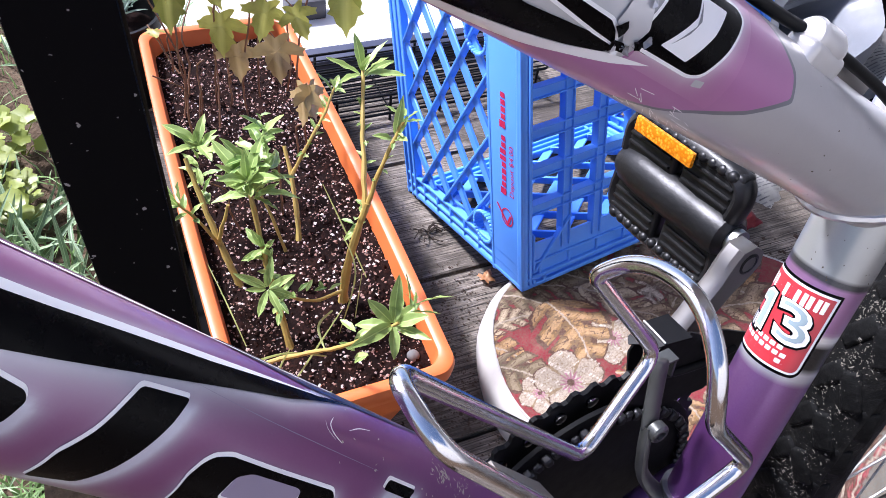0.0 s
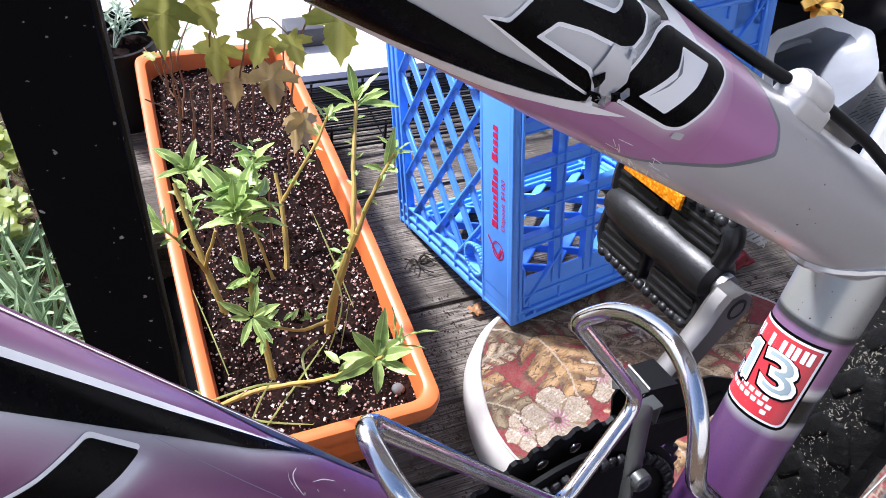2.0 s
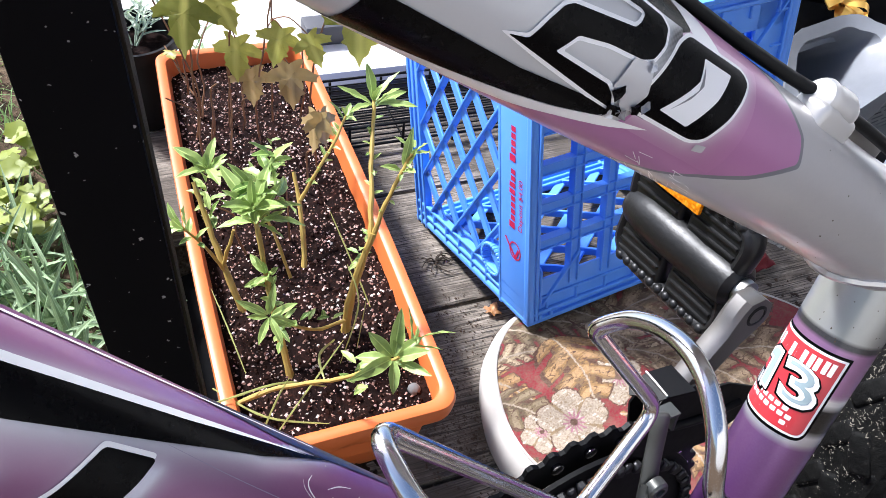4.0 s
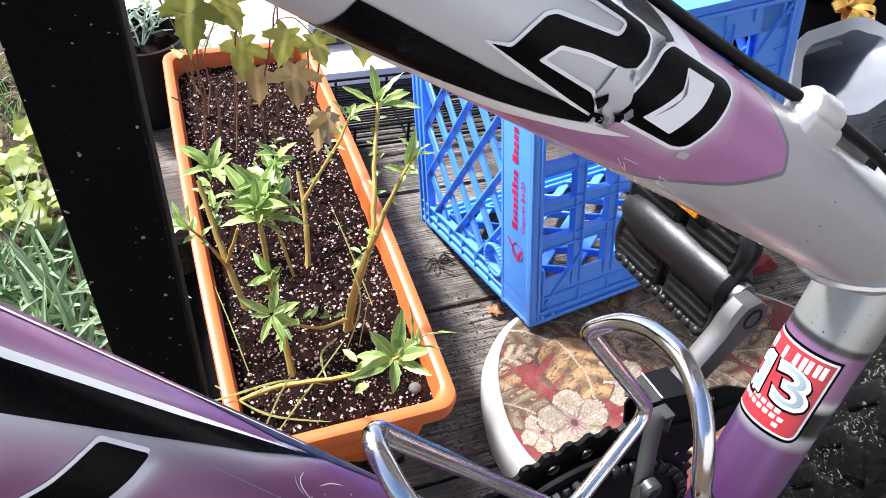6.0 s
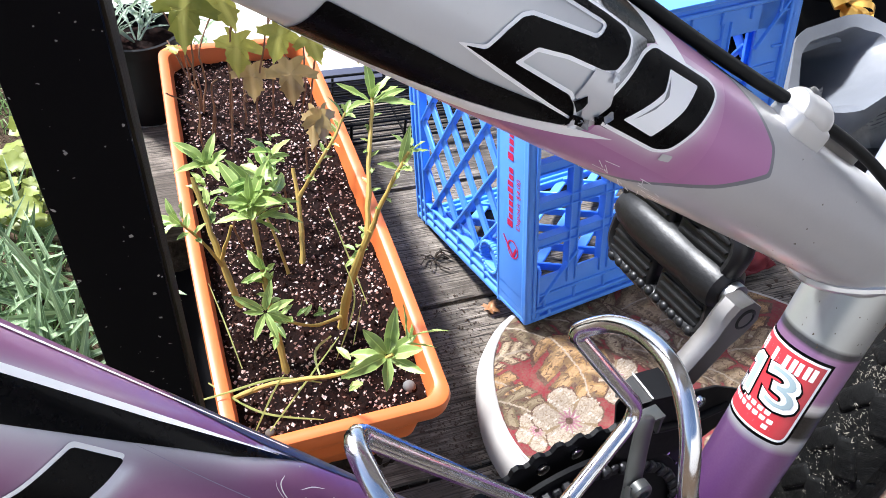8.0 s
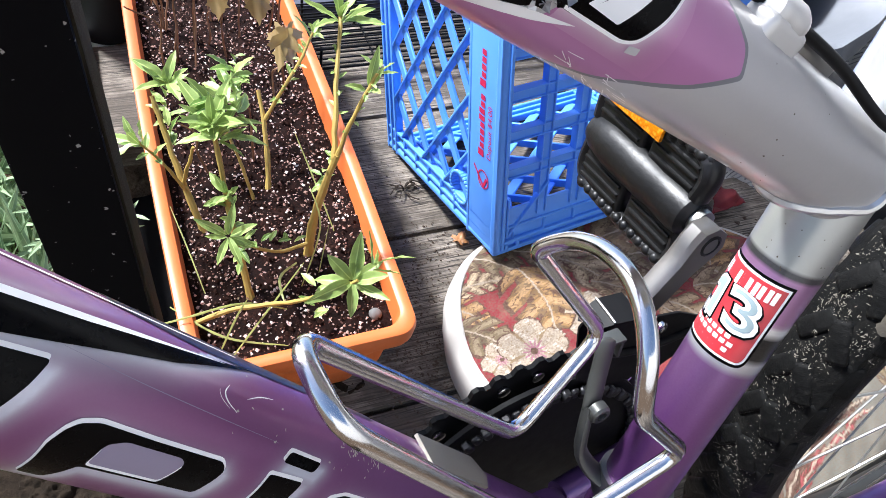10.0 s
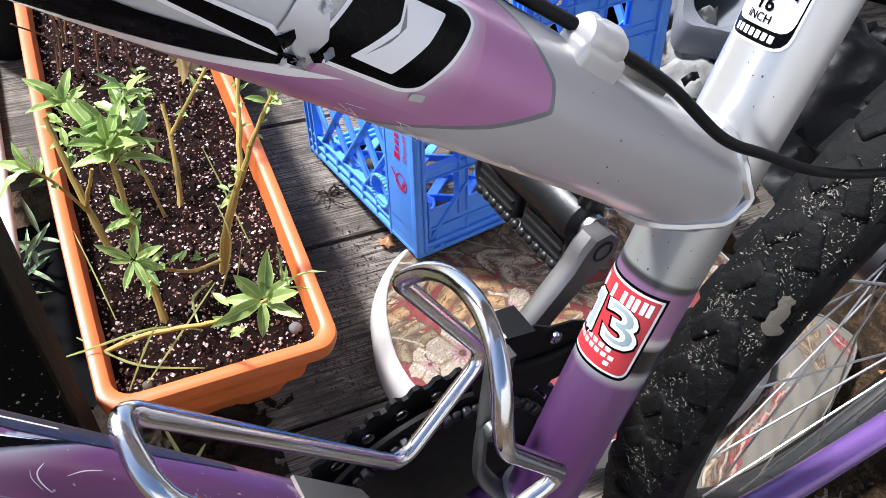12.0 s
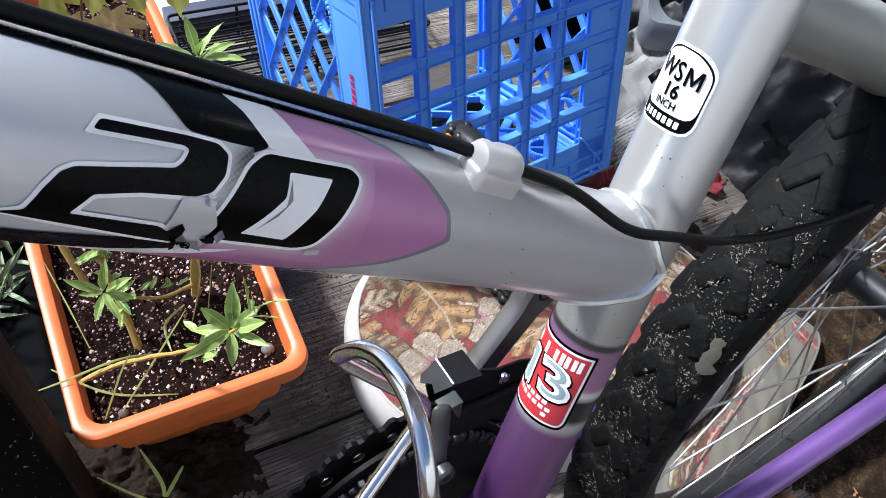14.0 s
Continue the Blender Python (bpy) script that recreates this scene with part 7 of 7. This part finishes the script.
def pot(x, y):
    top = thing("plant_pot", "black plastic nursery pot with grey-green foliage beyond the planter", "pot", pose(x, y, 0))
    bm = bmesh.new()
    lathe(bm, [(0.05, 0.0), (0.054, 0.004), (0.064, 0.13), (0.07, 0.132), (0.07, 0.15), (0.065, 0.15), (0.06, 0.13), (0.056, 0.11)], None, 40)
    part("body", bm, BLACK_PLASTIC, top)
    bm = bmesh.new()
    lathe(bm, [(0.06, 0.11), (0.058, 0.12), (0.03, 0.125)], None, 32)
    part("soil", bm, SOIL, top)
    r = random.Random(8)
    for i in range(9):
        a = r.uniform(0, 6.28)
        d = V(0.8 * math.cos(a), 0.8 * math.sin(a), r.uniform(0.5, 1.1)).normalized()
        l = r.uniform(0.07, 0.13)
        bm = bmesh.new()
        sweep(bm, [V(0, 0, 0.118), V(0, 0, 0.118) + d * l * 0.55 + V(0, 0, 0.01), V(0, 0, 0.118) + d * l], [0.0016, 0.0013, 0.0007], 6)
        part("stem", bm, SUNLIT_FOLIAGE, top)
        bm = bmesh.new()
        for k in range(14):
            b = 2.4 * k
            out = d * 0.7 + V(math.cos(b), math.sin(b), r.uniform(0.0, 0.5))
            leaf_into(bm, V(0, 0, 0.118) + d * l * (0.3 + 0.7 * k / 13), out, V(0, 0, 1), r.uniform(0.025, 0.045), 0.0055, 0.2)
        part("foliage", bm, SUNLIT_FOLIAGE, top)


def wire_shelf():
    m = axes(Vector((-0.125, 0.333, 0.0)) + SIDE * 0.245 + LONG * 0.57, SIDE, LONG, (0, 0, 1))
    top = thing("wire_shelf", "low black wire rack standing behind the crate", "shelf", m)
    for z in (0.018, 0.055):
        bm = bmesh.new()
        sweep(bm, rounded([V(0, 0, z), V(0.4, 0, z), V(0.4, 0.135, z), V(0, 0.135, z)], 0.012, 4, True), 0.0024, 8, True)
        part("frame", bm, BLACK_PLASTIC, top)
        for i in range(9):
            bm = bmesh.new()
            y = 0.0135 * (i + 0.5)
            sweep(bm, [V(0, y, z + 0.002), V(0.4, y, z + 0.002)], 0.0015, 6)
            part("wire", bm, BLACK_PLASTIC, top)
    for x in (0.02, 0.11, 0.2, 0.38):
        bm = bmesh.new()
        sweep(bm, [V(x, 0.002, 0.02), V(x, 0.133, 0.02)], 0.0015, 6)
        part("cross_wire", bm, BLACK_PLASTIC, top)
        for y in (0.004, 0.131):
            bm = bmesh.new()
            sweep(bm, [V(x, y, 0), V(x, y, 0.055)], 0.0024, 8)
            part("leg", bm, BLACK_PLASTIC, top)


def wire_trellis():
    m = axes(Vector((-0.3, 1.5, -0.06)), SIDE, (-0.36, 0.86, 0.36), (0.12, -0.34, 0.93))
    top = thing("wire_trellis", "black wire grid trellis leaning in the light", "trellis", m)
    for i in range(14):
        bm = bmesh.new()
        sweep(bm, [V(i * 0.045, 0, 0), V(i * 0.045, 0, 0.45)], 0.0016, 6)
        part("wire", bm, BLACK_PLASTIC, top)
    for i in range(10):
        bm = bmesh.new()
        sweep(bm, [V(0, 0, i * 0.05), V(0.6, 0, i * 0.05)], 0.0016, 6)
        part("wire", bm, BLACK_PLASTIC, top)


def plank():
    bm = bmesh.new()
    box(bm, (0, 0, 0.02), (0.42, 0.045, 0.04), 0.003)
    ob = part("painted_plank", bm, plain("navy_paint", (0.035, 0.04, 0.075), 0.5, 0, 0.4, 40, 0.2, 0.0006))
    ob.matrix_world = axes(Vector((-0.125, 0.333, -0.015)) + SIDE * 0.46 + LONG * 0.75, SIDE, LONG, (0, 0, 1))
    tagged(ob, "dark navy painted plank lying on the pale slab", "plank")
    bm = bmesh.new()
    box(bm, (0, 0, 0.02), (0.075, 0.05, 0.04), 0.005)
    ob = part("grey_block", bm, plain("grey_block_paint", (0.06, 0.06, 0.07), 0.6, 0, 0.3, 60, 0.2, 0.0006))
    ob.matrix_world = axes(Vector((-0.2, 1.33, -0.015)), SIDE, LONG, (0, 0, 1))
    tagged(ob, "small dark grey block on the pale slab", "block")


pipe()
pot(-0.44, 1.015)
wire_shelf()
wire_trellis()
plank()


# ---- heap of paper and bags behind the crate ----
def newsprint():
    k = Nodes("newsprint", 0.9)
    mp = k.coord((1, 1, 1), kind="UV")
    br = k.n("ShaderNodeTexBrick", Scale=1.0)
    br.inputs["Color1"].default_value, br.inputs["Color2"].default_value = (0.06, 0.06, 0.06, 1), (0.16, 0.16, 0.16, 1)
    br.inputs["Mortar"].default_value = (0.25, 0.245, 0.23, 1)
    for key, v in (("Mortar Size", 0.0022), ("Brick Width", 0.022), ("Row Height", 0.0062)):
        br.inputs[key].default_value = v
    br.offset_frequency = 3
    k.link(mp, br.inputs["Vector"])
    paper = k.ramp(k.noise(25.0, 4), [(0.3, (0.15, 0.145, 0.135)), (0.7, (0.27, 0.265, 0.25))])
    block = k.ramp(k.noise(7.0, 1, vec=mp), [(0.47, 0.0), (0.5, 1.0)])
    k.base(k.mix(block, paper, br.outputs["Color"]))
    k.bump(k.noise(30.0, 3), 0.3, 0.002)
    return k.m


NEWS = newsprint()


def crumpled(name, label, category, m, w, l, amp, freq, mat, seed, n=26, group=""):
    """A crumpled sheet with sharp folds and some thickness."""
    bm = bmesh.new()
    uv = bm.loops.layers.uv.new("UVMap")
    grid = []
    for j in range(n + 1):
        row = []
        for i in range(n + 1):
            x, y = w * (i / n - 0.5), l * (j / n - 0.5)
            p = V(x * freq, y * freq, seed)
            z = amp * (abs(noise.noise(p)) * 1.6 + 0.6 * abs(noise.noise(p * 2.3)) + 0.25 * noise.noise(p * 5))
            row.append(bm.verts.new((x + 0.3 * amp * noise.noise(p * 1.7 + V(3, 0, 0)), y + 0.3 * amp * noise.noise(p * 1.7 + V(0, 7, 0)), z)))
        grid.append(row)
    for j in range(n):
        for i in range(n):
            fc = bm.faces.new((grid[j][i], grid[j][i + 1], grid[j + 1][i + 1], grid[j + 1][i]))
            for lp, (a, b) in zip(fc.loops, ((i, j), (i + 1, j), (i + 1, j + 1), (i, j + 1))):
                lp[uv].uv = (w * a / n, l * b / n)
    ob = part(name, bm, mat)
    ob.matrix_world = m
    sol = ob.modifiers.new("thickness", "SOLIDIFY")
    sol.thickness = 0.0012
    tagged(ob, label, category, group)
    return ob


GREY_BAG = plain("grey_plastic_film", (0.17, 0.18, 0.2), 0.35, 0, 0.35, 30, 0.3, 0.002)
BLACK_BAG = plain("black_plastic_film", (0.003, 0.003, 0.0034), 0.4, 0, 0.3, 30, 0.4, 0.002, gloss=0.08)
RED_CLOTH = plain("red_cloth", (0.13, 0.004, 0.008), 0.8, 0, 0.4, 40, 0.3, 0.002)
GOLD = plain("gold_foil", (0.75, 0.45, 0.1), 0.3, 0.8, 0.4, 60, 0.3, 0.001)
crumpled("newspaper", "crumpled printed newspaper heaped beside the crate", "newspaper", pose(0.62, 0.93, 0.0, 24, -10, 30), 0.2, 0.26, 0.04, 9, NEWS, 1.0, group="newspapers")
crumpled("newspaper", "crumpled printed newspaper heaped beside the crate", "newspaper", pose(0.66, 1.03, 0.02, 30, -10, 34), 0.24, 0.22, 0.04, 8, NEWS, 4.0, group="newspapers")
crumpled("newspaper", "folded sheet of printed newspaper on the deck", "newspaper", pose(0.8, 1.13, 0.05, 20, -14, 10), 0.2, 0.18, 0.03, 8, NEWS, 9.0, group="newspapers")


def open_bag():
    """A stiff grey plastic bag lying on its side, its mouth open and the rim folded outwards."""
    bm = bmesh.new()
    rim = [V(0.618, 1.173, 0.19), V(0.739, 1.244, 0.2), V(0.81, 1.218, 0.2), V(0.79, 1.105, 0.17), V(0.693, 1.041, 0.13), V(0.6, 1.07, 0.13)]
    ring = rounded(rim, 0.035, 5, True)
    mid = sum(ring, V(0, 0, 0)) / len(ring)
    back = V(-0.1, 0.16, -0.1)
    rows = []
    for f, off, droop in ((1.06, 0.0, -0.05), (1.12, 0.0, -0.012), (1.06, 0.0, 0.004), (0.84, 0.0, -0.006), (0.7, 0.25, -0.03), (0.62, 0.7, -0.05), (0.4, 1.0, -0.06)):
        rows.append([bm.verts.new(mid + (p - mid) * f + back * off + V(0, 0, droop) + V(1, 1, 1) * 0.006 * noise.noise(p * 22 + V(f * 5, 0, 0))) for p in ring])
    k = len(ring)
    for a, b in zip(rows, rows[1:]):
        for j in range(k):
            bm.faces.new((a[j], a[(j + 1) % k], b[(j + 1) % k], b[j]))
    bm.faces.new(rows[-1])
    bmesh.ops.recalc_face_normals(bm, faces=bm.faces[:])
    ob = part("plastic_bag", bm, GREY_BAG)
    tagged(ob, "open grey plastic bag with a folded rim behind the crate", "bag")


open_bag()
crumpled("rubbish_bag", "black crumpled plastic rubbish bag behind the crate", "bag", pose(0.9, 1.36, -0.01, 58, 0, 22), 1.1, 0.9, 0.12, 4, BLACK_BAG, 6.0, 34, "rubbish bags")
crumpled("rubbish_bag", "black crumpled plastic rubbish bag beside the wheel", "bag", pose(0.895, 0.885, 0.0, 14, -10, 20), 0.44, 0.46, 0.08, 5, BLACK_BAG, 8.0, 30, "rubbish bags")
crumpled("red_cloth", "crumpled dark red cloth among the papers", "cloth", pose(0.683, 0.825, 0.0, 8, 0, 50), 0.05, 0.05, 0.02, 18, RED_CLOTH, 3.0, 16, "red cloths")
crumpled("red_cloth", "crumpled dark red cloth under the crate", "cloth", pose(0.51, 0.80, 0.0, 4, 0, 30), 0.08, 0.05, 0.02, 18, RED_CLOTH, 11.0, 16, "red cloths")
crumpled("red_cloth", "crumpled dark red cloth among the papers", "cloth", pose(0.87, 1.24, 0.02, 30, -20, 50), 0.2, 0.16, 0.05, 9, RED_CLOTH, 7.0, 18, "red cloths")


def bow():
    top = thing("gold_bow", "shiny gold foil ribbon bow on the black bag", "ribbon", pose(0.735, 1.29, 0.2, 30, 0, 30))
    r = random.Random(2)
    for i in range(8):
        a = 2 * math.pi * i / 8
        bm = bmesh.new()
        d = V(math.cos(a), math.sin(a), 0)
        s = V(-math.sin(a), math.cos(a), 0) * 0.008
        path = smooth_path([V(0, 0, 0), d * 0.03 + V(0, 0, 0.025), d * 0.05 + V(0, 0, 0.012), d * 0.03, V(0, 0, 0.002)], 5)
        row = [(bm.verts.new(p - s), bm.verts.new(p + s)) for p in path]
        for (a0, a1), (b0, b1) in zip(row, row[1:]):
            bm.faces.new((a0, a1, b1, b0))
        part("loop", bm, GOLD, top)


bow()


# ---- litter on the deck ----
def debris():
    r = random.Random(17)
    verts, faces = [], []
    for i in range(7000):
        q = r.random()
        if q < 0.45:
            s, l, sc = r.gauss(0.25, 0.03), r.uniform(0.0, 0.6), 1.0
        elif q < 0.7:
            s, l, sc = r.uniform(0.2, 0.36), r.uniform(-0.1, 0.25), 1.3
        else:
            s, l, sc = r.uniform(0.6, 1.25), r.uniform(-0.6, 0.15), 3.6
        p = Vector((-0.125, 0.333, 0.001)) + SIDE * s + LONG * l
        w = sc * (0.0003 + 0.0013 * r.random() ** 2)
        k = len(verts)
        for v in ((1, 0, 0), (-1, 0.2, 0), (0, 1, 0), (0.1, -1, 0), (0, 0, 0.9)):
            verts.append(p + V(*(c + r.uniform(-0.4, 0.4) for c in v[:2]), v[2] * r.uniform(0.4, 1)) * w)
        faces += [(k, k + 2, k + 4), (k + 2, k + 1, k + 4), (k + 1, k + 3, k + 4), (k + 3, k, k + 4)]
    me = bpy.data.meshes.new("soil_crumbs")
    me.from_pydata(verts, [], faces)
    me.materials.append(plain("soil_and_shade", (0.07, 0.045, 0.03), 0.95, 0, 0.6, 120, 0.3, 0.001))
    tagged(new("soil_crumbs", me), "spilt soil crumbs strewn over the deck boards", "soil", kind="stuff")


debris()
DEAD_LEAF = leaf_mat("dead_leaf", (0.2, 0.08, 0.03), (0.42, 0.2, 0.08), 0.2)
for x, y, a, s in ((0.105, 0.3, 0.3, 0.03), (0.128, 0.655, 1.2, 0.024), (0.055, 0.3, 2.0, 0.03), (0.6, 0.3, 0.5, 0.05), (0.72, 0.28, 1.5, 0.05), (0.8, 0.5, 2.5, 0.06), (0.9, 0.62, 0.2, 0.06), (0.66, 0.22, 3.0, 0.05)):
    bm = bmesh.new()
    maple_leaf(bm, (0, 0, 0.006), (math.cos(a), math.sin(a), 0.1), (0, 0.2, 1), s, 0.5)
    ob = part("dead_leaf", bm, DEAD_LEAF)
    ob.matrix_world = pose(x, y, 0.004)
    tagged(ob, "curled brown dead leaf on the deck boards", "leaf", "dead leaves")


def dry_sprig(x, y):
    """A withered weed with wiry stalks on the boards."""
    r = random.Random(14)
    top = thing("dry_sprig", "withered dark brown weed sprig lying on the deck boards", "twig", pose(x, y, 0.0015))
    mat = plain("withered_stalk", (0.035, 0.024, 0.016), 0.9, 0, 0.4, 120, 0.3, 0.0005)
    for i in range(13):
        a, l = r.uniform(0, 6.28), r.uniform(0.012, 0.032)
        d, q = V(math.cos(a), math.sin(a), 0), V(-math.sin(a), math.cos(a), 0)
        bm = bmesh.new()
        sweep(bm, smooth_path([V(0, 0, 0.001), d * l * 0.5 + q * r.uniform(-0.005, 0.005) + V(0, 0, r.uniform(0.003, 0.01)), d * l + q * r.uniform(-0.008, 0.008) + V(0, 0, r.uniform(0.001, 0.007))], 4), 0.0009, 5)
        part("stalk", bm, mat, top)


dry_sprig(0.049, 0.745)
grass_blades("green grass sprout rising beside the planter", [([(-0.075, 0.335, 0.0), (-0.072, 0.34, 0.04), (-0.09, 0.36, 0.08)], 0.003), ([(-0.075, 0.335, 0.0), (-0.062, 0.34, 0.035), (-0.05, 0.35, 0.06)], 0.003), ([(-0.078, 0.333, 0.0), (-0.1, 0.33, 0.04), (-0.13, 0.34, 0.06)], 0.002)])


def loose_board():
    bm = bmesh.new()
    box(bm, (0, 0, 0.01), (0.4, 0.09, 0.02), 0.003)
    ob = part("loose_board", bm, plain("blue_grey_paint", (0.2, 0.25, 0.28), 0.75, 0, 0.4, 40, 0.3, 0.0008))
    ob.matrix_world = pose(0.83, 0.15, 0.0, 0, 0, 18)
    tagged(ob, "flaking blue-grey painted board lying on the deck", "board")


loose_board()
